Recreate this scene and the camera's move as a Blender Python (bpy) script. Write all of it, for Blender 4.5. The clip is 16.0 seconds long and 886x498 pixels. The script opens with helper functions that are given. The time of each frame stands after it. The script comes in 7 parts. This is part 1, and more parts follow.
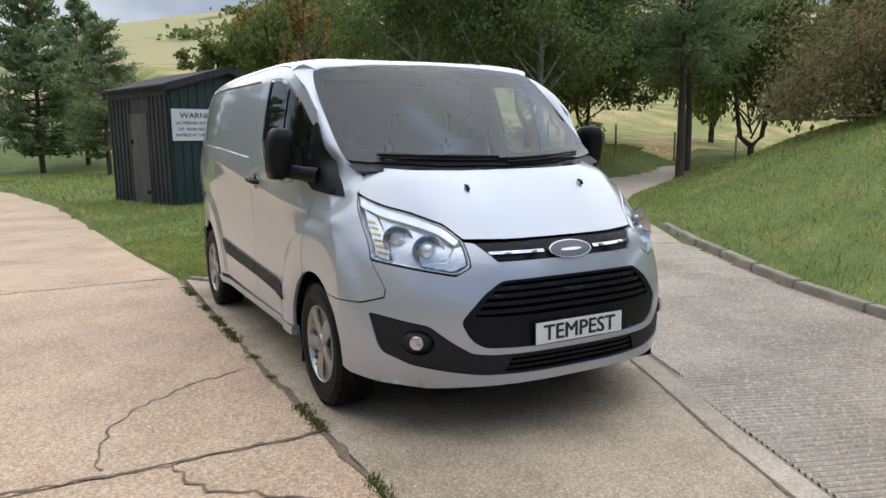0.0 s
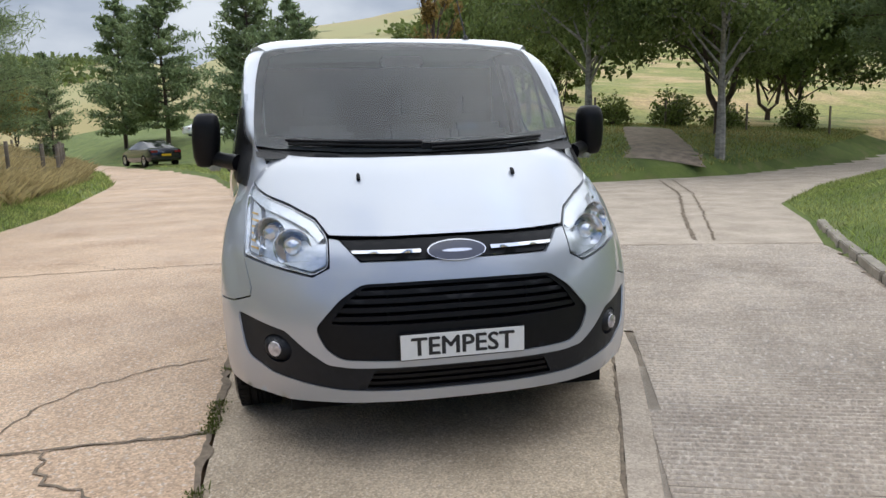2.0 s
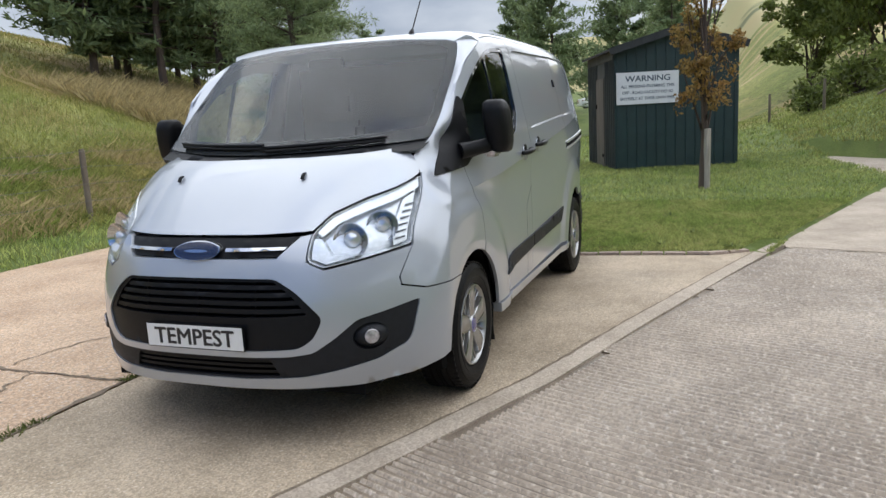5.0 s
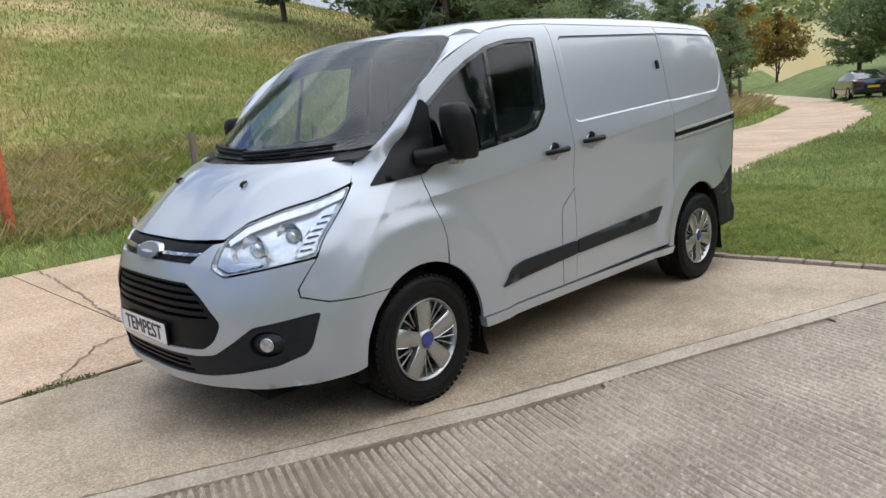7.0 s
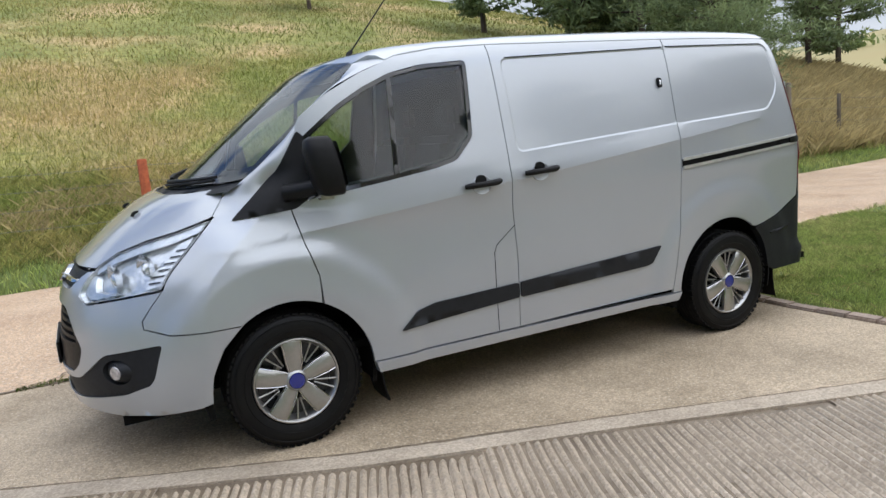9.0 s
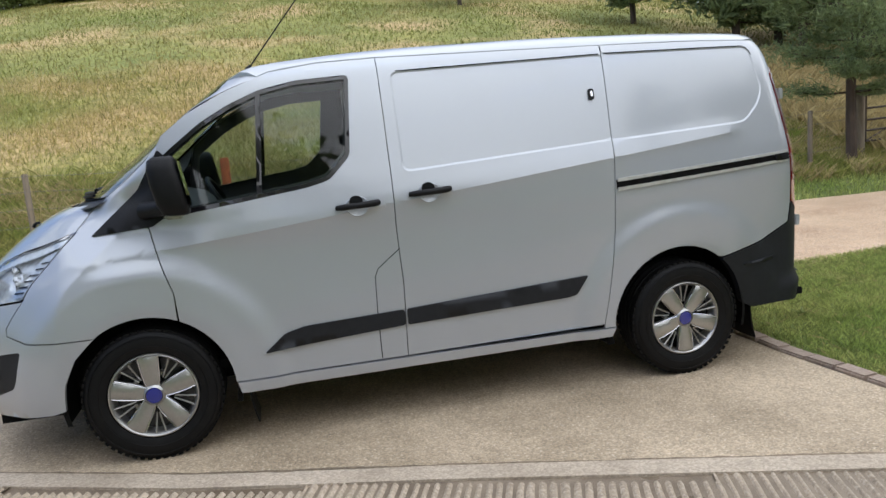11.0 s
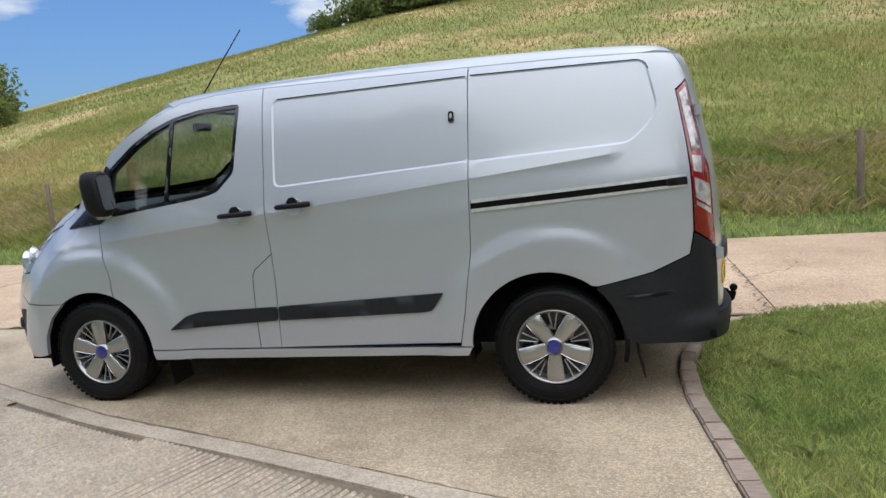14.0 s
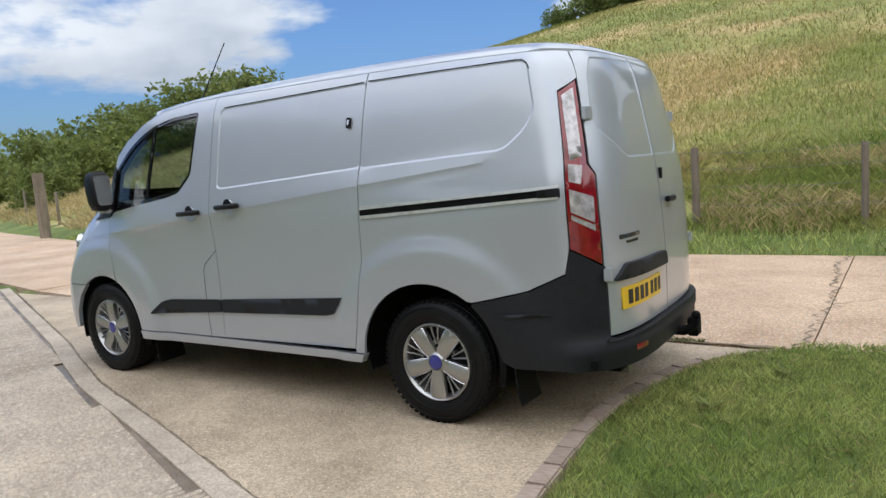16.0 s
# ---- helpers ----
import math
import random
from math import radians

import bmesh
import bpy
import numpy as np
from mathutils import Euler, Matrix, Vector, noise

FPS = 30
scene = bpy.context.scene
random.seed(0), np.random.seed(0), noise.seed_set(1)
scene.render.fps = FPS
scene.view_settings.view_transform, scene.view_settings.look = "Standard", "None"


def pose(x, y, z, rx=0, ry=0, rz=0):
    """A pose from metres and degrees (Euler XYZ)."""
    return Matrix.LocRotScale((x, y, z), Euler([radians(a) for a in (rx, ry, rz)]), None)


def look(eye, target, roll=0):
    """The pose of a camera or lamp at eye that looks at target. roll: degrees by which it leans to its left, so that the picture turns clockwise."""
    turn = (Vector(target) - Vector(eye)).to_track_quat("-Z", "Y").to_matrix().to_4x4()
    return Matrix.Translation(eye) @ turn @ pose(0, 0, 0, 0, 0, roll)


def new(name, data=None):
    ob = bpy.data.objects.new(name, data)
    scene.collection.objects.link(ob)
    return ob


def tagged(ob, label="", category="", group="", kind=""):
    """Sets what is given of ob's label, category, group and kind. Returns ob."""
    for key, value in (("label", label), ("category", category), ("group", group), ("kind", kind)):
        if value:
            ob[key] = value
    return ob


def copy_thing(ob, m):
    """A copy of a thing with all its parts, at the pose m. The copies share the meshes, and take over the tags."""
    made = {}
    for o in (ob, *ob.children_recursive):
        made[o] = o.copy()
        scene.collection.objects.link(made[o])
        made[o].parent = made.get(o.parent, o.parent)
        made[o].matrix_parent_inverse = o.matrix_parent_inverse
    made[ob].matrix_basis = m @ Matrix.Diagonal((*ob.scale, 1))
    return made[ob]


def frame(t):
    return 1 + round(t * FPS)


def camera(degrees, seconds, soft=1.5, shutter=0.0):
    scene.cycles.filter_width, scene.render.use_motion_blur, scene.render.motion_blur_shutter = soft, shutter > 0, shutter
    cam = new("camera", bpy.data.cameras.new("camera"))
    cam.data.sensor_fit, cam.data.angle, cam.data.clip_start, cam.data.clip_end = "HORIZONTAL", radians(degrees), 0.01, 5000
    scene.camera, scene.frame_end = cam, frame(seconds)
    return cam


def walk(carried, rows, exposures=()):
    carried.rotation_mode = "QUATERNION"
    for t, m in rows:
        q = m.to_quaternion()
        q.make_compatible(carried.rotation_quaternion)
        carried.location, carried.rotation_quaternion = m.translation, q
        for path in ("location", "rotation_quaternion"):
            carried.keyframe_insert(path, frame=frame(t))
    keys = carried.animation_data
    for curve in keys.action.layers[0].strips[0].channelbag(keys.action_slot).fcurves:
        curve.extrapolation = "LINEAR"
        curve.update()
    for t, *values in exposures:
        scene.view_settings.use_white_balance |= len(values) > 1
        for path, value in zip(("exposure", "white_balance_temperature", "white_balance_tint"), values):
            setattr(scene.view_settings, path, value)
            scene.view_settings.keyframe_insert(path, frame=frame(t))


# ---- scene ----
cam = camera(62.75, 16.0)
PATH = [
    (0.0, 5.180, -2.161, 1.417, 81.56, 0.97, 61.88),
    (0.5, 5.236, -1.819, 1.394, 81.39, 1.04, 64.62),
    (1.0, 5.290, -1.435, 1.384, 81.22, 1.18, 68.98),
    (1.5, 5.335, -1.043, 1.377, 81.11, 1.34, 73.06),
    (2.0, 5.271, -0.638, 1.365, 80.98, 1.59, 78.25),
    (2.5, 5.280, -0.192, 1.357, 80.94, 1.87, 84.05),
    (3.0, 5.255, 0.287, 1.346, 81.00, 2.21, 91.78),
    (3.5, 5.264, 0.752, 1.352, 81.03, 2.43, 96.69),
    (4.0, 5.225, 1.223, 1.351, 80.92, 2.58, 101.21),
    (6.5, 4.214, 3.295, 1.518, 78.44, 4.04, 127.99),
    (7.0, 3.826, 3.579, 1.516, 78.44, 4.24, 135.30),
    (7.5, 3.449, 3.904, 1.537, 78.66, 4.44, 140.52),
    (8.0, 3.056, 4.089, 1.511, 79.23, 4.58, 144.87),
    (10.5, 1.140, 4.598, 1.505, 80.83, 4.49, 163.82),
    (11.0, 0.766, 4.659, 1.516, 80.78, 4.45, 166.76),
    (11.5, 0.355, 4.803, 1.525, 81.13, 4.49, 170.75),
    (12.0, -0.068, 4.891, 1.514, 81.45, 4.54, 175.68),
    (12.5, -0.529, 5.004, 1.519, 81.79, 4.54, 180.55),
    (13.0, -0.920, 5.044, 1.505, 81.89, 4.47, 183.68),
    (13.5, -1.345, 4.975, 1.500, 82.00, 4.34, 187.51),
    (14.0, -1.828, 4.927, 1.479, 82.12, 4.36, 192.95),
    (14.5, -2.279, 4.762, 1.443, 82.35, 4.31, 198.16),
    (15.0, -2.750, 4.574, 1.428, 82.69, 4.25, 202.32),
    (15.5, -3.200, 4.349, 1.398, 82.97, 4.18, 207.52),
    (16.0, -3.618, 4.090, 1.402, 83.11, 4.10, 212.74),
]
walk(cam, [(t, pose(x, y, z, rx, ry, rz)) for t, x, y, z, rx, ry, rz in PATH], exposures=[(0, 1.33), (4, 1.38), (7, 1.44), (16, 1.42)])

# ---- light ----
SUN_ELEV, SUN_AZ = 62.0, 118.0  # degrees above the ground, degrees from x towards y
world = bpy.data.worlds.new("sky")
scene.world = world
world.use_nodes = True
wt = world.node_tree
wt.nodes.clear()
w_out = wt.nodes.new("ShaderNodeOutputWorld")
w_bg = wt.nodes.new("ShaderNodeBackground")
w_sky = wt.nodes.new("ShaderNodeTexSky")
w_sky.sky_type = "NISHITA"
w_sky.sun_disc = False
w_sky.sun_elevation = radians(SUN_ELEV)
w_sky.sun_rotation = radians(90 - SUN_AZ)
w_sky.altitude = 80
w_sky.dust_density = 1.5
w_co = wt.nodes.new("ShaderNodeTexCoord")
w_map = wt.nodes.new("ShaderNodeMapping")
w_map.inputs["Scale"].default_value = (1.0, 1.0, 2.6)
w_map.inputs["Location"].default_value = (3.1, 1.7, 0.4)
w_noise = wt.nodes.new("ShaderNodeTexNoise")
w_noise.inputs["Scale"].default_value = 2.1
w_noise.inputs["Detail"].default_value = 9
w_noise.inputs["Roughness"].default_value = 0.56
w_ramp = wt.nodes.new("ShaderNodeValToRGB")
w_ramp.color_ramp.elements[0].position = 0.42
w_ramp.color_ramp.elements[1].position = 0.49
w_noise2 = wt.nodes.new("ShaderNodeTexNoise")
w_noise2.inputs["Scale"].default_value = 3.4
w_noise2.inputs["Detail"].default_value = 7
w_shade = wt.nodes.new("ShaderNodeValToRGB")
w_shade.color_ramp.elements[0].position = 0.35
w_shade.color_ramp.elements[0].color = (1.66, 1.95, 2.42, 1)
w_shade.color_ramp.elements[1].position = 0.62
w_shade.color_ramp.elements[1].color = (3.2, 3.45, 3.8, 1)
w_mix = wt.nodes.new("ShaderNodeMix")
w_mix.data_type = "RGBA"
wt.links.new(w_co.outputs["Generated"], w_map.inputs["Vector"])
wt.links.new(w_map.outputs["Vector"], w_noise.inputs["Vector"])
wt.links.new(w_map.outputs["Vector"], w_noise2.inputs["Vector"])
w_sep = wt.nodes.new("ShaderNodeSeparateXYZ")
w_cover = wt.nodes.new("ShaderNodeMath")
w_cover.operation = "MULTIPLY_ADD"
w_cover.inputs[1].default_value = -0.11  # more cloud towards the back of the van
wt.links.new(w_co.outputs["Generated"], w_sep.inputs["Vector"])
wt.links.new(w_sep.outputs["X"], w_cover.inputs[0])
wt.links.new(w_noise.outputs["Fac"], w_cover.inputs[2])
wt.links.new(w_cover.outputs["Value"], w_ramp.inputs["Fac"])
wt.links.new(w_noise2.outputs["Fac"], w_shade.inputs["Fac"])
wt.links.new(w_ramp.outputs["Color"], w_mix.inputs["Factor"])
w_deep = wt.nodes.new("ShaderNodeMix")
w_deep.data_type = "RGBA"
w_deep.blend_type = "MULTIPLY"
w_deep.inputs["Factor"].default_value = 1.0
w_deep.inputs["B"].default_value = (0.27, 0.38, 0.54, 1)
wt.links.new(w_sky.outputs["Color"], w_deep.inputs["A"])
wt.links.new(w_deep.outputs["Result"], w_mix.inputs["A"])
wt.links.new(w_shade.outputs["Color"], w_mix.inputs["B"])
# hazy brightness round the sun
w_dot = wt.nodes.new("ShaderNodeVectorMath")
w_dot.operation = "DOT_PRODUCT"
w_dot.inputs[1].default_value = (math.cos(radians(SUN_AZ)) * math.cos(radians(SUN_ELEV)), math.sin(radians(SUN_AZ)) * math.cos(radians(SUN_ELEV)), math.sin(radians(SUN_ELEV)))
w_max = wt.nodes.new("ShaderNodeMath")
w_max.operation = "MAXIMUM"
w_max.inputs[1].default_value = 0.0
w_pow = wt.nodes.new("ShaderNodeMath")
w_pow.operation = "POWER"
w_pow.inputs[1].default_value = 3.0
w_haze = wt.nodes.new("ShaderNodeMix")
w_haze.data_type = "RGBA"
w_haze.blend_type = "ADD"
w_haze.clamp_factor = False
w_haze.inputs["B"].default_value = (0.6, 0.58, 0.54, 1)
wt.links.new(w_co.outputs["Generated"], w_dot.inputs[0])
wt.links.new(w_dot.outputs["Value"], w_max.inputs[0])
wt.links.new(w_max.outputs["Value"], w_pow.inputs[0])
wt.links.new(w_pow.outputs["Value"], w_haze.inputs["Factor"])
wt.links.new(w_mix.outputs["Result"], w_haze.inputs["A"])
# a clouded sky is brighter overhead than at the horizon
w_up = wt.nodes.new("ShaderNodeMapRange")
w_up.inputs["To Min"].default_value, w_up.inputs["To Max"].default_value = 0.56, 1.22
w_grad = wt.nodes.new("ShaderNodeMix")
w_grad.data_type = "RGBA"
w_grad.blend_type = "MULTIPLY"
w_grad.inputs["Factor"].default_value = 1.0
wt.links.new(w_sep.outputs["Z"], w_up.inputs["Value"])
wt.links.new(w_haze.outputs["Result"], w_grad.inputs["A"])
wt.links.new(w_up.outputs["Result"], w_grad.inputs["B"])
wt.links.new(w_grad.outputs["Result"], w_bg.inputs["Color"])
w_bg.inputs["Strength"].default_value = 0.14
wt.links.new(w_bg.outputs["Background"], w_out.inputs["Surface"])

sun = new("sun", bpy.data.lights.new("sun", "SUN"))
sun.data.energy = 1.0
sun.data.angle = radians(140)
sun.data.color = (1.0, 0.98, 0.955)
_a, _e = radians(SUN_AZ), radians(SUN_ELEV)
sun.matrix_world = look((40 * math.cos(_a) * math.cos(_e), 40 * math.sin(_a) * math.cos(_e), 40 * math.sin(_e)), (0, 0, 0))

# ---- materials ----


def material(name, colour, rough=0.6, metal=0.0, scale=None, vary=0.0, bump=0.0, bump_scale=None, colour2=None, second=None, coat=0.0, spec=0.5, stretch=(1, 1, 1),
             per_object=0.0, per_island=0.0, detail=6, grit=None, wet=None):
    """A surface with two scales of noise in its colour, fine relief, and small differences from piece to piece."""
    m = bpy.data.materials.new(name)
    m.use_nodes = True
    nt = m.node_tree
    b = nt.nodes["Principled BSDF"]
    b.inputs["Roughness"].default_value = rough
    b.inputs["Metallic"].default_value = metal
    b.inputs["Specular IOR Level"].default_value = spec
    b.inputs["Coat Weight"].default_value = coat
    b.inputs["Coat Roughness"].default_value = 0.04
    b.inputs["Base Color"].default_value = (*colour, 1)
    if scale:
        co = nt.nodes.new("ShaderNodeTexCoord")
        mp = nt.nodes.new("ShaderNodeMapping")
        mp.inputs["Scale"].default_value = stretch
        nt.links.new(co.outputs["Object"], mp.inputs["Vector"])
        n1 = nt.nodes.new("ShaderNodeTexNoise")
        n1.inputs["Scale"].default_value = scale
        n1.inputs["Detail"].default_value = detail
        n1.inputs["Roughness"].default_value = 0.65
        nt.links.new(mp.outputs["Vector"], n1.inputs["Vector"])
        ramp = nt.nodes.new("ShaderNodeValToRGB")
        ramp.color_ramp.elements[0].position, ramp.color_ramp.elements[1].position = 0.32, 0.70
        ramp.color_ramp.elements[0].color = (*[c * (1 - vary) for c in colour], 1)
        ramp.color_ramp.elements[1].color = (*(colour2 or [min(1, c * (1 + vary)) for c in colour]), 1)
        nt.links.new(n1.outputs["Fac"], ramp.inputs["Fac"])
        last = ramp.outputs["Color"]
        if second:
            s2, col2, lo, hi = second
            n2 = nt.nodes.new("ShaderNodeTexNoise")
            n2.inputs["Scale"].default_value = s2
            n2.inputs["Detail"].default_value = 5
            nt.links.new(co.outputs["Object"], n2.inputs["Vector"])
            r2 = nt.nodes.new("ShaderNodeValToRGB")
            r2.color_ramp.elements[0].position, r2.color_ramp.elements[1].position = lo, hi
            nt.links.new(n2.outputs["Fac"], r2.inputs["Fac"])
            mx = nt.nodes.new("ShaderNodeMix")
            mx.data_type = "RGBA"
            nt.links.new(r2.outputs["Color"], mx.inputs["Factor"])
            nt.links.new(last, mx.inputs["A"])
            mx.inputs["B"].default_value = (*col2, 1)
            last = mx.outputs["Result"]
        cell = None
        if grit:
            cell = nt.nodes.new("ShaderNodeTexVoronoi")
            cell.inputs["Scale"].default_value = grit[0]
            nt.links.new(co.outputs["Object"], cell.inputs["Vector"])
            sep = nt.nodes.new("ShaderNodeSeparateColor")
            nt.links.new(cell.outputs["Color"], sep.inputs["Color"])
            gr = nt.nodes.new("ShaderNodeMapRange")
            gr.inputs["To Min"].default_value, gr.inputs["To Max"].default_value = 1 - grit[1], 1 + grit[1]
            nt.links.new(sep.outputs["Red"], gr.inputs["Value"])
            gh = nt.nodes.new("ShaderNodeHueSaturation")
            nt.links.new(gr.outputs["Result"], gh.inputs["Value"])
            nt.links.new(last, gh.inputs["Color"])
            last = gh.outputs["Color"]
        if wet:
            nw = nt.nodes.new("ShaderNodeTexNoise")
            nw.inputs["Scale"].default_value = wet[0]
            nw.inputs["Detail"].default_value = 4
            nt.links.new(co.outputs["Object"], nw.inputs["Vector"])
            rw = nt.nodes.new("ShaderNodeMapRange")
            rw.inputs["From Min"].default_value, rw.inputs["From Max"].default_value = 0.35, 0.65
            rw.inputs["To Min"].default_value, rw.inputs["To Max"].default_value = wet[1], rough
            nt.links.new(nw.outputs["Fac"], rw.inputs["Value"])
            nt.links.new(rw.outputs["Result"], b.inputs["Roughness"])
        if per_object or per_island:
            if per_object:
                oi = nt.nodes.new("ShaderNodeObjectInfo")
                rnd = oi.outputs["Random"]
            else:
                oi = nt.nodes.new("ShaderNodeNewGeometry")
                rnd = oi.outputs["Random Per Island"]
            mr = nt.nodes.new("ShaderNodeMapRange")
            k = per_object or per_island
            mr.inputs["To Min"].default_value, mr.inputs["To Max"].default_value = 1 - k, 1 + k
            nt.links.new(rnd, mr.inputs["Value"])
            hv = nt.nodes.new("ShaderNodeHueSaturation")
            nt.links.new(mr.outputs["Result"], hv.inputs["Value"])
            nt.links.new(last, hv.inputs["Color"])
            last = hv.outputs["Color"]
        nt.links.new(last, b.inputs["Base Color"])
        if bump:
            n3 = nt.nodes.new("ShaderNodeTexNoise")
            n3.inputs["Scale"].default_value = bump_scale or scale * 4
            n3.inputs["Detail"].default_value = 6
            nt.links.new(mp.outputs["Vector"], n3.inputs["Vector"])
            bp = nt.nodes.new("ShaderNodeBump")
            bp.inputs["Strength"].default_value = 1.0
            bp.inputs["Distance"].default_value = bump
            nt.links.new(n3.outputs["Fac"], bp.inputs["Height"])
            nt.links.new(bp.outputs["Normal"], b.inputs["Normal"])
    return m


def translucent_leaf(name, c1, c2, per_island=0.25, rough=0.55, scale=0.9):
    """Leaves and grass: light passes partly through them."""
    m = material(name, c1, rough, scale=scale, vary=0.0, colour2=c2, per_island=per_island, second=(7.0, tuple(c * 0.62 for c in c1), 0.5, 0.75))
    nt = m.node_tree
    b = nt.nodes["Principled BSDF"]
    b.inputs["Specular IOR Level"].default_value = 0.25
    tr = nt.nodes.new("ShaderNodeBsdfTranslucent")
    mix = nt.nodes.new("ShaderNodeMixShader")
    mix.inputs["Fac"].default_value = 0.48
    src = b.inputs["Base Color"].links[0].from_socket
    nt.links.new(src, tr.inputs["Color"])
    nt.links.new(b.outputs["BSDF"], mix.inputs[1])
    nt.links.new(tr.outputs["BSDF"], mix.inputs[2])
    nt.links.new(mix.outputs["Shader"], nt.nodes["Material Output"].inputs["Surface"])
    return m


def glass(name, tint, rough=0.0, ior=1.5, veil=0.0):
    m = bpy.data.materials.new(name)
    m.use_nodes = True
    nt = m.node_tree
    nt.nodes.clear()
    out = nt.nodes.new("ShaderNodeOutputMaterial")
    gl = nt.nodes.new("ShaderNodeBsdfGlossy")
    gl.inputs["Roughness"].default_value = rough
    tr = nt.nodes.new("ShaderNodeBsdfTransparent")
    tr.inputs["Color"].default_value = (*tint, 1)
    lw = nt.nodes.new("ShaderNodeLayerWeight")
    lw.inputs["Blend"].default_value = 0.5
    p5 = nt.nodes.new("ShaderNodeMath")
    p5.operation = "POWER"
    p5.inputs[1].default_value = 5.0
    f0 = ((ior - 1) / (ior + 1)) ** 2
    fr = nt.nodes.new("ShaderNodeMath")
    fr.operation = "MULTIPLY_ADD"
    fr.inputs[1].default_value, fr.inputs[2].default_value = 1 - f0, f0
    mx = nt.nodes.new("ShaderNodeMixShader")
    nt.links.new(lw.outputs["Facing"], p5.inputs[0])
    nt.links.new(p5.outputs["Value"], fr.inputs[0])
    nt.links.new(fr.outputs["Value"], mx.inputs["Fac"])
    nt.links.new(tr.outputs["BSDF"], mx.inputs[1])
    nt.links.new(gl.outputs["BSDF"], mx.inputs[2])
    last = mx.outputs["Shader"]
    if veil:
        # thin pale film that puts the haze of reflected sky into the glass
        film = nt.nodes.new("ShaderNodeBsdfDiffuse")
        film.inputs["Color"].default_value = (0.58, 0.64, 0.68, 1)
        no = nt.nodes.new("ShaderNodeTexNoise")
        no.inputs["Scale"].default_value = 2.4
        no.inputs["Detail"].default_value = 5
        mr = nt.nodes.new("ShaderNodeMapRange")
        mr.inputs["From Min"].default_value, mr.inputs["From Max"].default_value = 0.3, 0.7
        mr.inputs["To Min"].default_value, mr.inputs["To Max"].default_value = veil * 0.6, veil * 1.4
        nt.links.new(no.outputs["Fac"], mr.inputs["Value"])
        top = nt.nodes.new("ShaderNodeMixShader")
        nt.links.new(mr.outputs["Result"], top.inputs["Fac"])
        nt.links.new(last, top.inputs[1])
        nt.links.new(film.outputs["BSDF"], top.inputs[2])
        last = top.outputs["Shader"]
    nt.links.new(last, out.inputs["Surface"])
    return m


SILVER = material("silver_paint", (0.415, 0.438, 0.475), 0.36, 0.42, scale=900, vary=0.05, coat=1.0, second=(2.5, (0.40, 0.42, 0.452), 0.45, 0.9))
BLACK_PLASTIC = material("black_plastic", (0.006, 0.006, 0.007), 0.45, spec=0.2, scale=40, vary=0.2, bump=0.0004, bump_scale=700)
GREY_PLASTIC = material("dark_grey_plastic", (0.011, 0.012, 0.015), 0.55, spec=0.3, scale=30, vary=0.2, bump=0.0004, bump_scale=600)
GLOSS_BLACK = material("gloss_black", (0.008, 0.008, 0.01), 0.12, coat=0.5)
DARK = material("underbody_black", (0.004, 0.004, 0.004), 0.85, spec=0.15, scale=8, vary=0.3)
RUBBER = material("tyre_rubber", (0.004, 0.004, 0.0045), 0.55, spec=0.2, scale=25, vary=0.25, bump=0.0005, bump_scale=500, second=(9, (0.009, 0.0085, 0.008), 0.5, 0.8))
CHROME = material("chrome", (0.58, 0.59, 0.61), 0.14, 1.0)
WHEEL_SILVER = material("wheel_trim_silver", (0.40, 0.395, 0.385), 0.30, 0.85, scale=60, vary=0.06)
NAVY_ENAMEL = material("navy_enamel", (0.008, 0.012, 0.035), 0.2, coat=0.8)
BLUE_ENAMEL = material("blue_enamel", (0.012, 0.02, 0.20), 0.2, coat=0.8)
WHITE_PLATE = material("white_plate", (0.72, 0.72, 0.70), 0.35, scale=20, vary=0.05)
YELLOW_PLATE = material("yellow_plate", (0.75, 0.47, 0.02), 0.35, scale=20, vary=0.05)
INK = material("black_ink", (0.012, 0.012, 0.014), 0.45)
RED_LENS = material("red_lens", (0.19, 0.004, 0.009), 0.12, scale=18, vary=0.35, coat=1.0)
CLEAR_LENS = material("clear_lens_white", (0.46, 0.43, 0.44), 0.10, 0.3, scale=30, vary=0.45, coat=1.0)
LAMP_LENS = material("lamp_lens", (0.62, 0.65, 0.68), 0.08, 0.7, coat=1.0)
REFLECTOR = material("lamp_reflector", (0.66, 0.68, 0.70), 0.2, 0.6, scale=35, vary=0.2, bump=0.002, bump_scale=45)
LAMP_DARK = material("lamp_dark", (0.05, 0.052, 0.056), 0.25, 0.6)
AMBER = material("amber_lens", (0.55, 0.33, 0.10), 0.2, 0.2)
FRIT = material("black_screen_border", (0.004, 0.004, 0.005), 0.9, spec=0.0)
DASH = material("dark_grey_dashboard", (0.045, 0.047, 0.05), 0.7, scale=40, vary=0.2)
GLASS_SCREEN = glass("windscreen_glass", (0.66, 0.75, 0.77), 0.0, 1.6, 0.03)
GLASS_SIDE = glass("side_glass", (0.62, 0.70, 0.68), 0.0, 1.6)
GLASS_LAMP = glass("lamp_glass", (0.93, 0.95, 0.97))
MIRROR = material("mirror_glass", (0.75, 0.77, 0.78), 0.02, 1.0)
SEAT_CLOTH = material("dark_seat_cloth", (0.06, 0.062, 0.066), 0.9, scale=30, vary=0.3)
CAB_GREY = material("light_grey_cab_lining", (0.25, 0.275, 0.285), 0.85, scale=12, vary=0.15)
TRIM_CLOTH = material("grey_cab_trim", (0.035, 0.035, 0.037), 0.8, scale=12, vary=0.2)
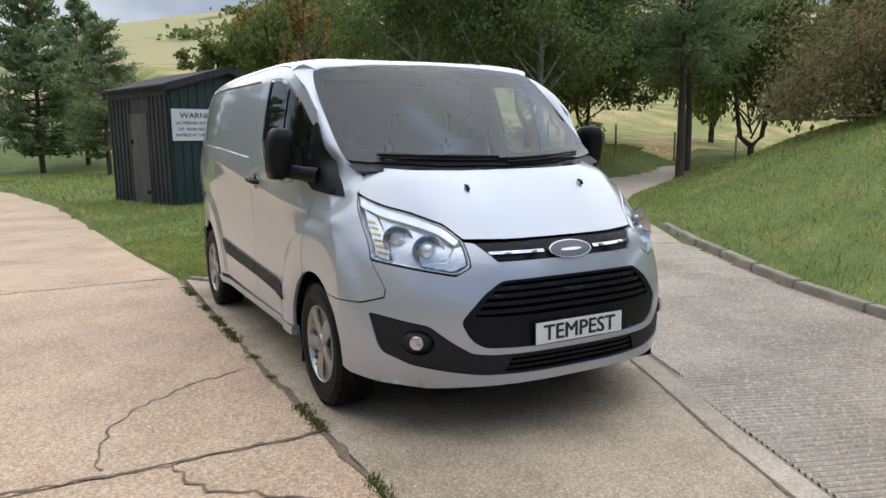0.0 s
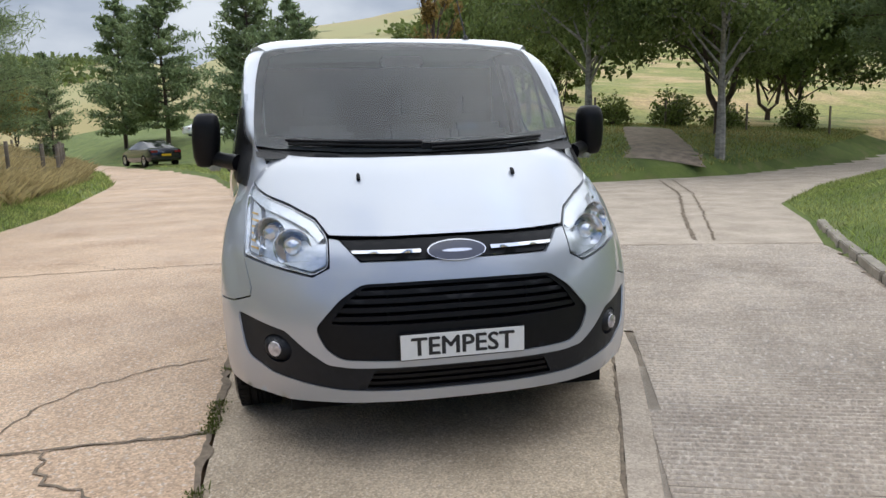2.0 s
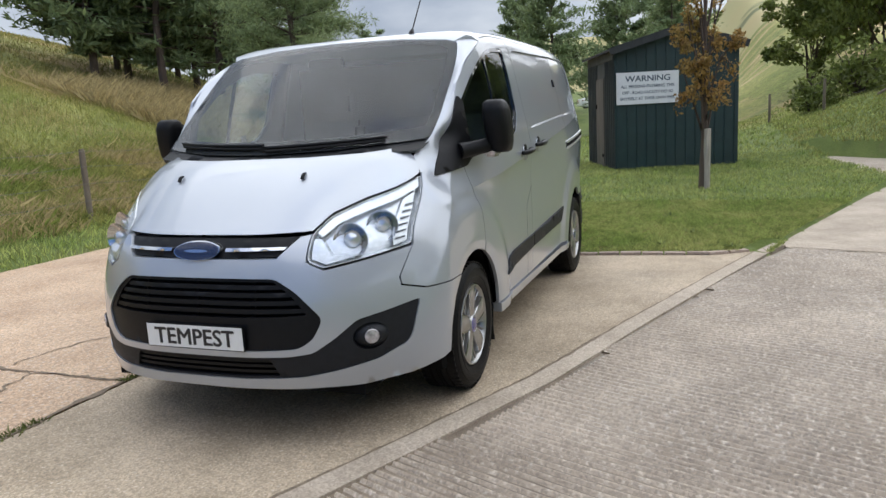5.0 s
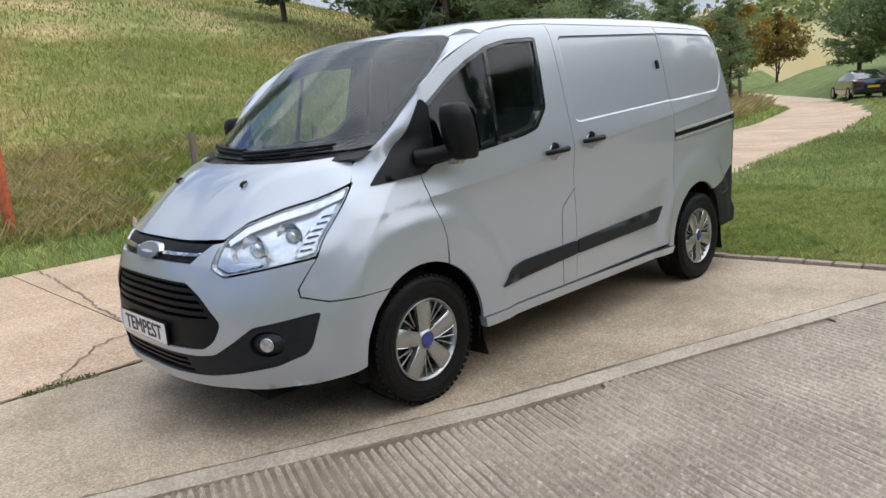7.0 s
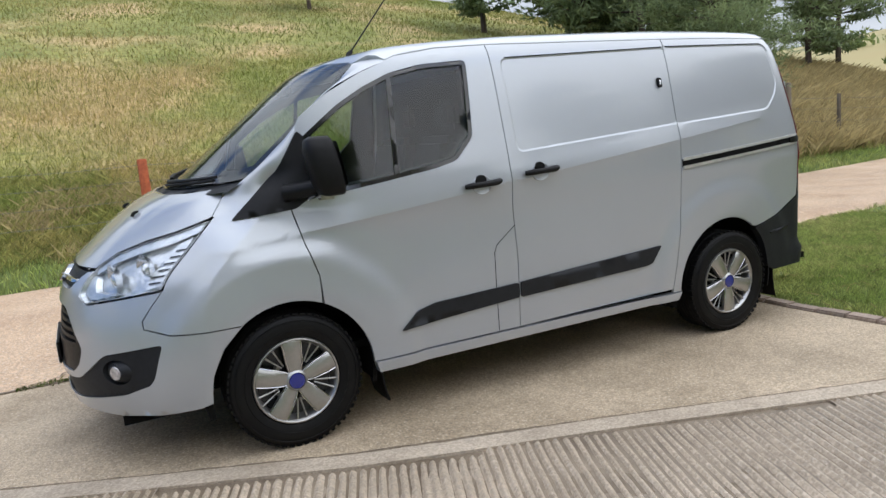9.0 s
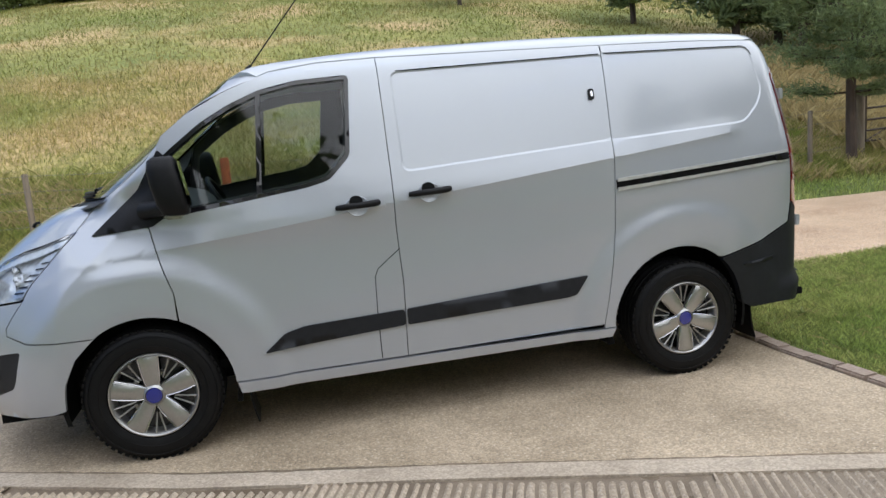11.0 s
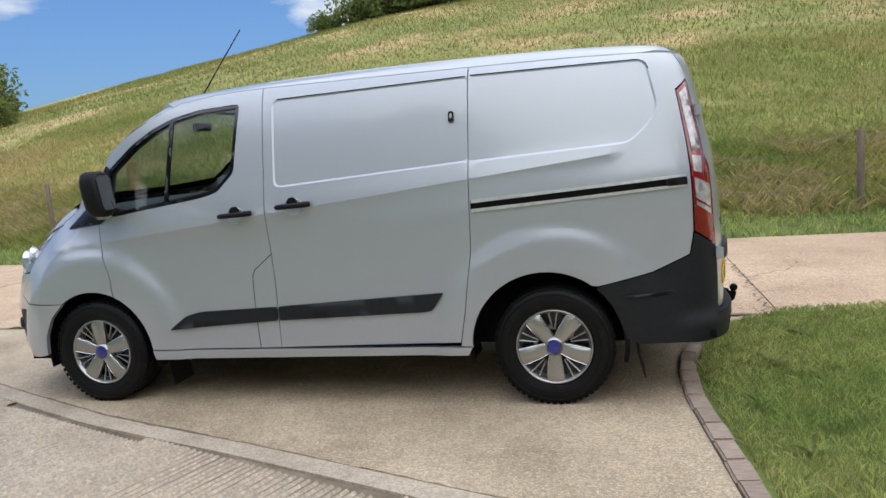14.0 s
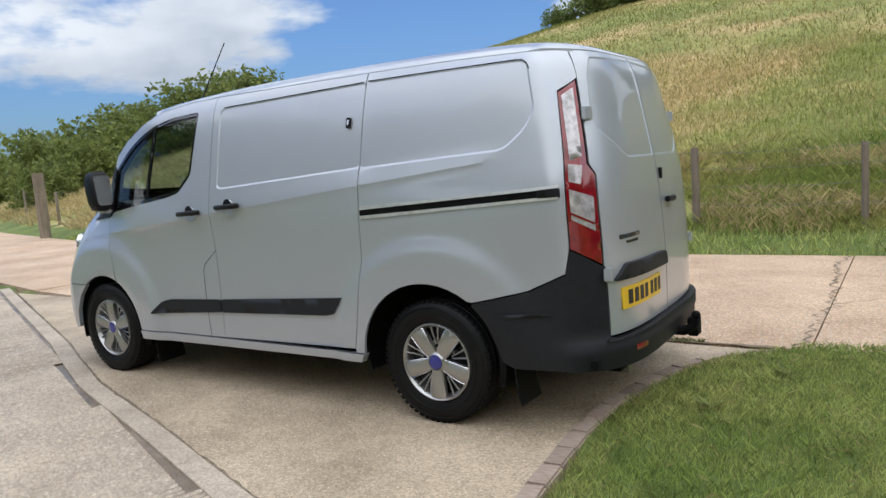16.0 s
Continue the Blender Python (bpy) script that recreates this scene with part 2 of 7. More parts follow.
RAIL_STEEL = material("brushed_rail_steel", (0.62, 0.62, 0.61), 0.4, 0.7, scale=30, vary=0.15)
STEEL = material("zinc_steel", (0.35, 0.34, 0.32), 0.38, 0.9, scale=20, vary=0.25)

ROAD_PINK = material("pink_concrete", (0.47, 0.305, 0.185), 0.82, scale=0.9, vary=0.20, colour2=(0.60, 0.43, 0.285), bump=0.006, bump_scale=70,
                     second=(34, (0.56, 0.47, 0.38), 0.54, 0.72), detail=11, per_object=0.035, grit=(95, 0.33), wet=(0.8, 0.55))
SLAB = material("worn_concrete", (0.36, 0.275, 0.18), 0.84, scale=1.3, vary=0.25, colour2=(0.53, 0.42, 0.295), bump=0.006, bump_scale=75,
                second=(60, (0.56, 0.47, 0.36), 0.55, 0.72), detail=11, grit=(120, 0.30), wet=(0.9, 0.6))
RIBBED = material("ribbed_concrete", (0.38, 0.295, 0.21), 0.62, scale=0.6, vary=0.40, colour2=(0.55, 0.455, 0.35), bump=0.006, bump_scale=80,
                  second=(32, (0.52, 0.44, 0.35), 0.54, 0.72), detail=11, grit=(80, 0.22), wet=(0.7, 0.22))
GROOVE_BROWN = material("groove_brown", (0.17, 0.125, 0.085), 0.5, scale=2.2, vary=0.35, colour2=(0.33, 0.265, 0.195), bump=0.002, bump_scale=120, detail=8, wet=(0.9, 0.2))
SMOOTH_CONCRETE = material("smooth_concrete", (0.39, 0.315, 0.235), 0.8, scale=1.6, vary=0.18, colour2=(0.52, 0.435, 0.34), bump=0.003, bump_scale=90, detail=10, grit=(110, 0.22))
KERB = material("kerb_concrete", (0.25, 0.215, 0.165), 0.85, scale=4, vary=0.3, colour2=(0.36, 0.315, 0.255), bump=0.004, bump_scale=60, per_object=0.12)
BRICK = material("worn_paving_brick", (0.36, 0.25, 0.195), 0.88, scale=14, vary=0.25, colour2=(0.44, 0.36, 0.29), bump=0.003, bump_scale=90, per_object=0.22)
EARTH = material("damp_earth", (0.055, 0.045, 0.032), 0.95, scale=9, vary=0.4, bump=0.006, bump_scale=60)
CRACK = material("crack_dirt", (0.19, 0.145, 0.10), 0.95, scale=20, vary=0.4)
TRACK = material("leaf_litter_track", (0.27, 0.21, 0.15), 0.95, scale=3, vary=0.4, bump=0.01, bump_scale=40)
TURF = material("short_turf", (0.10, 0.145, 0.03), 0.95, scale=0.9, vary=0.25, colour2=(0.16, 0.20, 0.045), bump=0.02, bump_scale=30, second=(2.3, (0.19, 0.17, 0.07), 0.55, 0.85))
PASTURE = material("rough_pasture", (0.18, 0.215, 0.047), 0.95, scale=0.22, vary=0.2, colour2=(0.31, 0.29, 0.085), bump=0.05, bump_scale=9, second=(0.2, (0.44, 0.32, 0.15), 0.48, 0.64), detail=9, grit=(7, 0.25))
FAR_HILL = material("far_hillside", (0.43, 0.33, 0.15), 0.95, scale=0.012, vary=0.15, colour2=(0.33, 0.32, 0.14), second=(0.05, (0.12, 0.13, 0.05), 0.60, 0.68), detail=9)

# ---- shape of the van ----
from mathutils.geometry import delaunay_2d_cdt

def lerp_table(table, v):
    """Piecewise linear-smooth lookup in a table of (key, value)."""
    if v <= table[0][0]:
        return table[0][1]
    for (a, fa), (b, fb) in zip(table, table[1:]):
        if v <= b:
            k = (v - a) / (b - a)
            return fa + (fb - fa) * k
    return table[-1][1]


def spline_table(table, v):
    """Catmull-Rom lookup in a table of (key, value)."""
    n = len(table)
    if v <= table[0][0]:
        s = (table[1][1] - table[0][1]) / (table[1][0] - table[0][0])
        return table[0][1] + s * (v - table[0][0])
    if v >= table[-1][0]:
        s = (table[-1][1] - table[-2][1]) / (table[-1][0] - table[-2][0])
        return table[-1][1] + s * (v - table[-1][0])
    i = 0
    while v > table[i + 1][0]:
        i += 1
    x1, y1 = table[i]
    x2, y2 = table[i + 1]
    x0, y0 = table[i - 1] if i else (2 * x1 - x2, 2 * y1 - y2)
    x3, y3 = table[i + 2] if i + 2 < n else (2 * x2 - x1, 2 * y2 - y1)
    h = x2 - x1
    d = (y2 - y1) / h
    m1 = (y2 - y0) / (x2 - x0)
    m2 = (y3 - y1) / (x3 - x1)
    # keep the curve from overshooting
    m1 = 0 if m1 * d <= 0 else math.copysign(min(abs(m1), 3 * abs(d)), d)
    m2 = 0 if m2 * d <= 0 else math.copysign(min(abs(m2), 3 * abs(d)), d)
    k = (v - x1) / h
    return ((2 * k**3 - 3 * k**2 + 1) * y1 + (k**3 - 2 * k**2 + k) * h * m1
            + (3 * k**2 - 2 * k**3) * y2 + (k**3 - k**2) * h * m2)


def smooth(a, b, v):
    k = min(1.0, max(0.0, (v - a) / (b - a)))
    return k * k * (3 - 2 * k)


WHEEL_X, HUB_Z = 1.4665, 0.335
# centre line of nose, bonnet and windscreen: height, distance ahead of the middle
NOSE = [(0.16, 2.36), (0.24, 2.44), (0.34, 2.475), (0.46, 2.492), (0.60, 2.488), (0.70, 2.475), (0.80, 2.45), (0.88, 2.42),
        (0.94, 2.37), (1.00, 2.30), (1.10, 2.18), (1.20, 2.04), (1.26, 1.925), (1.30, 1.80), (1.45, 1.60), (1.60, 1.40), (1.70, 1.265),
        (1.80, 1.13), (1.87, 1.03), (1.92, 0.94), (1.95, 0.80)]
_NZ = np.arange(0.0, 2.30, 0.005)
_NX = np.array([spline_table(NOSE, float(v)) for v in _NZ])
_K = np.exp(-0.5 * (np.arange(-12, 13) / 5.0) ** 2)
_NXS = np.convolve(np.pad(_NX, 12, mode="reflect", reflect_type="odd"), _K / _K.sum(), mode="valid")


def nose_x(z):
    """The centre line of the nose, eased over a few centimetres."""
    u = min(max(z / 0.005, 1.0), len(_NZ) - 3.001)
    i = int(u)
    k = u - i
    a, b, c, d = _NXS[i - 1:i + 3]
    return float(b + 0.5 * k * (c - a + k * (2 * a - 5 * b + 4 * c - d + k * (3 * (b - c) + d - a))))


# how far the plan curve of the nose sweeps back to the flank, by height
SWEEP = [(0.20, 0.60), (0.60, 0.62), (0.90, 0.62), (1.10, 0.60), (1.20, 0.56), (1.30, 0.42), (1.40, 0.35)]
# half width of the flank by height
WIDTH = [(0.20, 0.925), (0.30, 0.955), (0.45, 0.965), (0.60, 0.968), (0.80, 0.972), (1.00, 0.98), (1.12, 0.988), (1.25, 0.982), (1.40, 0.953),
         (1.65, 0.900), (1.80, 0.862), (1.95, 0.815)]
ROOF = [(-2.40, 1.925), (-2.25, 1.958), (-2.0, 1.978), (-1.5, 1.992), (-0.9, 1.997), (-0.3, 1.992), (0.2, 1.978), (0.6, 1.952), (0.8, 1.932), (0.95, 1.912)]
TAIL = [(0.20, -2.40), (0.45, -2.435), (0.70, -2.44), (0.95, -2.432), (1.30, -2.40), (1.60, -2.345), (1.80, -2.30), (1.88, -2.265), (1.93, -2.22), (1.96, -2.12), (1.985, -1.90), (2.01, -1.5)]
TAIL_SWEEP = 0.26


def crease(x):
    """Height of the shoulder crease."""
    return 1.045 + 0.105 * (1.4 - x)


def flank(x, z):
    """Half width of the body at x and height z."""
    w = spline_table(WIDTH, z)
    top = 1.70
    if z > top:
        r = min(0.999, (z - top) / (spline_table(ROOF, min(x, 0.85)) + 0.004 - top))
        w *= (1 - r**7) ** (1 / 7)
    if x > 0.8:
        w -= 0.035 * smooth(0.6, 1.3, z) * (max(0.0, x - 0.9) / 0.8) ** 2
        w -= (0.07 * smooth(0.85, 1.6, x) * smooth(0.92, 1.16, z) + 0.04 * smooth(1.25, 1.5, x) * smooth(1.15, 1.35, z)) * smooth(1.85, 1.6, x)
    if x < -0.95:
        w -= 0.085 * ((-0.95 - x) / 1.25) ** 2
    # swelling round the wheels
    for cx in (WHEEL_X, -WHEEL_X):
        d = math.hypot(x - cx, z - HUB_Z)
        w += 0.021 * smooth(0.71, 0.59, d) - 0.010 * smooth(0.46, 0.37, d)
    # shoulder crease that climbs to the rear, with a hollow below it
    zl = crease(x)
    if z < 1.6:
        k = 0.0075 * smooth(-1.95, -1.78, x) * smooth(1.95, 1.6, x)
        w += k * (max(0.0, 1 - (z - zl) / 0.10) if z > zl else 1 - 1.5 * (1 - math.exp((z - zl) / 0.035)) * smooth(zl - 0.50, zl - 0.10, z))
    return w


_N = 500
_arc = [(0.0, 0.0, 0.0)]
for _i in range(1, _N + 1):
    _p = math.pi / 2 * (_i / _N) ** 1.5
    _t, _r = math.sin(_p) ** (2 / 3), 1 - math.cos(_p) ** 1.58
    _s = _arc[-1][0] + math.hypot((_t - _arc[-1][1]) * 0.985, (_r - _arc[-1][2]) * 0.62)
    _arc.append((_s, _t, _r))
S_SIDE = _arc[-1][0]
_ARC = np.array(_arc)


def nose(s, z, d=0.0):
    """Point of the front of the van: s metres along the plan curve from the middle, height z, set in by d."""
    a = abs(s)
    if a < S_SIDE:
        t, r = float(np.interp(a, _ARC[:, 0], _ARC[:, 1])), float(np.interp(a, _ARC[:, 0], _ARC[:, 2]))
        x = nose_x(z) - spline_table(SWEEP, z) * r
    else:
        t = 1.0
        x = nose_x(z) - spline_table(SWEEP, z) - (a - S_SIDE)
    y = flank(x, z) * t
    k = t**4
    return (x - d * (1 - k), math.copysign(max(0.0, y - d * k), s), z)


_tail = [(0.0, 0.0, 0.0)]
for _i in range(1, _N + 1):
    _p = math.pi / 2 * (_i / _N) ** 1.5
    _t, _r = math.sin(_p) ** 0.45, 1 - math.cos(_p) ** 1.0
    _s = _tail[-1][0] + math.hypot((_t - _tail[-1][1]) * 0.9, (_r - _tail[-1][2]) * TAIL_SWEEP)
    _tail.append((_s, _t, _r))
T_SIDE = _tail[-1][0]
_TAIL = np.array(_tail)


def tail(s, z, d=0.0):
    """Point of the back of the van, as nose()."""
    a = abs(s)
    if a < T_SIDE:
        t, r = float(np.interp(a, _TAIL[:, 0], _TAIL[:, 1])), float(np.interp(a, _TAIL[:, 0], _TAIL[:, 2]))
        x = spline_table(TAIL, z) + TAIL_SWEEP * r
    else:
        t = 1.0
        x = spline_table(TAIL, z) + TAIL_SWEEP + (a - T_SIDE)
    y = flank(x, z) * t
    k = t**6
    return (x + d * (1 - k), math.copysign(max(0.0, y - d * k), s), z)


def on_nose(x, z):
    """The nose() coordinates of a point of the flank."""
    s = S_SIDE + nose_x(z) - spline_table(SWEEP, z) - x
    if s < S_SIDE:
        lo, hi = 0.0, S_SIDE
        for _ in range(30):
            s = (lo + hi) / 2
            if nose(s, z)[0] > x:
                lo = s
            else:
                hi = s
    return (s, z)


def side_skin(sgn):
    """Mapper of one side that follows the nose where it curves in."""
    def f(x, z, d=0.0):
        px, py, pz = nose(*on_nose(x, z), d)
        if z > 1.30:
            k = smooth(1.30, 1.40, z)
            px, py = px + (x - px) * k, py + (flank(x, z) - d - py) * k
        return (px, py * sgn, pz)

    return f


def on_tail(x, z):
    return (T_SIDE + x - spline_table(TAIL, z) - TAIL_SWEEP, z)


def side_left(x, z, d=0.0):
    return (x, flank(x, z) - d, z)


def side_right(x, z, d=0.0):
    return (x, -flank(x, z) + d, z)


def roof_at(x, y, d=0.0):
    """Point of the roof: it runs on from the flanks, the back and the windscreen."""
    a = abs(y)

    def solve(f, lo, hi):
        for _ in range(26):
            mid = (lo + hi) / 2
            if f(mid) > 0:
                lo = mid
            else:
                hi = mid
        return (lo + hi) / 2

    top = spline_table(ROOF, min(x, 0.85)) + 0.0039
    side = solve(lambda z: flank(x, z) - a, 1.70, top)
    r = float(np.interp(min(1.0, a / flank(x, 1.90)), _TAIL[:, 1], _TAIL[:, 2]))
    back = solve(lambda z: x - TAIL_SWEEP * r - spline_table(TAIL, z), 1.5, 2.2) if x < -1.6 else 9.0
    front = solve(lambda z: nose_x(z) - x - 0.20 * y * y, 1.5, 2.2) if x > 0.2 else 9.0
    z = -0.006 * math.log(sum(math.exp(-(v - 1.9) / 0.006) for v in (side, back, front))) + 1.9
    z = max(z, min(side, back, front) - 0.004)
    return (x, y, z - d)


def screen_at(y, z, d=0.0):
    """Point of the windscreen."""
    c = lerp_table([(1.30, 0.30), (1.85, 0.20)], z)
    return (nose_x(z) - c * y * y - d * 0.75, y, z - d * 0.6)

# ---- mesh helpers ----


def mesh_object(name, verts, faces, mats, parent=None, label="", smooth_faces=False, indices=None):
    me = bpy.data.meshes.new(name)
    me.from_pydata(verts, [], faces)
    for m in mats if isinstance(mats, (list, tuple)) else [mats]:
        me.materials.append(m)
    if indices is not None:
        me.polygons.foreach_set("material_index", np.asarray(indices, dtype=np.int32))
    if smooth_faces:
        me.polygons.foreach_set("use_smooth", np.ones(len(me.polygons), dtype=bool))
    me.update()
    ob = new(name, me)
    if parent:
        ob.parent = parent
    return tagged(ob, label)


def part(name, bm, mat, parent, label="", smooth_angle=40):
    """One mesh object from a bmesh, under a thing or a part."""
    bmesh.ops.recalc_face_normals(bm, faces=bm.faces)
    for f in bm.faces:
        f.smooth = True
    for e in bm.edges:
        e.smooth = len(e.link_faces) == 2 and e.calc_face_angle(0.0) < radians(smooth_angle)
    me = bpy.data.meshes.new(name)
    bm.to_mesh(me)
    bm.free()
    me.materials.append(mat)
    ob = new(name, me)
    if parent:
        ob.parent = parent
    return tagged(ob, label)


def thing(name, m, label, category, group=""):
    ob = new(name)
    ob.matrix_world = m
    return tagged(ob, label, category, group)


def add_box(bm, x0, x1, y0, y1, z0, z1, bevel=0.0, m=None):
    made = bmesh.ops.create_cube(bm, size=1)["verts"]
    for v in made:
        v.co = Vector(((x0 + x1) / 2 + v.co.x * (x1 - x0), (y0 + y1) / 2 + v.co.y * (y1 - y0), (z0 + z1) / 2 + v.co.z * (z1 - z0)))
    if bevel:
        edges = {e for v in made for e in v.link_edges}
        out = bmesh.ops.bevel(bm, geom=list(edges), offset=bevel, segments=2, affect="EDGES")
        made = list({v for f in out["faces"] for v in f.verts} | {v for v in made if v.is_valid})
    if m:
        for v in made:
            v.co = m @ v.co
    return made


def box_part(name, dims, mat, parent, label="", bevel=0.006, m=None):
    bm = bmesh.new()
    add_box(bm, *dims, bevel=bevel, m=m)
    return part(name, bm, mat, parent, label)


def add_tube(bm, points, radii, sides=8, caps=True):
    """A bent, tapering rod through the points."""
    pts = [Vector(p) for p in points]
    if not isinstance(radii, (list, tuple)):
        radii = [radii] * len(pts)
    rings = []
    up = Vector((0, 0, 1))
    for i, p in enumerate(pts):
        d = (pts[min(i + 1, len(pts) - 1)] - pts[max(i - 1, 0)]).normalized()
        ref = up if abs(d.z) < 0.95 else Vector((1, 0, 0))
        a = d.cross(ref).normalized()
        b = d.cross(a)
        rings.append([bm.verts.new(p + (a * math.cos(k * 2 * math.pi / sides) + b * math.sin(k * 2 * math.pi / sides)) * radii[i]) for k in range(sides)])
    for r0, r1 in zip(rings, rings[1:]):
        for k in range(sides):
            bm.faces.new((r0[k], r0[(k + 1) % sides], r1[(k + 1) % sides], r1[k]))
    if caps:
        bm.faces.new(rings[0][::-1])
        bm.faces.new(rings[-1])


def tube_part(name, points, radii, mat, parent, label="", sides=8):
    bm = bmesh.new()
    add_tube(bm, points, radii, sides)
    return part(name, bm, mat, parent, label)


def add_lathe(bm, profile, segs=48):
    """Turns (radius, y) pairs round the y axis."""
    rings = []
    for r, y in profile:
        rings.append([bm.verts.new((r * math.cos(k * 2 * math.pi / segs), y, r * math.sin(k * 2 * math.pi / segs))) for k in range(segs)])
    for r0, r1 in zip(rings, rings[1:]):
        for k in range(segs):
            bm.faces.new((r0[k], r0[(k + 1) % segs], r1[(k + 1) % segs], r1[k]))


def inside(poly, px, py):
    """Which of the points lie in the polygon."""
    px, py = np.asarray(px, float), np.asarray(py, float)
    res = np.zeros(px.shape, bool)
    n = len(poly)
    for i in range(n):
        x1, y1 = poly[i]
        x2, y2 = poly[(i + 1) % n]
        if y1 == y2:
            continue
        hit = ((y1 > py) != (y2 > py)) & (px < (x2 - x1) * (py - y1) / (y2 - y1) + x1)
        res ^= hit
    return res


def edge_distance(poly, px, py, closed=True):
    px, py = np.asarray(px, float), np.asarray(py, float)
    best = np.full(px.shape, 1e9)
    n = len(poly)
    for i in range(n if closed else n - 1):
        ax, ay = poly[i]
        bx, by = poly[(i + 1) % n]
        dx, dy = bx - ax, by - ay
        k = np.clip(((px - ax) * dx + (py - ay) * dy) / max(1e-12, dx * dx + dy * dy), 0, 1)
        best = np.minimum(best, np.hypot(px - ax - k * dx, py - ay - k * dy))
    return best


# ---- plan of the ground: x ahead of the van, y to its left ----
ROAD_NEAR = [(-75, -30), (-55, -19), (-42, -11.5), (-31, -6.2), (-22, -3.4), (-15, -2.2), (-10, -1.72), (-5.4, -1.35), (-2.9, -1.06), (0, -1.08), (6, -1.08), (15, -2.9), (25, -5.2), (40, -10), (80, -26)]
ROAD_FAR = [(-75, -36), (-55, -23.5), (-42, -15), (-31, -9.2), (-20, -6.3), (-10, -5.25), (-4, -5.3), (0, -5.3), (4, -5.2), (15, -6.7), (24, -9.1), (40, -14.5), (80, -31)]
STRIP = [(7.6, -1.30), (2.9, 0.52), (2.16, 0.845), (1.29, 1.21), (0.17, 1.57), (-1.46, 2.13), (-2.5, 2.50), (-2.95, 2.68)]
KERB_LINE = [(8.0, 1.0), (4.0, 2.75), (1.9, 3.42), (0.9, 3.80), (0.05, 4.26), (-1.1, 4.92), (-2.4, 5.72), (-3.3, 6.28)]
BRICK_LINE = [(-2.29, 2.12), (-2.23, 1.50), (-2.165, 0.86), (-2.165, 0.40), (-2.21, 0.02), (-2.33, -0.42), (-2.52, -0.76), (-2.87, -1.00)]
SLAB_POLY = [(6.9, -1.05), *STRIP[1:7], *BRICK_LINE, (0, -1.07)]
RIB_POLY = [(10.5, -1.95), (7.75, -1.22), (2.95, 0.64), (2.2, 0.97), (1.33, 1.335), (0.21, 1.70), (-1.42, 2.26), (-2.75, 2.80), (-1.95, 5.30), *KERB_LINE[5::-1], (14, -1.9)]
DRIVE_POLY = [(-2.76, 2.80), (-3.1, 2.80), (-4.3, 3.22), (-7, 4.2), (-9.0, 4.98), (-10.5, 4.75), (-15.6, 4.0), (-15.9, 4.7), (-12.6, 6.9), (-12.9, 9.2), (-13.1, 11.3), (-15.5, 15.5), (-20, 21), (-28, 30),
              (-26.5, 31.5), (-18, 22), (-12.7, 16), (-8.7, 10.6), (-5.95, 7.7), (-3.6, 6.42), (-1.96, 5.31)]
HILL = [(0, 0), (0.9, 0.0), (2.0, 0.22), (6, 1.35), (20, 5.5), (35, 9.6), (45, 11.9), (52, 12.5), (70, 12.6), (140, 9)]
HILL_ALONG = [(-90, 0.25), (-60, 0.5), (-40, 0.8), (-26, 0.97), (-8, 1.0), (5, 1.0), (20, 0.96), (42, 0.86), (90, 0.6)]
BANK = [(0, 0.0), (0.25, 0.03), (1.0, 0.24), (2, 0.66), (3.5, 1.36), (5, 1.78), (8, 2.05), (20, 2.3), (60, 3.5)]
REAR = [(0, 0), (0.6, 0.28), (1.5, 0.58), (3, 0.78), (10, 1.45), (20, 2.2), (40, 4.0), (80, 8.0)]
FAR_RISE = [(0, 0), (60, 8), (100, 28), (135, 46), (160, 47), (180, 34), (200, 27), (215, 17), (240, 8), (300, 0), (360, 0)]


def along(line, x):
    """y of a line of points at x, the points in rising x."""
    return lerp_table(line, x)


KERB_RISING = sorted(KERB_LINE + [(-5.95, 7.75), (-8.7, 10.7), (-12.7, 16.1), (-18, 22.2), (-26.5, 31.7), (14, -1.8), (40, -9.0), (80, -25)])


def terrain(x, y):
    """Height of the ground."""
    z = 0.0
    d = along(ROAD_FAR, x) - y
    if d > 0:
        z += 0.10 * smooth(0, 0.5, d) + 0.12 * smooth(0.4, 1.5, d) + lerp_table(HILL_ALONG, x) * spline_table(HILL, min(d, 140))
        z += 0.10 * smooth(2, 8, d) * noise.noise((x * 0.25, y * 0.25, 3)) + 0.5 * smooth(10, 40, d) * noise.noise((x * 0.05, y * 0.05, 7))
    b = (y - along(KERB_RISING, x)) * 0.85
    if b > 0:
        z += 0.02 + spline_table(BANK, min(b, 60)) * (0.25 + 0.75 * smooth(-9.5, -3.5, x)) * (1 - 0.5 * smooth(8, 20, x))
        z += 0.12 * smooth(0.5, 3, b) * noise.noise((x * 0.4, y * 0.4, 1))
    if x < -12.0 and y > -1:
        back = -12.4 - x - 0.55 * max(0.0, y - 11)
        if back > 0:
            z += spline_table(REAR, min(back, 80)) * smooth(1.0, 9.5, y)
    if x < -34:
        z += 1.7 * smooth(-36, -50, x) * smooth(0.5, 7, y - along(ROAD_NEAR, x))
    r = math.hypot(x, y)
    if r > 60:
        a = math.degrees(math.atan2(y, x)) % 360
        z += spline_table(FAR_RISE, a) * smooth(60, 330, r) * (1 + 0.06 * noise.noise((x * 0.01, y * 0.01, 5)))
    # lawn beside the drive lies a little proud of the concrete
    if -1.2 > x > -40 and along(ROAD_NEAR, x) < y < 4.9:
        z += 0.006 + (0.03 + 0.02 * noise.noise((x * 0.7, y * 0.7, 9))) * smooth(-2.3, -2.9, x) + 0.10 * smooth(-6, -11, x)
    return z


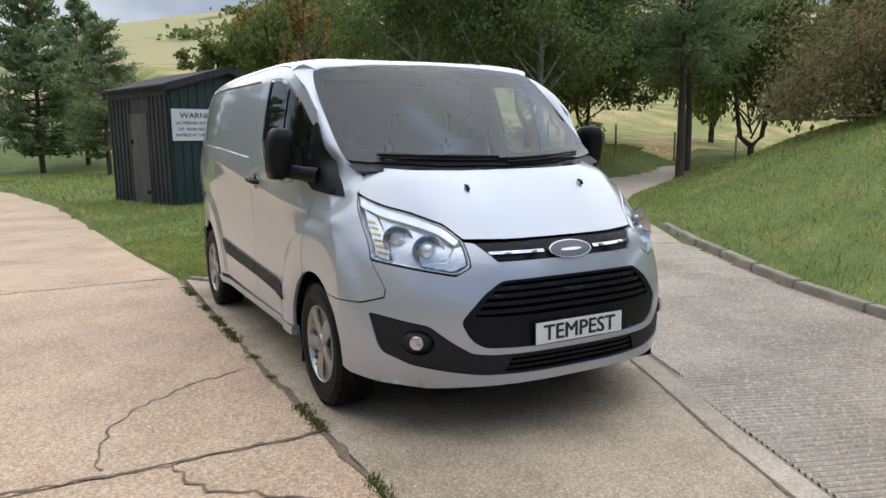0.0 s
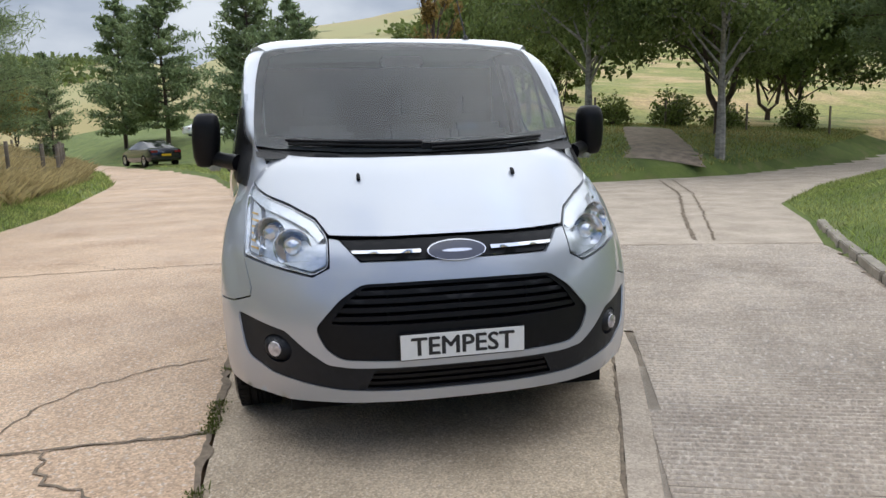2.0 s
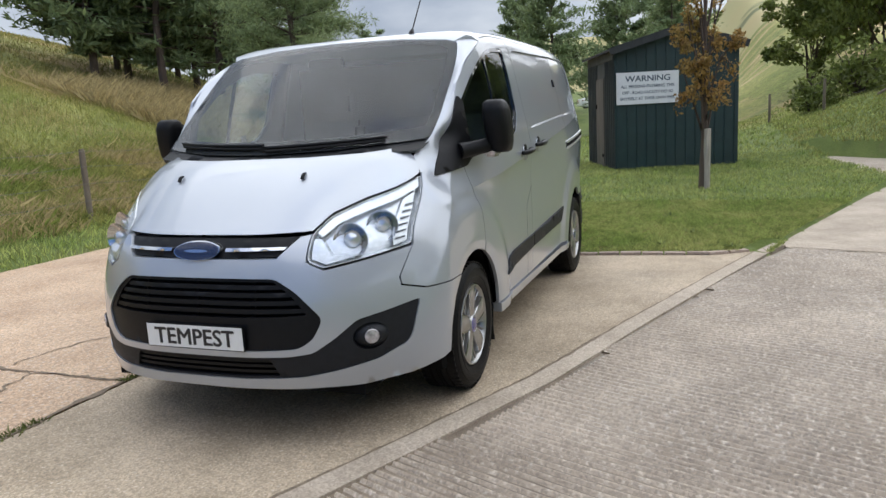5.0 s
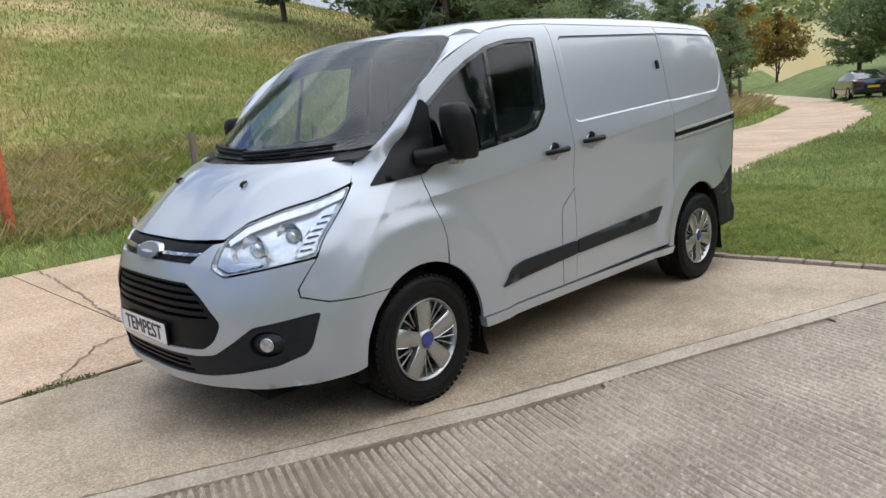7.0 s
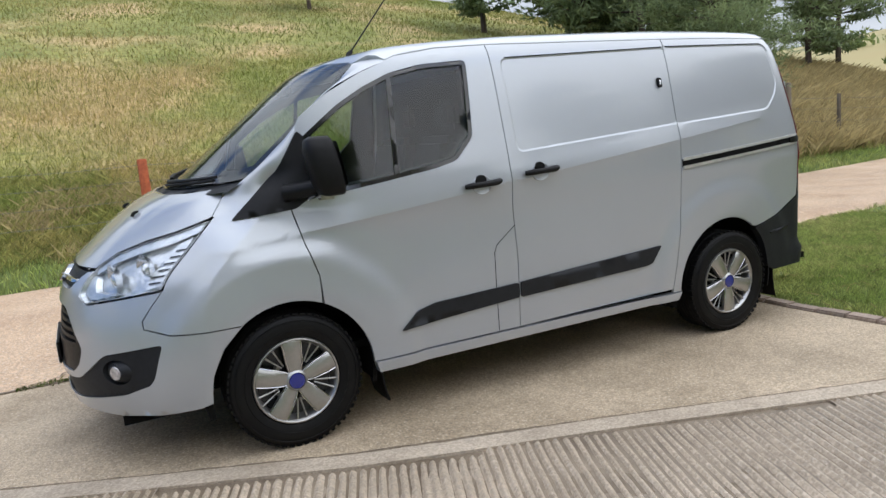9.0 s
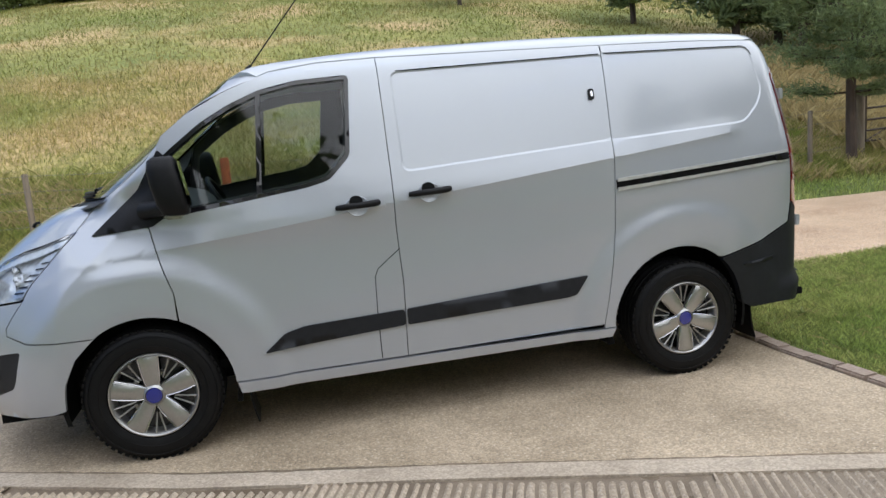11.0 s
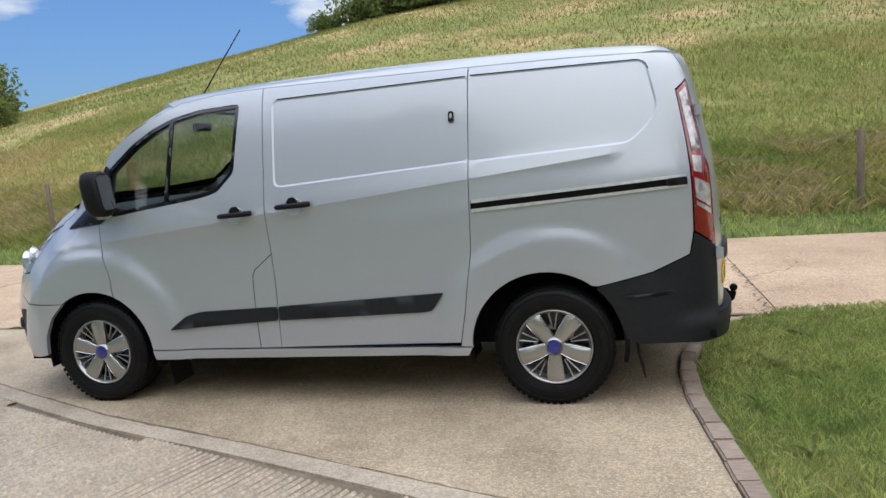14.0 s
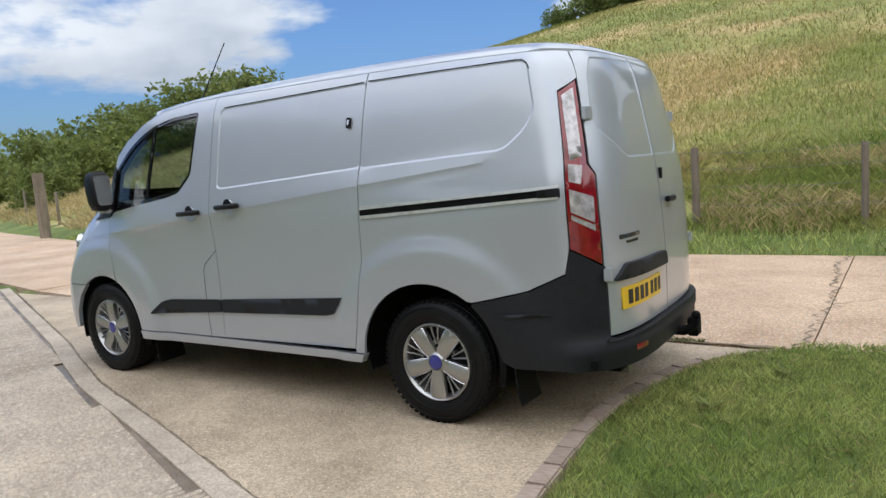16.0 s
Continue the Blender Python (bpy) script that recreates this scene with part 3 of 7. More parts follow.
def spaced(lo, hi, step, far, grow=1.13):
    mid = list(np.arange(lo, hi + step / 2, step))
    left, right = [], []
    s, v = step, mid[0]
    while v > -far:
        s *= grow
        v -= s
        left.append(v)
    s, v = step, mid[-1]
    while v < far:
        s *= grow
        v += s
        right.append(v)
    return left[::-1] + mid + right


def road_mask(px, py):
    xs = np.asarray(px)
    near = np.interp(xs, *zip(*ROAD_NEAR))
    far = np.interp(xs, *zip(*ROAD_FAR))
    return np.minimum(near - py, py - far)


def paved_depth(px, py):
    """Distance in from the edge of the paving; negative outside."""
    best = road_mask(px, py)
    for poly in (SLAB_POLY, RIB_POLY, DRIVE_POLY):
        d = edge_distance(poly, px, py)
        best = np.maximum(best, np.where(inside(poly, px, py), d, -d))
    d = edge_distance(STRIP, px, py, closed=False)
    return np.maximum(best, 0.10 - d)


def build_ground():
    xs, ys = spaced(-14, 8, 0.2, 2600), spaced(-7.4, 8.0, 0.2, 2600)
    gx, gy = np.meshgrid(xs, ys, indexing="ij")
    deep = paved_depth(gx, gy)
    verts, nx, ny = [], len(xs), len(ys)
    for i in range(nx):
        for j in range(ny):
            z = terrain(xs[i], ys[j])
            if deep[i, j] > -0.02:
                z = min(z, 0.0) - 0.10
            verts.append((xs[i], ys[j], z))
    faces, idx = [], []
    for i in range(nx - 1):
        for j in range(ny - 1):
            faces.append((i * ny + j, (i + 1) * ny + j, (i + 1) * ny + j + 1, i * ny + j + 1))
            cx, cy = (xs[i] + xs[i + 1]) / 2, (ys[j] + ys[j + 1]) / 2
            beyond = along(ROAD_FAR, cx) - cy
            r = math.hypot(cx, cy)
            if r > 110:
                k = 2
            elif beyond > 1.1 or (cx < -27 and cy > 2) or cx > 30:
                k = 1
            else:
                k = 0
            idx.append(k)
    ob = mesh_object("ground", verts, faces, [TURF, PASTURE, FAR_HILL], smooth_faces=True, indices=idx)
    return tagged(ob, "green turf and rough brown-green pasture rising to hills", "ground", kind="structure")


ground = build_ground()


def slab_mesh(name, poly, top, mat, parent=None, label="", depth=0.12, step=0.5, wobble=0.004):
    """A cast slab: a triangulated top with slight unevenness, and sides."""
    pts = []
    for (ax, ay), (bx, by) in zip(poly, poly[1:] + poly[:1]):
        n = max(1, int(math.hypot(bx - ax, by - ay) / step))
        pts += [(ax + (bx - ax) * k / n, ay + (by - ay) * k / n) for k in range(n)]
    nb = len(pts)
    from_x, to_x = min(p[0] for p in poly), max(p[0] for p in poly)
    from_y, to_y = min(p[1] for p in poly), max(p[1] for p in poly)
    gx, gy = np.meshgrid(np.arange(from_x, to_x, step), np.arange(from_y, to_y, step))
    gx, gy = gx.ravel() + 0.013, gy.ravel() + 0.017
    keep = inside(poly, gx, gy) & (edge_distance(poly, gx, gy) > step * 0.4)
    pts += list(zip(gx[keep], gy[keep]))
    out = delaunay_2d_cdt([Vector(p) for p in pts], [(i, (i + 1) % nb) for i in range(nb)], [], 0, 1e-6)
    vs = out[0]
    tris = [t for t in out[2]]
    cen = np.array([[sum(vs[i].x for i in t) / 3, sum(vs[i].y for i in t) / 3] for t in tris])
    ok = inside(poly, cen[:, 0], cen[:, 1])
    verts = [(v.x, v.y, top + wobble * noise.noise((v.x * 0.8, v.y * 0.8, 2))) for v in vs]
    faces = [t if (vs[t[1]] - vs[t[0]]).to_3d().cross((vs[t[2]] - vs[t[0]]).to_3d()).z > 0 else t[::-1] for t, o in zip(tris, ok) if o]
    count = {}
    for f in faces:
        for a, b in zip(f, f[1:] + f[:1]):
            count[(a, b)] = 1
    base = len(verts)
    verts += [(v[0], v[1], top - depth) for v in verts[:base]]
    for a, b in list(count):
        if (b, a) not in count:
            faces.append((b, a, a + base, b + base))
    return mesh_object(name, verts, faces, mat, parent, label)


def build_paving():
    slab = slab_mesh("pavement", SLAB_POLY, 0.0, SLAB, step=0.3)
    tagged(slab, "worn beige exposed-aggregate concrete parking slab", "concrete slab", kind="structure")
    drive = slab_mesh("drive", DRIVE_POLY, -0.004, SMOOTH_CONCRETE, step=0.7)
    tagged(drive, "pale brushed concrete drive with a cracked gully", "driveway", kind="structure")
    # the long lane, cast in bays
    road = new("road")
    tagged(road, "pinkish weathered concrete farm lane cast in bays", "road", kind="structure")
    joints = [1.85 + 4.9 * k for k in range(-15, 16)]
    for a, b in zip(joints, joints[1:]):
        a2, b2 = a + 0.006, b - 0.006
        xs = [a2 + (b2 - a2) * k / 3 for k in range(4)]
        poly = [(x, along(ROAD_NEAR, x) - 0.008) for x in xs] + [(x, along(ROAD_FAR, x)) for x in xs[::-1]]
        slab_mesh("slab", poly[::-1], random.uniform(-0.004, 0.004), ROAD_PINK, road, step=0.7)
    # smooth edging strip between parking slab and ribbed lane
    left, right = [], []
    for i, (x, y) in enumerate(STRIP):
        a, b = STRIP[max(0, i - 1)], STRIP[min(len(STRIP) - 1, i + 1)]
        dx, dy = b[0] - a[0], b[1] - a[1]
        n = math.hypot(dx, dy)
        left.append((x + dy / n * 0.008, y - dx / n * 0.008))
        right.append((x + dy / n * 0.14, y - dx / n * 0.14))
    strip = slab_mesh("edging_strip", left + right[::-1], 0.004, SMOOTH_CONCRETE, step=0.2)
    tagged(strip, "smooth pale concrete edging strip beside the ribbed lane", "concrete strip", kind="structure")
    # ribbed lane: ridges across it
    dirx, diry = -0.934, 0.357
    origin = Vector((2.9, 0.64))
    us = np.arange(-13.0, 7.0, 0.0095)
    vs_ = np.arange(-1.2, 5.0, 0.07)
    rng = np.random.default_rng(4)
    phase = np.cumsum(1 + 0.35 * rng.standard_normal(len(us)) * 0.5) * (2 * math.pi * 0.0095 / 0.047)
    U, V = np.meshgrid(us, vs_, indexing="ij")
    drift = np.zeros_like(U)
    for i in range(len(us)):
        for j in range(len(vs_)):
            drift[i, j] = noise.noise((us[i] * 1.3, vs_[j] * 1.1, 4)) * 1.6 + noise.noise((us[i] * 6, vs_[j] * 6.0, 8)) * 0.9
    X = origin.x + dirx * U + 0.357 * V
    Y = origin.y + diry * U + 0.934 * V
    ridge = np.sin(phase[:, None] + drift)
    ridge = np.sign(ridge) * np.abs(ridge) ** 0.7
    amp = 0.0105 + 0.003 * np.sin(U * 2.3 + V * 1.7) * np.cos(V * 3.1 - U)
    Z = -0.006 + amp * ridge + 0.003 * np.clip(drift, -1, 1)
    ok = inside(RIB_POLY, X, Y)
    n, m = U.shape
    ids = np.arange(n * m).reshape(n, m)
    cell = ok[:-1, :-1] & ok[1:, :-1] & ok[:-1, 1:] & ok[1:, 1:]
    quads = np.stack([ids[:-1, :-1][cell], ids[1:, :-1][cell], ids[1:, 1:][cell], ids[:-1, 1:][cell]], axis=1)
    used = np.unique(quads)
    remap = np.full(n * m, -1)
    remap[used] = np.arange(len(used))
    verts = np.stack([X.ravel(), Y.ravel(), Z.ravel()], axis=1)[used]
    ob = mesh_object("ribbed_lane", verts.tolist(), remap[quads][:, ::-1].tolist(), RIBBED, smooth_faces=True)
    tagged(ob, "grey-brown concrete lane tamped into rough ridges", "concrete lane", kind="structure")
    # darker brown sheet that shows only at the bottom of the grooves
    base = slab_mesh("lane_base", RIB_POLY, -0.0105, GROOVE_BROWN, step=0.4, wobble=0.006)
    tagged(base, "darker brown layer filling the lane grooves", "concrete lane", kind="structure")


build_paving()

# ---- the van ----
van = thing("panel_van", Matrix(), "silver metallic panel van with black side trims parked on concrete", "van")


def dense(poly, step, closed=True):
    out = []
    n = len(poly)
    for i in range(n if closed else n - 1):
        (ax, ay), (bx, by) = poly[i], poly[(i + 1) % n]
        k = max(1, int(round(math.hypot(bx - ax, by - ay) / step)))
        out += [(ax + (bx - ax) * j / k, ay + (by - ay) * j / k) for j in range(k)]
    if not closed:
        out.append(poly[-1])
    return out


def shrink(poly, d):
    """The polygon drawn in by d."""
    n = len(poly)
    area = sum(poly[i][0] * poly[(i + 1) % n][1] - poly[(i + 1) % n][0] * poly[i][1] for i in range(n))
    sg = 1 if area > 0 else -1
    out = []
    for i in range(n):
        (ax, ay), (bx, by), (cx, cy) = poly[i - 1], poly[i], poly[(i + 1) % n]
        e1, e2 = Vector((bx - ax, by - ay)), Vector((cx - bx, cy - by))
        if e1.length < 1e-9 or e2.length < 1e-9:
            out.append((bx, by))
            continue
        e1.normalize()
        e2.normalize()
        nrm = Vector((-e1.y - e2.y, e1.x + e2.x)) * sg
        if nrm.length < 1e-6:
            out.append((bx, by))
            continue
        nrm.normalize()
        k = max(0.5, nrm.dot(Vector((-e1.y, e1.x)) * sg))
        out.append((bx + nrm.x * d / k, by + nrm.y * d / k))
    return out


def rounded(poly, r, n=4):
    """The polygon with its corners rounded."""
    out = []
    m = len(poly)
    for i in range(m):
        a, b, c = Vector(poly[i - 1]), Vector(poly[i]), Vector(poly[(i + 1) % m])
        k = min(r, (a - b).length * 0.45, (c - b).length * 0.45)
        p, q = b + (a - b).normalized() * k, b + (c - b).normalized() * k
        for j in range(n + 1):
            t = j / n
            v = p * (1 - t) ** 2 + b * 2 * t * (1 - t) + q * t * t
            out.append((v.x, v.y))
    return out


def sheet(name, outline, mapper, mat, parent, step=0.035, gap=0.0022, holes=(), lines=(), flange=0.018, relief=None, lift=0.0, label="", creased=0, exact=False):
    """A pressed panel: its outline and holes lie in two coordinates, mapper gives the point in space at a depth."""
    outer = dense(shrink(outline, gap) if gap else outline, step)
    pts, edges = list(outer), [(i, (i + 1) % len(outer)) for i in range(len(outer))]
    for h in holes:
        h = dense(h, step)
        k = len(pts)
        pts += h
        edges += [(k + i, k + (i + 1) % len(h)) for i in range(len(h))]
    for ln, closed in lines:
        ln = dense(ln, step, closed)
        k = len(pts)
        pts += ln
        edges += [(k + i, k + (i + 1) % len(ln)) for i in range(len(ln) if closed else len(ln) - 1)]
    xs, ys = [p[0] for p in outer], [p[1] for p in outer]
    gx, gy = np.meshgrid(np.arange(min(xs), max(xs), step) + step * 0.31, np.arange(min(ys), max(ys), step) + step * 0.37)
    gx, gy = gx.ravel(), gy.ravel()
    keep = inside(outer, gx, gy) & (edge_distance(outer, gx, gy) > step * 0.45)
    for h in holes:
        keep &= ~inside(h, gx, gy) & (edge_distance(h, gx, gy) > step * 0.45)
    for ln, closed in lines:
        keep &= edge_distance(ln, gx, gy, closed) > step * 0.4
    pts += list(zip(gx[keep], gy[keep]))
    out = delaunay_2d_cdt([Vector(p) for p in pts], edges, [], 0, 1e-6)
    vs, tris = out[0], out[2]
    cen = np.array([[sum(vs[i].x for i in t) / 3, sum(vs[i].y for i in t) / 3] for t in tris])
    ok = inside(outer, cen[:, 0], cen[:, 1])
    for h in holes:
        ok &= ~inside(h, cen[:, 0], cen[:, 1])
    rel = relief if relief else (lambda u, v: 0.0)
    verts = [mapper(v.x, v.y, rel(v.x, v.y) - lift) for v in vs]
    faces = [list(t) for t, o in zip(tris, ok) if o]
    # turn the faces outwards
    t = faces[len(faces) // 2]
    p = [Vector(verts[i]) for i in t]
    inward = Vector(mapper(vs[t[0]].x, vs[t[0]].y, 0.05)) - Vector(mapper(vs[t[0]].x, vs[t[0]].y, 0.0))
    if (p[1] - p[0]).cross(p[2] - p[0]).dot(inward) > 0:
        faces = [f[::-1] for f in faces]
    used = set()
    for f in faces:
        for a, b in zip(f, f[1:] + f[:1]):
            used.add((a, b))
    if flange:
        back = {}
        for a, b in list(used):
            if (b, a) not in used:
                for i in (a, b):
                    if i not in back:
                        back[i] = len(verts)
                        verts.append(mapper(vs[i].x, vs[i].y, rel(vs[i].x, vs[i].y) - lift + flange))
                faces.append([b, a, back[a], back[b]])
    me = bpy.data.meshes.new(name)
    me.from_pydata(verts, [], faces)
    me.materials.append(mat)
    me.polygons.foreach_set("use_smooth", np.ones(len(me.polygons), dtype=bool))
    me.update()
    # the folded rim stays sharp
    sharp = np.zeros(len(me.edges), dtype=bool)
    rim = {(min(a, b), max(a, b)) for a, b in used if (b, a) not in used}
    for e in me.edges:
        a, b = e.vertices
        if (min(a, b), max(a, b)) in rim:
            sharp[e.index] = True
    if creased:
        nrm = {}
        for p in me.polygons:
            for key in p.edge_keys:
                nrm.setdefault(key, []).append(p.normal.copy())
        for e in me.edges:
            ns = nrm.get(tuple(sorted(e.vertices)), [])
            if len(ns) == 2 and ns[0].angle(ns[1], 0.0) > radians(creased):
                sharp[e.index] = True
    me.attributes.new("sharp_edge", "BOOLEAN", "EDGE").data.foreach_set("value", sharp)
    if exact:
        # true normals of the curved surface
        front = len(vs)
        e = 0.004
        true = []
        for v in vs:
            du = Vector(mapper(v.x + e, v.y, 0.0)) - Vector(mapper(v.x - e, v.y, 0.0))
            dv = Vector(mapper(v.x, v.y + e, 0.0)) - Vector(mapper(v.x, v.y - e, 0.0))
            n = du.cross(dv).normalized()
            true.append(n if n.dot(inward) < 0 else -n)
        loops = []
        for p in me.polygons:
            flat = any(i >= front for i in p.vertices)
            loops += [p.normal.copy() if flat else true[i] for i in p.vertices]
        me.normals_split_custom_set(loops)
    ob = new(name, me)
    ob.parent = parent
    return tagged(ob, label)


def arc(cx, cz, r, a0, a1, n=14):
    return [(cx + r * math.cos(radians(a0 + (a1 - a0) * k / n)), cz + r * math.sin(radians(a0 + (a1 - a0) * k / n))) for k in range(n + 1)]


FRONT_ARCH, REAR_ARCH = (WHEEL_X, 0.335, 0.40), (-1.43, 0.345, 0.42)
DOOR_SEAM = [(0.18, 0.355), (0.172, 0.75), (0.186, 1.05), (0.188, 1.37), (0.195, 1.918)]
SLIDE_SEAM = [(-0.945, 0.375), (-0.98, 0.55), (-1.035, 0.90), (-1.047, 1.25), (-1.06, 1.918)]
GLASS = rounded([(1.30, 1.495), (1.10, 1.645), (0.955, 1.725), (0.80, 1.788), (0.616, 1.825), (0.345, 1.838), (0.385, 1.43), (0.50, 1.318), (0.62, 1.29), (1.345, 1.197)], 0.03)
DOOR = [p for p in arc(WHEEL_X, 0.335, 0.40, 178, 115, 10)]  # from sill up to the seam
DOOR = [(1.055, 0.352), *DOOR, (1.305, 0.84), (1.352, 1.0), (1.388, 1.17), (1.355, 1.30), (1.325, 1.50), (1.310, 1.556), (1.285, 1.600), (1.15, 1.70), (0.96, 1.795), (0.74, 1.875), (0.50, 1.908), *DOOR_SEAM[::-1]]
SLIDE = [*DOOR_SEAM, *SLIDE_SEAM[::-1]]
INSET_SLIDE = rounded([(0.135, 1.84), (-1.075, 1.868), (-1.07, 1.395), (0.125, 1.322)], 0.05)
REAR_CORNERS = [(-1.02, 1.87), (-2.02, 1.872), (-2.075, 1.62), (-2.03, 1.53), (-1.92, 1.432), (-1.02, 1.388)]
INSET_REAR = rounded(REAR_CORNERS, 0.05)
FOLD = [(1.62 - 0.06 * k, crease(1.62 - 0.06 * k)) for k in range(60)]


def fold(x0, x1, drop=0.0):
    return [(x, z - drop) for x, z in FOLD if x1 + 0.012 < x < x0 - 0.012]


def folds(x0, x1):
    """The crease and lines close under it, where the metal turns in."""
    return [(fold(x0, x1, d), False) for d in (0.0, 0.009, 0.02, 0.036, 0.06)]



INSET_SLIDE_OPEN = rounded([(-1.07, 1.395), (0.125, 1.322), (0.135, 1.84), (-1.075, 1.868)], 0.05)

INSET_SLIDE_LOW = rounded(shrink([(-1.07, 1.395), (0.125, 1.322), (0.135, 1.84), (-1.075, 1.868)], 0.011), 0.040)


def turned(line):
    """A ring that was cut open, starting at its cut."""
    gaps = [math.hypot(line[i][0] - line[i - 1][0], line[i][1] - line[i - 1][1]) for i in range(len(line))]
    k = gaps.index(max(gaps))
    return line[k:] + line[:k]


def pressed(shape, depth=0.0045):
    """Relief of a panel that is pressed in within the shape."""
    x0, x1 = min(p[0] for p in shape), max(p[0] for p in shape)
    z0, z1 = min(p[1] for p in shape), max(p[1] for p in shape)

    def f(x, z):
        if not (x0 < x < x1 and z0 < z < z1):
            return 0.0
        q = (np.array([x]), np.array([z]))
        if not inside(shape, *q)[0]:
            return 0.0
        return depth * min(1.0, max(0.0, (float(edge_distance(shape, *q)[0]) - 0.0003) / 0.0105))

    return f


def flank_panels(side, mp, tailmap, nosemap, sgn):
    """Doors, quarter and wing of one side."""
    door = sheet("front_door", DOOR, mp, SILVER, van, step=0.024, creased=11, lines=folds(1.36, 0.18), holes=[GLASS], label="silver front door with a black-framed window")
    # window with black frame
    sheet("window_frame", GLASS, mp, GLOSS_BLACK, door, step=0.03, gap=0.001, holes=[shrink(GLASS, 0.022)], flange=0.02, lift=-0.002)
    sheet("window_glass", shrink(GLASS, 0.018), mp, GLASS_SIDE, door, step=0.06, gap=0, flange=0, lift=-0.010).visible_shadow = False
    sheet("window_bar", [(0.79, 1.79), (0.835, 1.27), (0.862, 1.266), (0.815, 1.785)], mp, GLOSS_BLACK, door, step=0.05, gap=0, lift=-0.004, flange=0.012)
    sheet("mirror_sail", rounded([(1.663, 1.143), (1.425, 1.350), (1.308, 1.535), (1.275, 1.50), (1.30, 1.21), (1.367, 1.168)], 0.012), side_skin(sgn), BLACK_PLASTIC, door, step=0.03, gap=0, lift=0.009, flange=0.014)
    lining = [(1.02, 0.45), (1.28, 0.90), (1.34, 1.17), (1.36, 1.30), (1.30, 1.54), (1.15, 1.672), (0.96, 1.768), (0.74, 1.845), (0.50, 1.878), (0.23, 1.888), (0.21, 0.45)]
    sheet("door_lining", lining, mp, TRIM_CLOTH, door, step=0.05, gap=0, holes=[shrink(GLASS, 0.030)], flange=0.03, lift=-0.028, label="dark grey inner door lining")
    inset_lines = [([p for p in dense(q, 0.02) if p[0] > -1.025 - 0.03 * (p[1] - 0.9) ** 2], False) for q in (INSET_SLIDE_OPEN, INSET_SLIDE_LOW)]
    if side == "left":
        panel = sheet("sliding_door", SLIDE, mp, SILVER, van, step=0.024, creased=11, lines=[*inset_lines, *folds(0.18, -1.035)], relief=pressed(INSET_SLIDE), label="silver sliding load door with a pressed upper panel")
    else:
        panel = sheet("load_side_panel", SLIDE, mp, SILVER, van, step=0.03, creased=11, lines=[*inset_lines, *folds(0.18, -1.035)], relief=pressed(INSET_SLIDE), label="silver plain load side with a pressed upper panel")
    arch = [p for p in arc(*REAR_ARCH, 178, 52, 20)]
    quarter_x = dense([*SLIDE_SEAM, (-1.6, 1.916), (-2.05, 1.908)], 0.05, False)
    q = [on_tail(x, z) for x, z in [(-1.013, 0.352), (-0.945, 0.352), *quarter_x]]
    q += [(1.0, 1.905), (0.86, 1.905), (0.79, 1.90), (0.785, 1.76), (0.905, 1.70), (0.955, 0.945), (0.985, 0.82)]
    q += [on_tail(-2.017, 0.735), on_tail(-1.72, 0.672)]
    ar = [(-1.43 + 0.42 * math.cos(radians(a)), 0.345 + 0.42 * math.sin(radians(a))) for a in range(128, -1, -8)]
    q += [on_tail(x, z) for x, z in ar if x > -1.715]
    inset = [on_tail(x, z) for x, z in dense(INSET_REAR, 0.03)]
    inset_low = [on_tail(x, z) for x, z in dense(rounded(shrink(REAR_CORNERS, 0.011), 0.040), 0.03)]
    past = lambda line: [p for p in line if p[0] < on_tail(-1.07, p[1])[0]]
    quarter = sheet("rear_quarter", q, tailmap, SILVER, van, step=0.024, creased=11, lines=[(turned(past(inset)), False), (turned(past(inset_low)), False), *[([on_tail(*p) for p in ln], False) for ln, _ in folds(-1.06, -1.86)]], relief=pressed(inset), label="silver rear quarter panel")
    # wing
    w = [on_nose(x, z) for x, z in dense([(1.693, 0.664), *[p for p in arc(WHEEL_X, 0.335, 0.40, 54, 114, 12)], (1.305, 0.84), (1.352, 1.0), (1.388, 1.17), (1.40, 1.195), (1.50, 1.212), (1.625, 1.195)], 0.04, False)]
    w += [(1.003, 1.165), (1.03, 1.02), (1.05, 0.868), (0.978, 0.735), (0.988, 0.70), (1.11, 0.668)]
    wing = sheet("wing", w, nosemap, SILVER, van, step=0.024, exact=True, lines=[([on_nose(*p) for p in ln], False) for ln, _ in folds(1.62, 1.375)], label="silver front wing")
    # pillar beside the windscreen
    verts, faces = [], []
    outer = [(1.652, 1.150), (1.575, 1.215), (1.498, 1.280), (1.420, 1.346), (1.345, 1.445), (1.300, 1.552), (1.15, 1.70), (0.96, 1.795), (0.80, 1.85), (0.72, 1.880)]
    inner = [nose(0.995, 1.168), nose(0.957, 1.246), screen_at(0.803, 1.322), *[screen_at(y, z, 0.001) for y, z in ((0.812, 1.385), (0.815, 1.455), (0.811, 1.54), (0.802, 1.675), (0.786, 1.772), (0.768, 1.828), (0.752, 1.850))]]
    m = 46
    for k in range(m):
        u = 9 * k / (m - 1)
        a = Vector([spline_table([(i, p[c]) for i, p in enumerate(inner)], u) for c in range(3)])
        x, z = [spline_table([(i, p[c]) for i, p in enumerate(outer)], u) for c in range(2)]
        b = Vector(side_skin(1)(x, z, 0.002))
        for j in range(7):
            t = j / 6
            p = a.lerp(b, t) + Vector((0.55, 0.65, 0.5)).normalized() * 0.014 * math.sin(math.pi * t) * smooth(-1, 3, u)
            verts.append((p.x, p.y * sgn, p.z))
    for k in range(m - 1):
        for j in range(6):
            q4 = [k * 7 + j, k * 7 + j + 1, k * 7 + 8 + j, k * 7 + 7 + j]
            faces.append(q4 if sgn < 0 else q4[::-1])
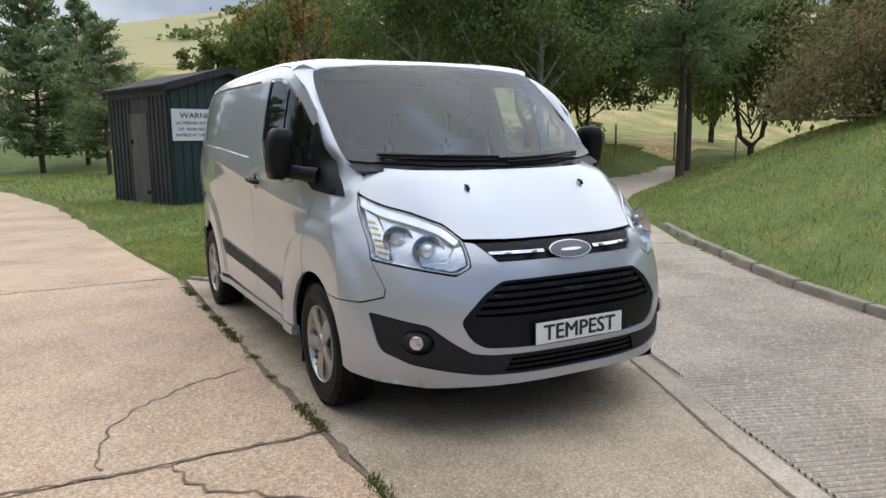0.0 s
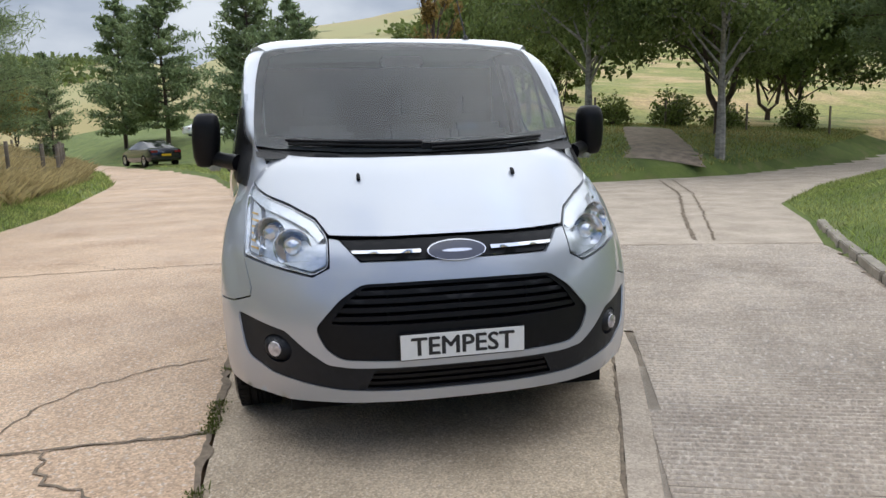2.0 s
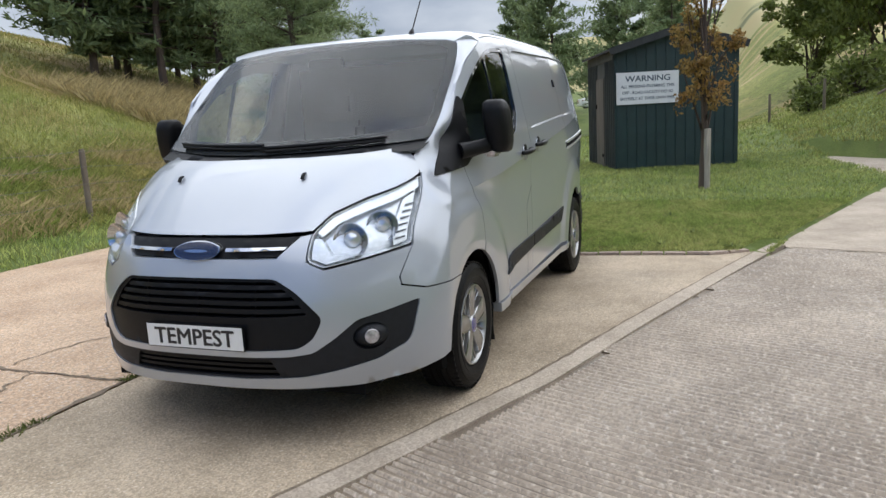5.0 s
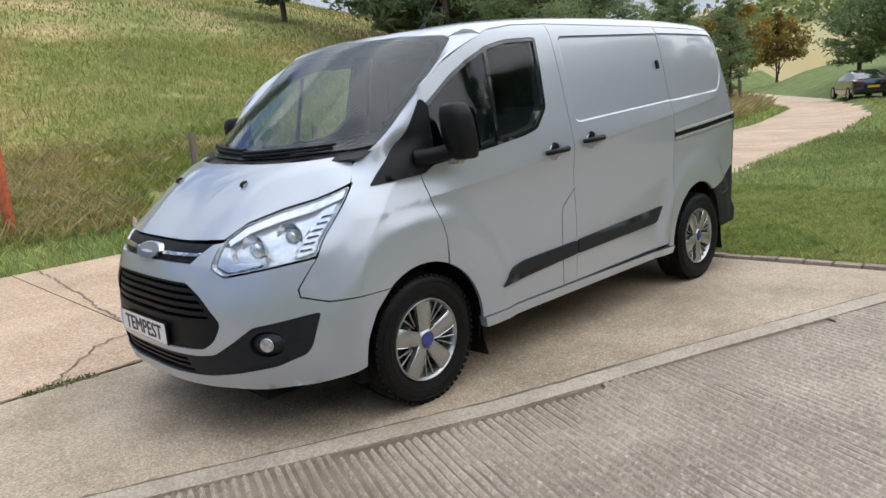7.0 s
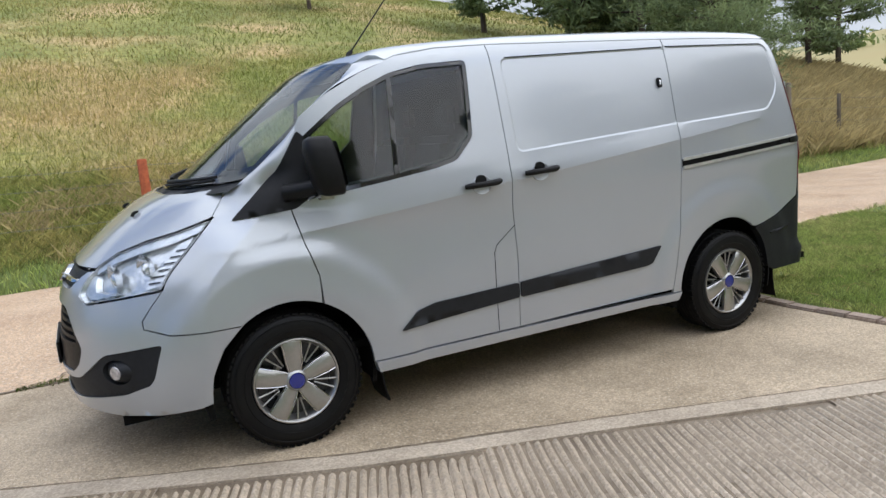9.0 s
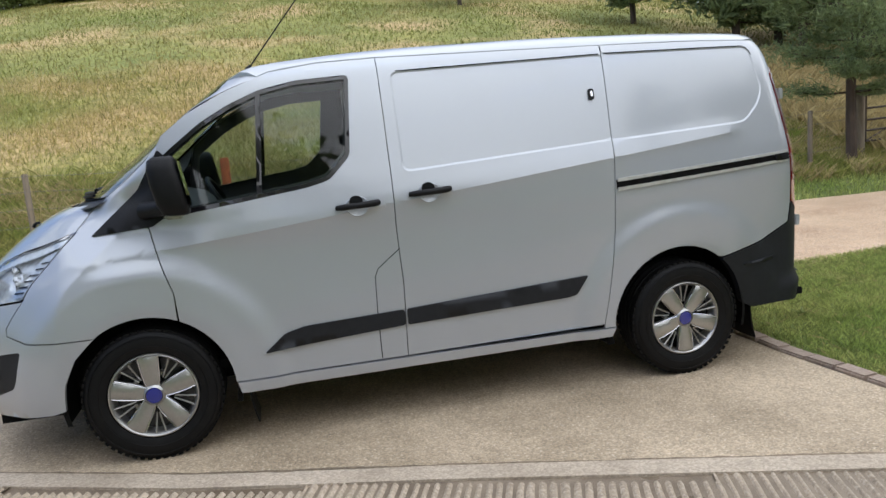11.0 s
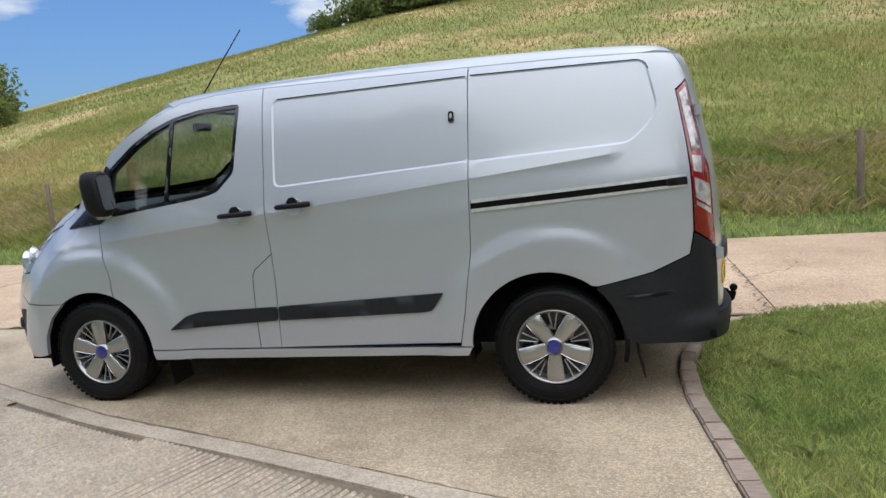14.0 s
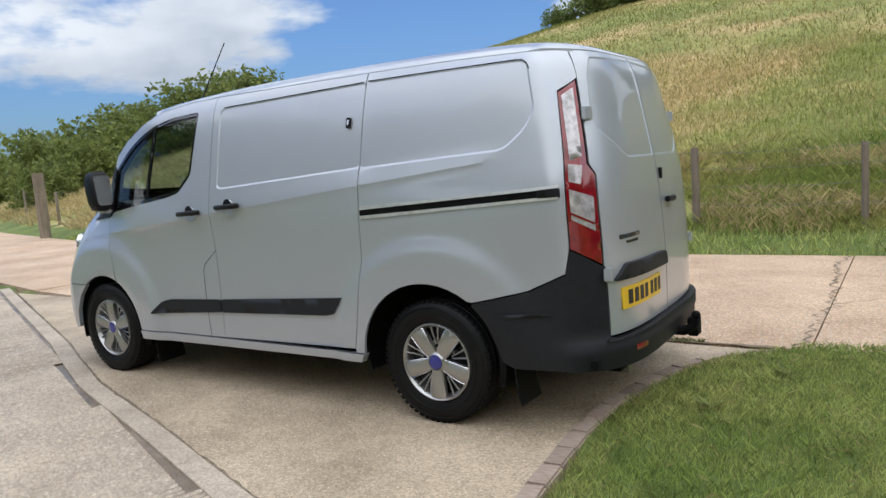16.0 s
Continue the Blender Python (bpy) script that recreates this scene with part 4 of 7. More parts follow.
    mesh_object("pillar", verts, faces, SILVER, van, smooth_faces=True)
    # sill
    sill = [(1.06, 0.349), (-1.01, 0.349), (-0.985, 0.300), (1.045, 0.290)]
    sheet("sill", sill, mp, SILVER, van, step=0.03, exact=True, gap=0.001, lift=0.012, flange=0.05, label="silver sill with a bright lower edge")
    # trims
    t1 = rounded([(0.915, 0.481), (0.80, 0.568), (0.70, 0.592), (0.178, 0.612), (0.178, 0.527)], 0.02)
    t2 = rounded([(0.168, 0.613), (-0.862, 0.668), (-0.79, 0.566), (-0.74, 0.556), (0.168, 0.526)], 0.012)
    sheet("side_trim", t1, mp, GREY_PLASTIC, door, step=0.04, gap=0.001, lift=0.012, flange=0.02, label="dark grey plastic rubbing strip")
    sheet("side_trim", t2, mp, GREY_PLASTIC, panel, step=0.05, gap=0.001, lift=0.012, flange=0.02, label="dark grey plastic rubbing strip")
    return door, panel, quarter, wing


def nose_left(s, z, d=0.0):
    return nose(s, z, d)


def nose_right(s, z, d=0.0):
    x, y, zz = nose(s, z, d)
    return (x, -y, zz)


def tail_left(s, z, d=0.0):
    return tail(s, z, d)


def tail_right(s, z, d=0.0):
    x, y, zz = tail(s, z, d)
    return (x, -y, zz)


left_door, slide_door, left_quarter, left_wing = flank_panels("left", side_left, tail_left, nose_left, 1)
right_door, right_panel, right_quarter, right_wing = flank_panels("right", side_right, tail_right, nose_right, -1)


def mirrored(half):
    """A polygon across the middle from its half on the positive side, from the lower end on the middle to the upper one."""
    return half + [(-s, z) for s, z in half[::-1]]


# roof
EAVE = [(-2.2, 1.907), (-2.05, 1.910), (-1.6, 1.920), (0.195, 1.9225), (0.5, 1.9125), (0.74, 1.880), (0.80, 1.856)]
BROW = [(0.0, 1.896), (0.4, 1.888), (0.70, 1.865), (0.745, 1.852)]


def eave(x, k=0.0):
    return (x, flank(x, lerp_table(EAVE, x)) - k)


def brow(y):
    return (screen_at(y, lerp_table(BROW, abs(y)))[0] + 0.004, y)


roof_out = [brow(-0.745 + 1.49 * k / 30) for k in range(31)]
left_eave = [eave(0.80 - 0.05 * k) for k in range(57)]
rear_eave = [tail(1.02 - 0.03 * k, 1.908)[:2] for k in range(69)]
rear_eave = [p for p in rear_eave if p[0] < -2.02]
roof_out += left_eave + rear_eave + [(x, -y) for x, y in left_eave[::-1]]
rims = []
for k in (0.005, 0.012, 0.022, 0.036, 0.056):
    rims += [([(eave(0.68 - 0.05 * j, k)[0], sg * eave(0.68 - 0.05 * j, k)[1]) for j in range(53)], False) for sg in (1, -1)]
    rims.append(([(tail(0.58 - 0.04 * j, 1.91)[0] + k, tail(0.58 - 0.04 * j, 1.91)[1]) for j in range(30)], False))
roof = sheet("roof", roof_out, roof_at, SILVER, van, step=0.05, gap=0.0, lines=rims, label="silver roof")

# bonnet
half = [(0.0, 0.953), (0.30, 0.956), (0.55, 0.962), (0.61, 1.028), (0.737, 1.080), (0.86, 1.113), (0.99, 1.168), (0.957, 1.245), (0.90, 1.284), (0.83, 1.290), (0.60, 1.275), (0.30, 1.267), (0.0, 1.264)]
bonnet = sheet("bonnet", mirrored(half[1:-1]), nose, SILVER, van, step=0.02, exact=True, label="silver bonnet with two washer jets")
for y in (-0.355, 0.352):
    bm = bmesh.new()
    add_tube(bm, [(2.060, y, 1.176), (2.052, y, 1.190), (2.042, y, 1.196), (2.026, y, 1.199)], [0.009, 0.009, 0.008, 0.005], 10)
    part("washer_jet", bm, BLACK_PLASTIC, bonnet)

# windscreen with dark border
scr = [(0.806, 1.33), (0.815, 1.41), (0.812, 1.50), (0.800, 1.70), (0.766, 1.838), (0.70, 1.862), (0.4, 1.885), (0.0, 1.893), (-0.4, 1.885), (-0.70, 1.862), (-0.766, 1.838), (-0.800, 1.70), (-0.812, 1.50), (-0.815, 1.41), (-0.806, 1.33),
       (-0.72, 1.318), (-0.4, 1.292), (0.0, 1.283), (0.4, 1.292), (0.72, 1.318)]
screen = sheet("windscreen", scr, screen_at, GLASS_SCREEN, van, step=0.045, exact=True, gap=0.0, flange=0, label="clear windscreen reflecting the sky")
screen.visible_shadow = False
hole = [(y * 0.945, 1.36 + (z - 1.30) * 0.90 if z < 1.5 else z - 0.028) for y, z in scr]
sheet("screen_border", scr, screen_at, FRIT, screen, step=0.05, gap=0.001, holes=[hole], flange=0.0, lift=-0.003)
for sgn in (1, -1):
    corner = [(0.64, 1.274), (0.74, 1.276), (0.80, 1.284), (0.812, 1.330), (0.765, 1.313), (0.70, 1.304), (0.64, 1.297)]
    sheet("cowl_corner", [(y * sgn, z) for y, z in corner], screen_at, BLACK_PLASTIC, van, step=0.03, gap=0, lift=-0.010, flange=0.0, exact=True)
cowl = sheet("cowl", [(0.76, 1.290), (0.6, 1.262), (0.0, 1.245), (-0.6, 1.262), (-0.76, 1.290), (-0.78, 1.335), (-0.4, 1.312), (0.0, 1.302), (0.4, 1.312), (0.78, 1.335)],
             lambda y, z, d=0.0: screen_at(y, z, d + 0.014), BLACK_PLASTIC, van, step=0.05, gap=0, flange=0.0)


def text_mesh(name, body, size, mat, parent, m, depth=0.001, width=None, heavy=0.02, tall=1.0):
    """Letters as a mesh, centred at the pose m."""
    cu = bpy.data.curves.new(name, "FONT")
    cu.body, cu.size, cu.extrude, cu.align_x, cu.align_y = body, size, depth, "CENTER", "CENTER"
    cu.resolution_u = 3
    tmp = new(name, cu)
    bpy.context.view_layer.update()
    me = bpy.data.meshes.new_from_object(tmp.evaluated_get(bpy.context.evaluated_depsgraph_get()))
    bpy.data.objects.remove(tmp)
    me.name = name
    co = np.zeros(len(me.vertices) * 3)
    me.vertices.foreach_get("co", co)
    co = co.reshape(-1, 3)
    if width:
        co[:, 0] *= width / (co[:, 0].max() - co[:, 0].min())
        co[:, 0] -= (co[:, 0].max() + co[:, 0].min()) / 2
        co[:, 1] -= (co[:, 1].max() + co[:, 1].min()) / 2
    co[:, 1] *= tall
    me.vertices.foreach_set("co", co.ravel())
    bold = bmesh.new()
    for k, (dx, dy) in enumerate(((-1, -1), (1, -1), (0, 1))):
        old = len(bold.verts)
        bold.from_mesh(me)
        bold.verts.ensure_lookup_table()
        for v in bold.verts[old:]:
            v.co += Vector((dx * size * heavy, dy * size * heavy * 0.6, 0.00012 * k))
    bold.to_mesh(me)
    bold.free()
    me.materials.clear()
    me.materials.append(mat)
    me.transform(m)
    ob = new(name, me)
    ob.parent = parent
    return ob


def ellipse(cx, cz, a, b, n=28):
    return [(cx + a * math.cos(2 * math.pi * k / n), cz + b * math.sin(2 * math.pi * k / n)) for k in range(n)]


# ---- front of the van ----
bumper_half = [(0.0, 0.288), (0.35, 0.287), (0.60, 0.283), (0.78, 0.272), (1.0, 0.282), (1.20, 0.305), on_nose(1.866, 0.322), on_nose(1.850, 0.45), on_nose(1.790, 0.57), on_nose(1.693, 0.662),
               (1.11, 0.665), (0.985, 0.698), (0.975, 0.735), (1.047, 0.862), (0.81, 0.830), (0.625, 0.804), (0.549, 0.842), (0.553, 0.952), (0.505, 0.946), (0.415, 0.864), (0.0, 0.862)]
GRILLE = rounded(mirrored([(0.30, 0.468), (0.50, 0.474), (0.570, 0.515), (0.615, 0.60), (0.50, 0.722), (0.41, 0.780), (0.20, 0.784)]), 0.03, 3)
LOWER = rounded(mirrored([(0.228, 0.338), (0.505, 0.343), (0.657, 0.360), (0.86, 0.388), (1.002, 0.435), (1.030, 0.475), (1.075, 0.626), (0.765, 0.580), (0.66, 0.508), (0.565, 0.453), (0.465, 0.443), (0.316, 0.442)]), 0.02, 3)
bumper = sheet("front_bumper", mirrored(bumper_half[1:-1]), nose, SILVER, van, step=0.03, holes=[GRILLE, LOWER], flange=0.03, label="silver front bumper with dark grille")
OPEN = rounded(mirrored([(0.20, 0.614), (0.40, 0.616), (0.545, 0.620), (0.475, 0.708), (0.40, 0.766), (0.20, 0.769)]), 0.015, 3)
grille = sheet("grille", GRILLE, nose, BLACK_PLASTIC, van, step=0.03, gap=0.001, holes=[OPEN], lift=-0.010, flange=0.03, label="black plastic grille with horizontal slats")
for k, z in enumerate((0.744, 0.711, 0.676, 0.641)):
    w = lerp_table([(0.614, 0.552), (0.70, 0.485), (0.766, 0.40)], z)
    bar = [(-w, z - 0.011), (0, z - 0.009), (w, z - 0.011), (w, z + 0.007), (0, z + 0.010), (-w, z + 0.007)]
    sheet("slat", bar, nose, BLACK_PLASTIC, grille, step=0.04, gap=0, lift=-0.016, flange=0.035)
for s0 in (-0.30, 0.0, 0.30):
    sheet("slat_post", [(s0 - 0.005, 0.612), (s0 + 0.005, 0.612), (s0 + 0.005, 0.77), (s0 - 0.005, 0.77)], nose, DARK, grille, step=0.05, gap=0, lift=-0.030, flange=0.02)
sheet("grille_back", OPEN, nose, DARK, grille, step=0.08, gap=-0.02, lift=-0.075, flange=0)
INTAKE = rounded(mirrored([(0.2, 0.348), (0.405, 0.352), (0.365, 0.430), (0.2, 0.433)]), 0.01, 2)
POCKETS = [ellipse(s0, 0.497, 0.085, 0.060) for s0 in (-0.825, 0.825)]
lower = sheet("lower_band", LOWER, nose, GREY_PLASTIC, van, step=0.03, gap=0.001, holes=[INTAKE] + POCKETS, lift=-0.008, flange=0.03, label="dark grey lower bumper band with fog lamps")
for z in (0.372, 0.398, 0.422):
    w = 0.40 - (z - 0.35) * 0.45
    sheet("slat", [(-w, z - 0.007), (w, z - 0.007), (w, z + 0.006), (-w, z + 0.006)], nose, BLACK_PLASTIC, lower, step=0.05, gap=0, lift=-0.018, flange=0.03)
sheet("intake_back", INTAKE, nose, DARK, lower, step=0.1, gap=-0.02, lift=-0.07, flange=0)
for sg in (-1, 1):
    p = Vector(nose(sg * 0.825, 0.497, 0.035))
    yaw = math.degrees(math.atan2(sg * 0.62, 0.78))
    m = Matrix.Translation(p) @ pose(0, 0, 0, 0, 0, yaw + 90)
    bm = bmesh.new()
    add_lathe(bm, [(0.100, -0.045), (0.085, 0.0), (0.055, 0.022), (0.045, 0.03), (0.0001, 0.03)], 28)
    bm.transform(m @ pose(0, 0, 0, 0, 0, 180) @ Matrix.Diagonal((1, 1, 0.72, 1)))
    part("fog_pocket", bm, GREY_PLASTIC, lower)
    bm = bmesh.new()
    add_lathe(bm, [(0.041, 0.0), (0.041, 0.02), (0.036, 0.026), (0.0001, 0.032)], 24)
    bm.transform(m @ pose(0, 0, 0, 0, 0, 180) @ Matrix.Translation((0, 0.002, 0)))
    fog = part("fog_lamp", bm, LAMP_DARK, lower, "round clear fog lamp")
    bm = bmesh.new()
    add_lathe(bm, [(0.033, 0.0), (0.030, 0.004), (0.0001, 0.009)], 24)
    bm.transform(m @ pose(0, 0, 0, 0, 0, 180) @ Matrix.Translation((0, 0.030, 0)))
    part("lens", bm, CLEAR_LENS, fog)
# upper grille band with bars and badge
band = sheet("badge_band", mirrored([(0.2, 0.866), (0.412, 0.868), (0.500, 0.943), (0.2, 0.945)]), nose, BLACK_PLASTIC, van, step=0.04, gap=0.001, lift=-0.014, flange=0.03)
for sg in (-1, 1):
    sheet("chrome_bar", rounded([(sg * 0.155, 0.894), (sg * 0.45, 0.897), (sg * 0.455, 0.909), (sg * 0.155, 0.908)], 0.004, 2), nose, CHROME, band, step=0.03, gap=0, lift=0.004, flange=0.012)
badge = sheet("badge", ellipse(0, 0.899, 0.131, 0.0395), nose, CHROME, band, step=0.02, gap=0, lift=0.014, flange=0.025, label="blue oval badge with chrome rim")
sheet("badge_field", ellipse(0, 0.899, 0.1255, 0.0358), nose, NAVY_ENAMEL, badge, step=0.02, gap=0, lift=0.0165, flange=0.004)
sheet("badge_mark", ellipse(0, 0.898, 0.066, 0.006), nose, CHROME, badge, step=0.02, gap=0, lift=0.0185, flange=0.002)
# show plate
plate = box_part("front_plate", (2.484, 2.497, -0.2625, 0.2625, 0.470, 0.582), BLACK_PLASTIC, van, "white show plate with black capital letters", 0.004)
box_part("plate_face", (2.494, 2.4985, -0.257, 0.257, 0.4745, 0.5775), WHITE_PLATE, plate, "", 0.001)
text_mesh("lettering", "TEMPEST", 0.10, INK, plate, pose(2.4992, 0, 0.5265, 90, 0, 90), 0.0006, 0.425, 0.026, 1.04)

# headlights
HEAD = [(0.553, 0.843), (0.557, 0.957), (0.612, 1.020), (0.737, 1.071), (0.86, 1.104), (0.997, 1.158), (1.026, 1.02), (1.045, 0.870), (0.81, 0.836), (0.622, 0.810)]
HEAD = rounded(HEAD, 0.022, 4)
for sg, mp in ((1, nose_left), (-1, nose_right)):
    lamp = sheet("headlight", HEAD, mp, REFLECTOR, van, step=0.03, gap=0.002, lift=-0.060, flange=0, label="large clear swept-back headlight")
    sheet("lamp_surround", HEAD, mp, REFLECTOR, lamp, step=0.03, gap=0.002, holes=[shrink(HEAD, 0.004)], flange=0.06, lift=0.0)
    sheet("brow", [(0.572, 0.955), (0.62, 1.010), (0.737, 1.060), (0.86, 1.093), (0.985, 1.145), (0.995, 1.105), (0.90, 1.060), (0.77, 1.025), (0.66, 0.985), (0.60, 0.935)], mp, REFLECTOR, lamp, step=0.03, gap=0, lift=-0.012, flange=0.04)
    sheet("inner_fin", [(0.566, 0.850), (0.566, 0.93), (0.60, 0.925), (0.655, 0.86), (0.80, 0.850), (0.63, 0.825)], mp, REFLECTOR, lamp, step=0.03, gap=0, lift=-0.022, flange=0.035)
    ind = sheet("indicator", [(0.935, 1.055), (0.985, 1.085), (1.008, 1.02), (1.026, 0.885), (0.955, 0.868), (0.94, 0.94)], mp, REFLECTOR, lamp, step=0.03, gap=0, lift=-0.026, flange=0.03)
    for k in range(6):
        z = 0.892 + k * 0.027
        sheet("light_bar", [(0.958, z), (1.012 - k * 0.002, z + 0.006), (1.011 - k * 0.002, z + 0.013), (0.957, z + 0.008)], mp, AMBER if sg < 0 else LAMP_DARK, ind, step=0.03, gap=0, lift=-0.018, flange=0.006)
    for s0, z0, r, mat in ((0.735, 0.912, 0.080, CHROME), (0.872, 0.958, 0.072, CHROME)):
        p = Vector(mp(s0, z0, 0.02))
        n = (Vector(mp(s0, z0, 0)) - Vector(mp(s0, z0, 0.05))).normalized()
        ax = (n + Vector((0.9, 0, 0))).normalized()
        m = Matrix.Translation(p) @ ax.to_track_quat("Y", "Z").to_matrix().to_4x4()
        bm = bmesh.new()
        add_lathe(bm, [(r, 0.004), (r * 0.93, 0.0), (r * 0.75, -0.025), (r * 0.52, -0.035), (r * 0.50, -0.02)], 32)
        bm.transform(m)
        bowl = part("lamp_bowl", bm, mat, lamp)
        bm = bmesh.new()
        add_lathe(bm, [(r * 0.52, -0.03), (r * 0.50, -0.012), (r * 0.34, 0.004), (0.0001, 0.010)], 24)
        bm.transform(m)
        part("bulb_lens", bm, LAMP_LENS, bowl)
    cover = sheet("lamp_cover", HEAD, mp, GLASS_LAMP, lamp, step=0.04, gap=0.006, lift=0.0015, flange=0)
    cover.visible_shadow = False

# wipers
wip = part("wiper_pivot", (lambda bm: (add_box(bm, 1.765, 1.83, -0.035, 0.05, 1.292, 1.325, 0.008), bm)[1])(bmesh.new()), BLACK_PLASTIC, van)
for y0, y1, off in ((0.02, 0.62, 0.0), (-0.02, -0.66, 0.012)):
    arm = []
    blade = []
    for k in range(9):
        f = k / 8
        y = y0 + (y1 - y0) * f
        z = 1.302 + 0.016 * f * f + off
        q = Vector(screen_at(y, z + 0.010 * f, -0.026))
        arm.append(q)
        blade.append(Vector(screen_at(y * 0.98, z - 0.010 + 0.010 * f, -0.014)))
    wiper = tube_part("wiper", arm, [0.011] * 5 + [0.008] * 4, BLACK_PLASTIC, van, "black wiper lying along the screen base")
    tube_part("wiper_blade", blade, 0.008, RUBBER, wiper)
# aerial
tube_part("aerial_base", [(0.85, 0.44, 1.905), (0.84, 0.44, 1.935), (0.825, 0.44, 1.95)], [0.022, 0.016, 0.009], BLACK_PLASTIC, van)
tube_part("aerial", [(0.83, 0.44, 1.945), (0.62, 0.44, 2.20), (0.50, 0.44, 2.345)], [0.0045, 0.004, 0.0035], BLACK_PLASTIC, van, "thin black raked aerial", 6)


def door_mirror(sgn, door):
    """Tall black mirror on an arm, glass to the rear."""
    bm = bmesh.new()
    rings = []
    prof = [(1.225, 0.035, 0.06, 1.08), (1.235, 0.055, 0.085, 1.08), (1.28, 0.075, 0.100, 1.075), (1.36, 0.082, 0.104, 1.07), (1.44, 0.080, 0.100, 1.065), (1.485, 0.068, 0.085, 1.06), (1.502, 0.045, 0.055, 1.06)]
    for z, hy, hx, yc in prof:
        ring = []
        for k in range(20):
            a = 2 * math.pi * k / 20
            cx, cy = math.cos(a), math.sin(a)
            x = 1.225 + (math.copysign(abs(cx) ** 0.6, cx) * hx * (1.0 if cx > 0 else 0.45)) + 0.17 * (z - 1.36)
            y = yc + math.copysign(abs(cy) ** 0.55, cy) * hy * 0.86
            ring.append(bm.verts.new((x, y * sgn, z)))
        rings.append(ring)
    for r0, r1 in zip(rings, rings[1:]):
        for k in range(20):
            bm.faces.new((r0[k], r0[(k + 1) % 20], r1[(k + 1) % 20], r1[k]))
    bm.faces.new(rings[0])
    bm.faces.new(rings[-1])
    mirror = part("door_mirror", bm, BLACK_PLASTIC, door, "tall black door mirror", 50)
    bm = bmesh.new()
    face = rounded([(1.02, 1.265), (1.132, 1.265), (1.128, 1.475), (1.005, 1.475)], 0.03)
    vs = [bm.verts.new((1.1755 + 0.17 * (z - 1.36), y * sgn, z)) for y, z in face]
    bm.faces.new(vs)
    part("mirror_glass", bm, MIRROR, mirror)
    tube_part("mirror_arm", [(1.40, 0.90 * sgn, 1.245), (1.33, 0.96 * sgn, 1.255), (1.255, 1.03 * sgn, 1.27)], [0.045, 0.04, 0.038], BLACK_PLASTIC, mirror, "", 10)
    bm = bmesh.new()
    add_box(bm, 1.20, 1.29, min(1.0 * sgn, 1.07 * sgn), max(1.0 * sgn, 1.07 * sgn), 1.205, 1.235, 0.012)
    part("side_repeater", bm, CLEAR_LENS, mirror)


door_mirror(1, left_door)
door_mirror(-1, right_door)


def pull_handle(x, z, sgn, door, key=True):
    y = flank(x, z)
    slope = 0.035
    bm = bmesh.new()
    add_lathe(bm, [(0.060, 0.000), (0.057, 0.004), (0.052, 0.002), (0.0001, 0.0005)], 28)
    bm.transform(Matrix.Translation((x, (y + 0.001) * sgn, z - 0.006)) @ Matrix.Diagonal((1, sgn, 0.85, 1)))
    part("handle_recess", bm, SILVER, door)
    pts = [(x + 0.105, (y + 0.012) * sgn, z - 0.006), (x + 0.08, (y + 0.033) * sgn, z - 0.003), (x, (y + 0.040) * sgn, z), (x - 0.08, (y + 0.033) * sgn, z + 0.004), (x - 0.108, (y + 0.012) * sgn, z + 0.006)]
    bm = bmesh.new()
    add_tube(bm, pts, [0.013, 0.016, 0.0155, 0.018, 0.015], 10)
    h = part("handle", bm, BLACK_PLASTIC, door, "black pull handle")
    if key:
        bm = bmesh.new()
        add_lathe(bm, [(0.036, 0.0), (0.034, 0.005), (0.0001, 0.007)], 20)
        bm.transform(Matrix.Translation((x + 0.005, y * sgn, z + 0.020)) @ Matrix.Diagonal((1, sgn, 0.8, 1)))
        part("lock_cover", bm, BLACK_PLASTIC, h)


pull_handle(0.376, 1.182, 1, left_door)
pull_handle(0.0, 1.216, 1, slide_door)
pull_handle(0.376, 1.182, -1, right_door)
# lock and its keyhole high on the sliding door
lock = sheet("deadlock", rounded([(-0.946, 1.622), (-0.976, 1.622), (-0.976, 1.682), (-0.946, 1.682)], 0.014), side_left, BLACK_PLASTIC, slide_door, step=0.02, gap=0, lift=0.010, flange=0.012)
sheet("keyhole", rounded([(-0.954, 1.640), (-0.968, 1.640), (-0.968, 1.670), (-0.954, 1.670)], 0.006), side_left, CHROME, lock, step=0.02, gap=0, lift=0.013, flange=0.004)
# filler flap drawn by its groove
GROOVE = [(0.178, 0.935), (0.300, 0.842), (0.318, 0.80), (0.322, 0.60), (0.318, 0.36)]


def dark_line(path, mp, parent, w=0.0022, name="panel_gap"):
    a, b = [], []
    for i, (x, z) in enumerate(path):
        p, q = path[max(0, i - 1)], path[min(len(path) - 1, i + 1)]
        d = Vector((q[0] - p[0], q[1] - p[1])).normalized()
        a.append((x - d.y * w, z + d.x * w))
        b.append((x + d.y * w, z - d.x * w))
    return sheet(name, a + b[::-1], mp, DARK, parent, step=0.03, gap=0, lift=0.0009, flange=0)


dark_line(GROOVE, side_left, left_door)
# dark strips along the pressing tops draw the shade under their upper edge
for sgn, slide, quarter in ((1, slide_door, left_quarter), (-1, right_panel, right_quarter)):
    skin, back = (side_left, tail_left) if sgn > 0 else (side_right, tail_right)
    dark_line(dense([(0.10, 1.842), (-1.045, 1.8685)], 0.06, False), skin, slide, 0.003, "pressing_shade")
    rim = dense(rounded([(-1.08, 1.871), (-2.02, 1.8735), (-2.077, 1.62)], 0.055)[5:10], 0.03, False)
    dark_line([on_tail(*p) for p in dense([(-1.075, 1.871), rim[0]], 0.06, False) + rim[1:]], back, quarter, 0.003, "pressing_shade")
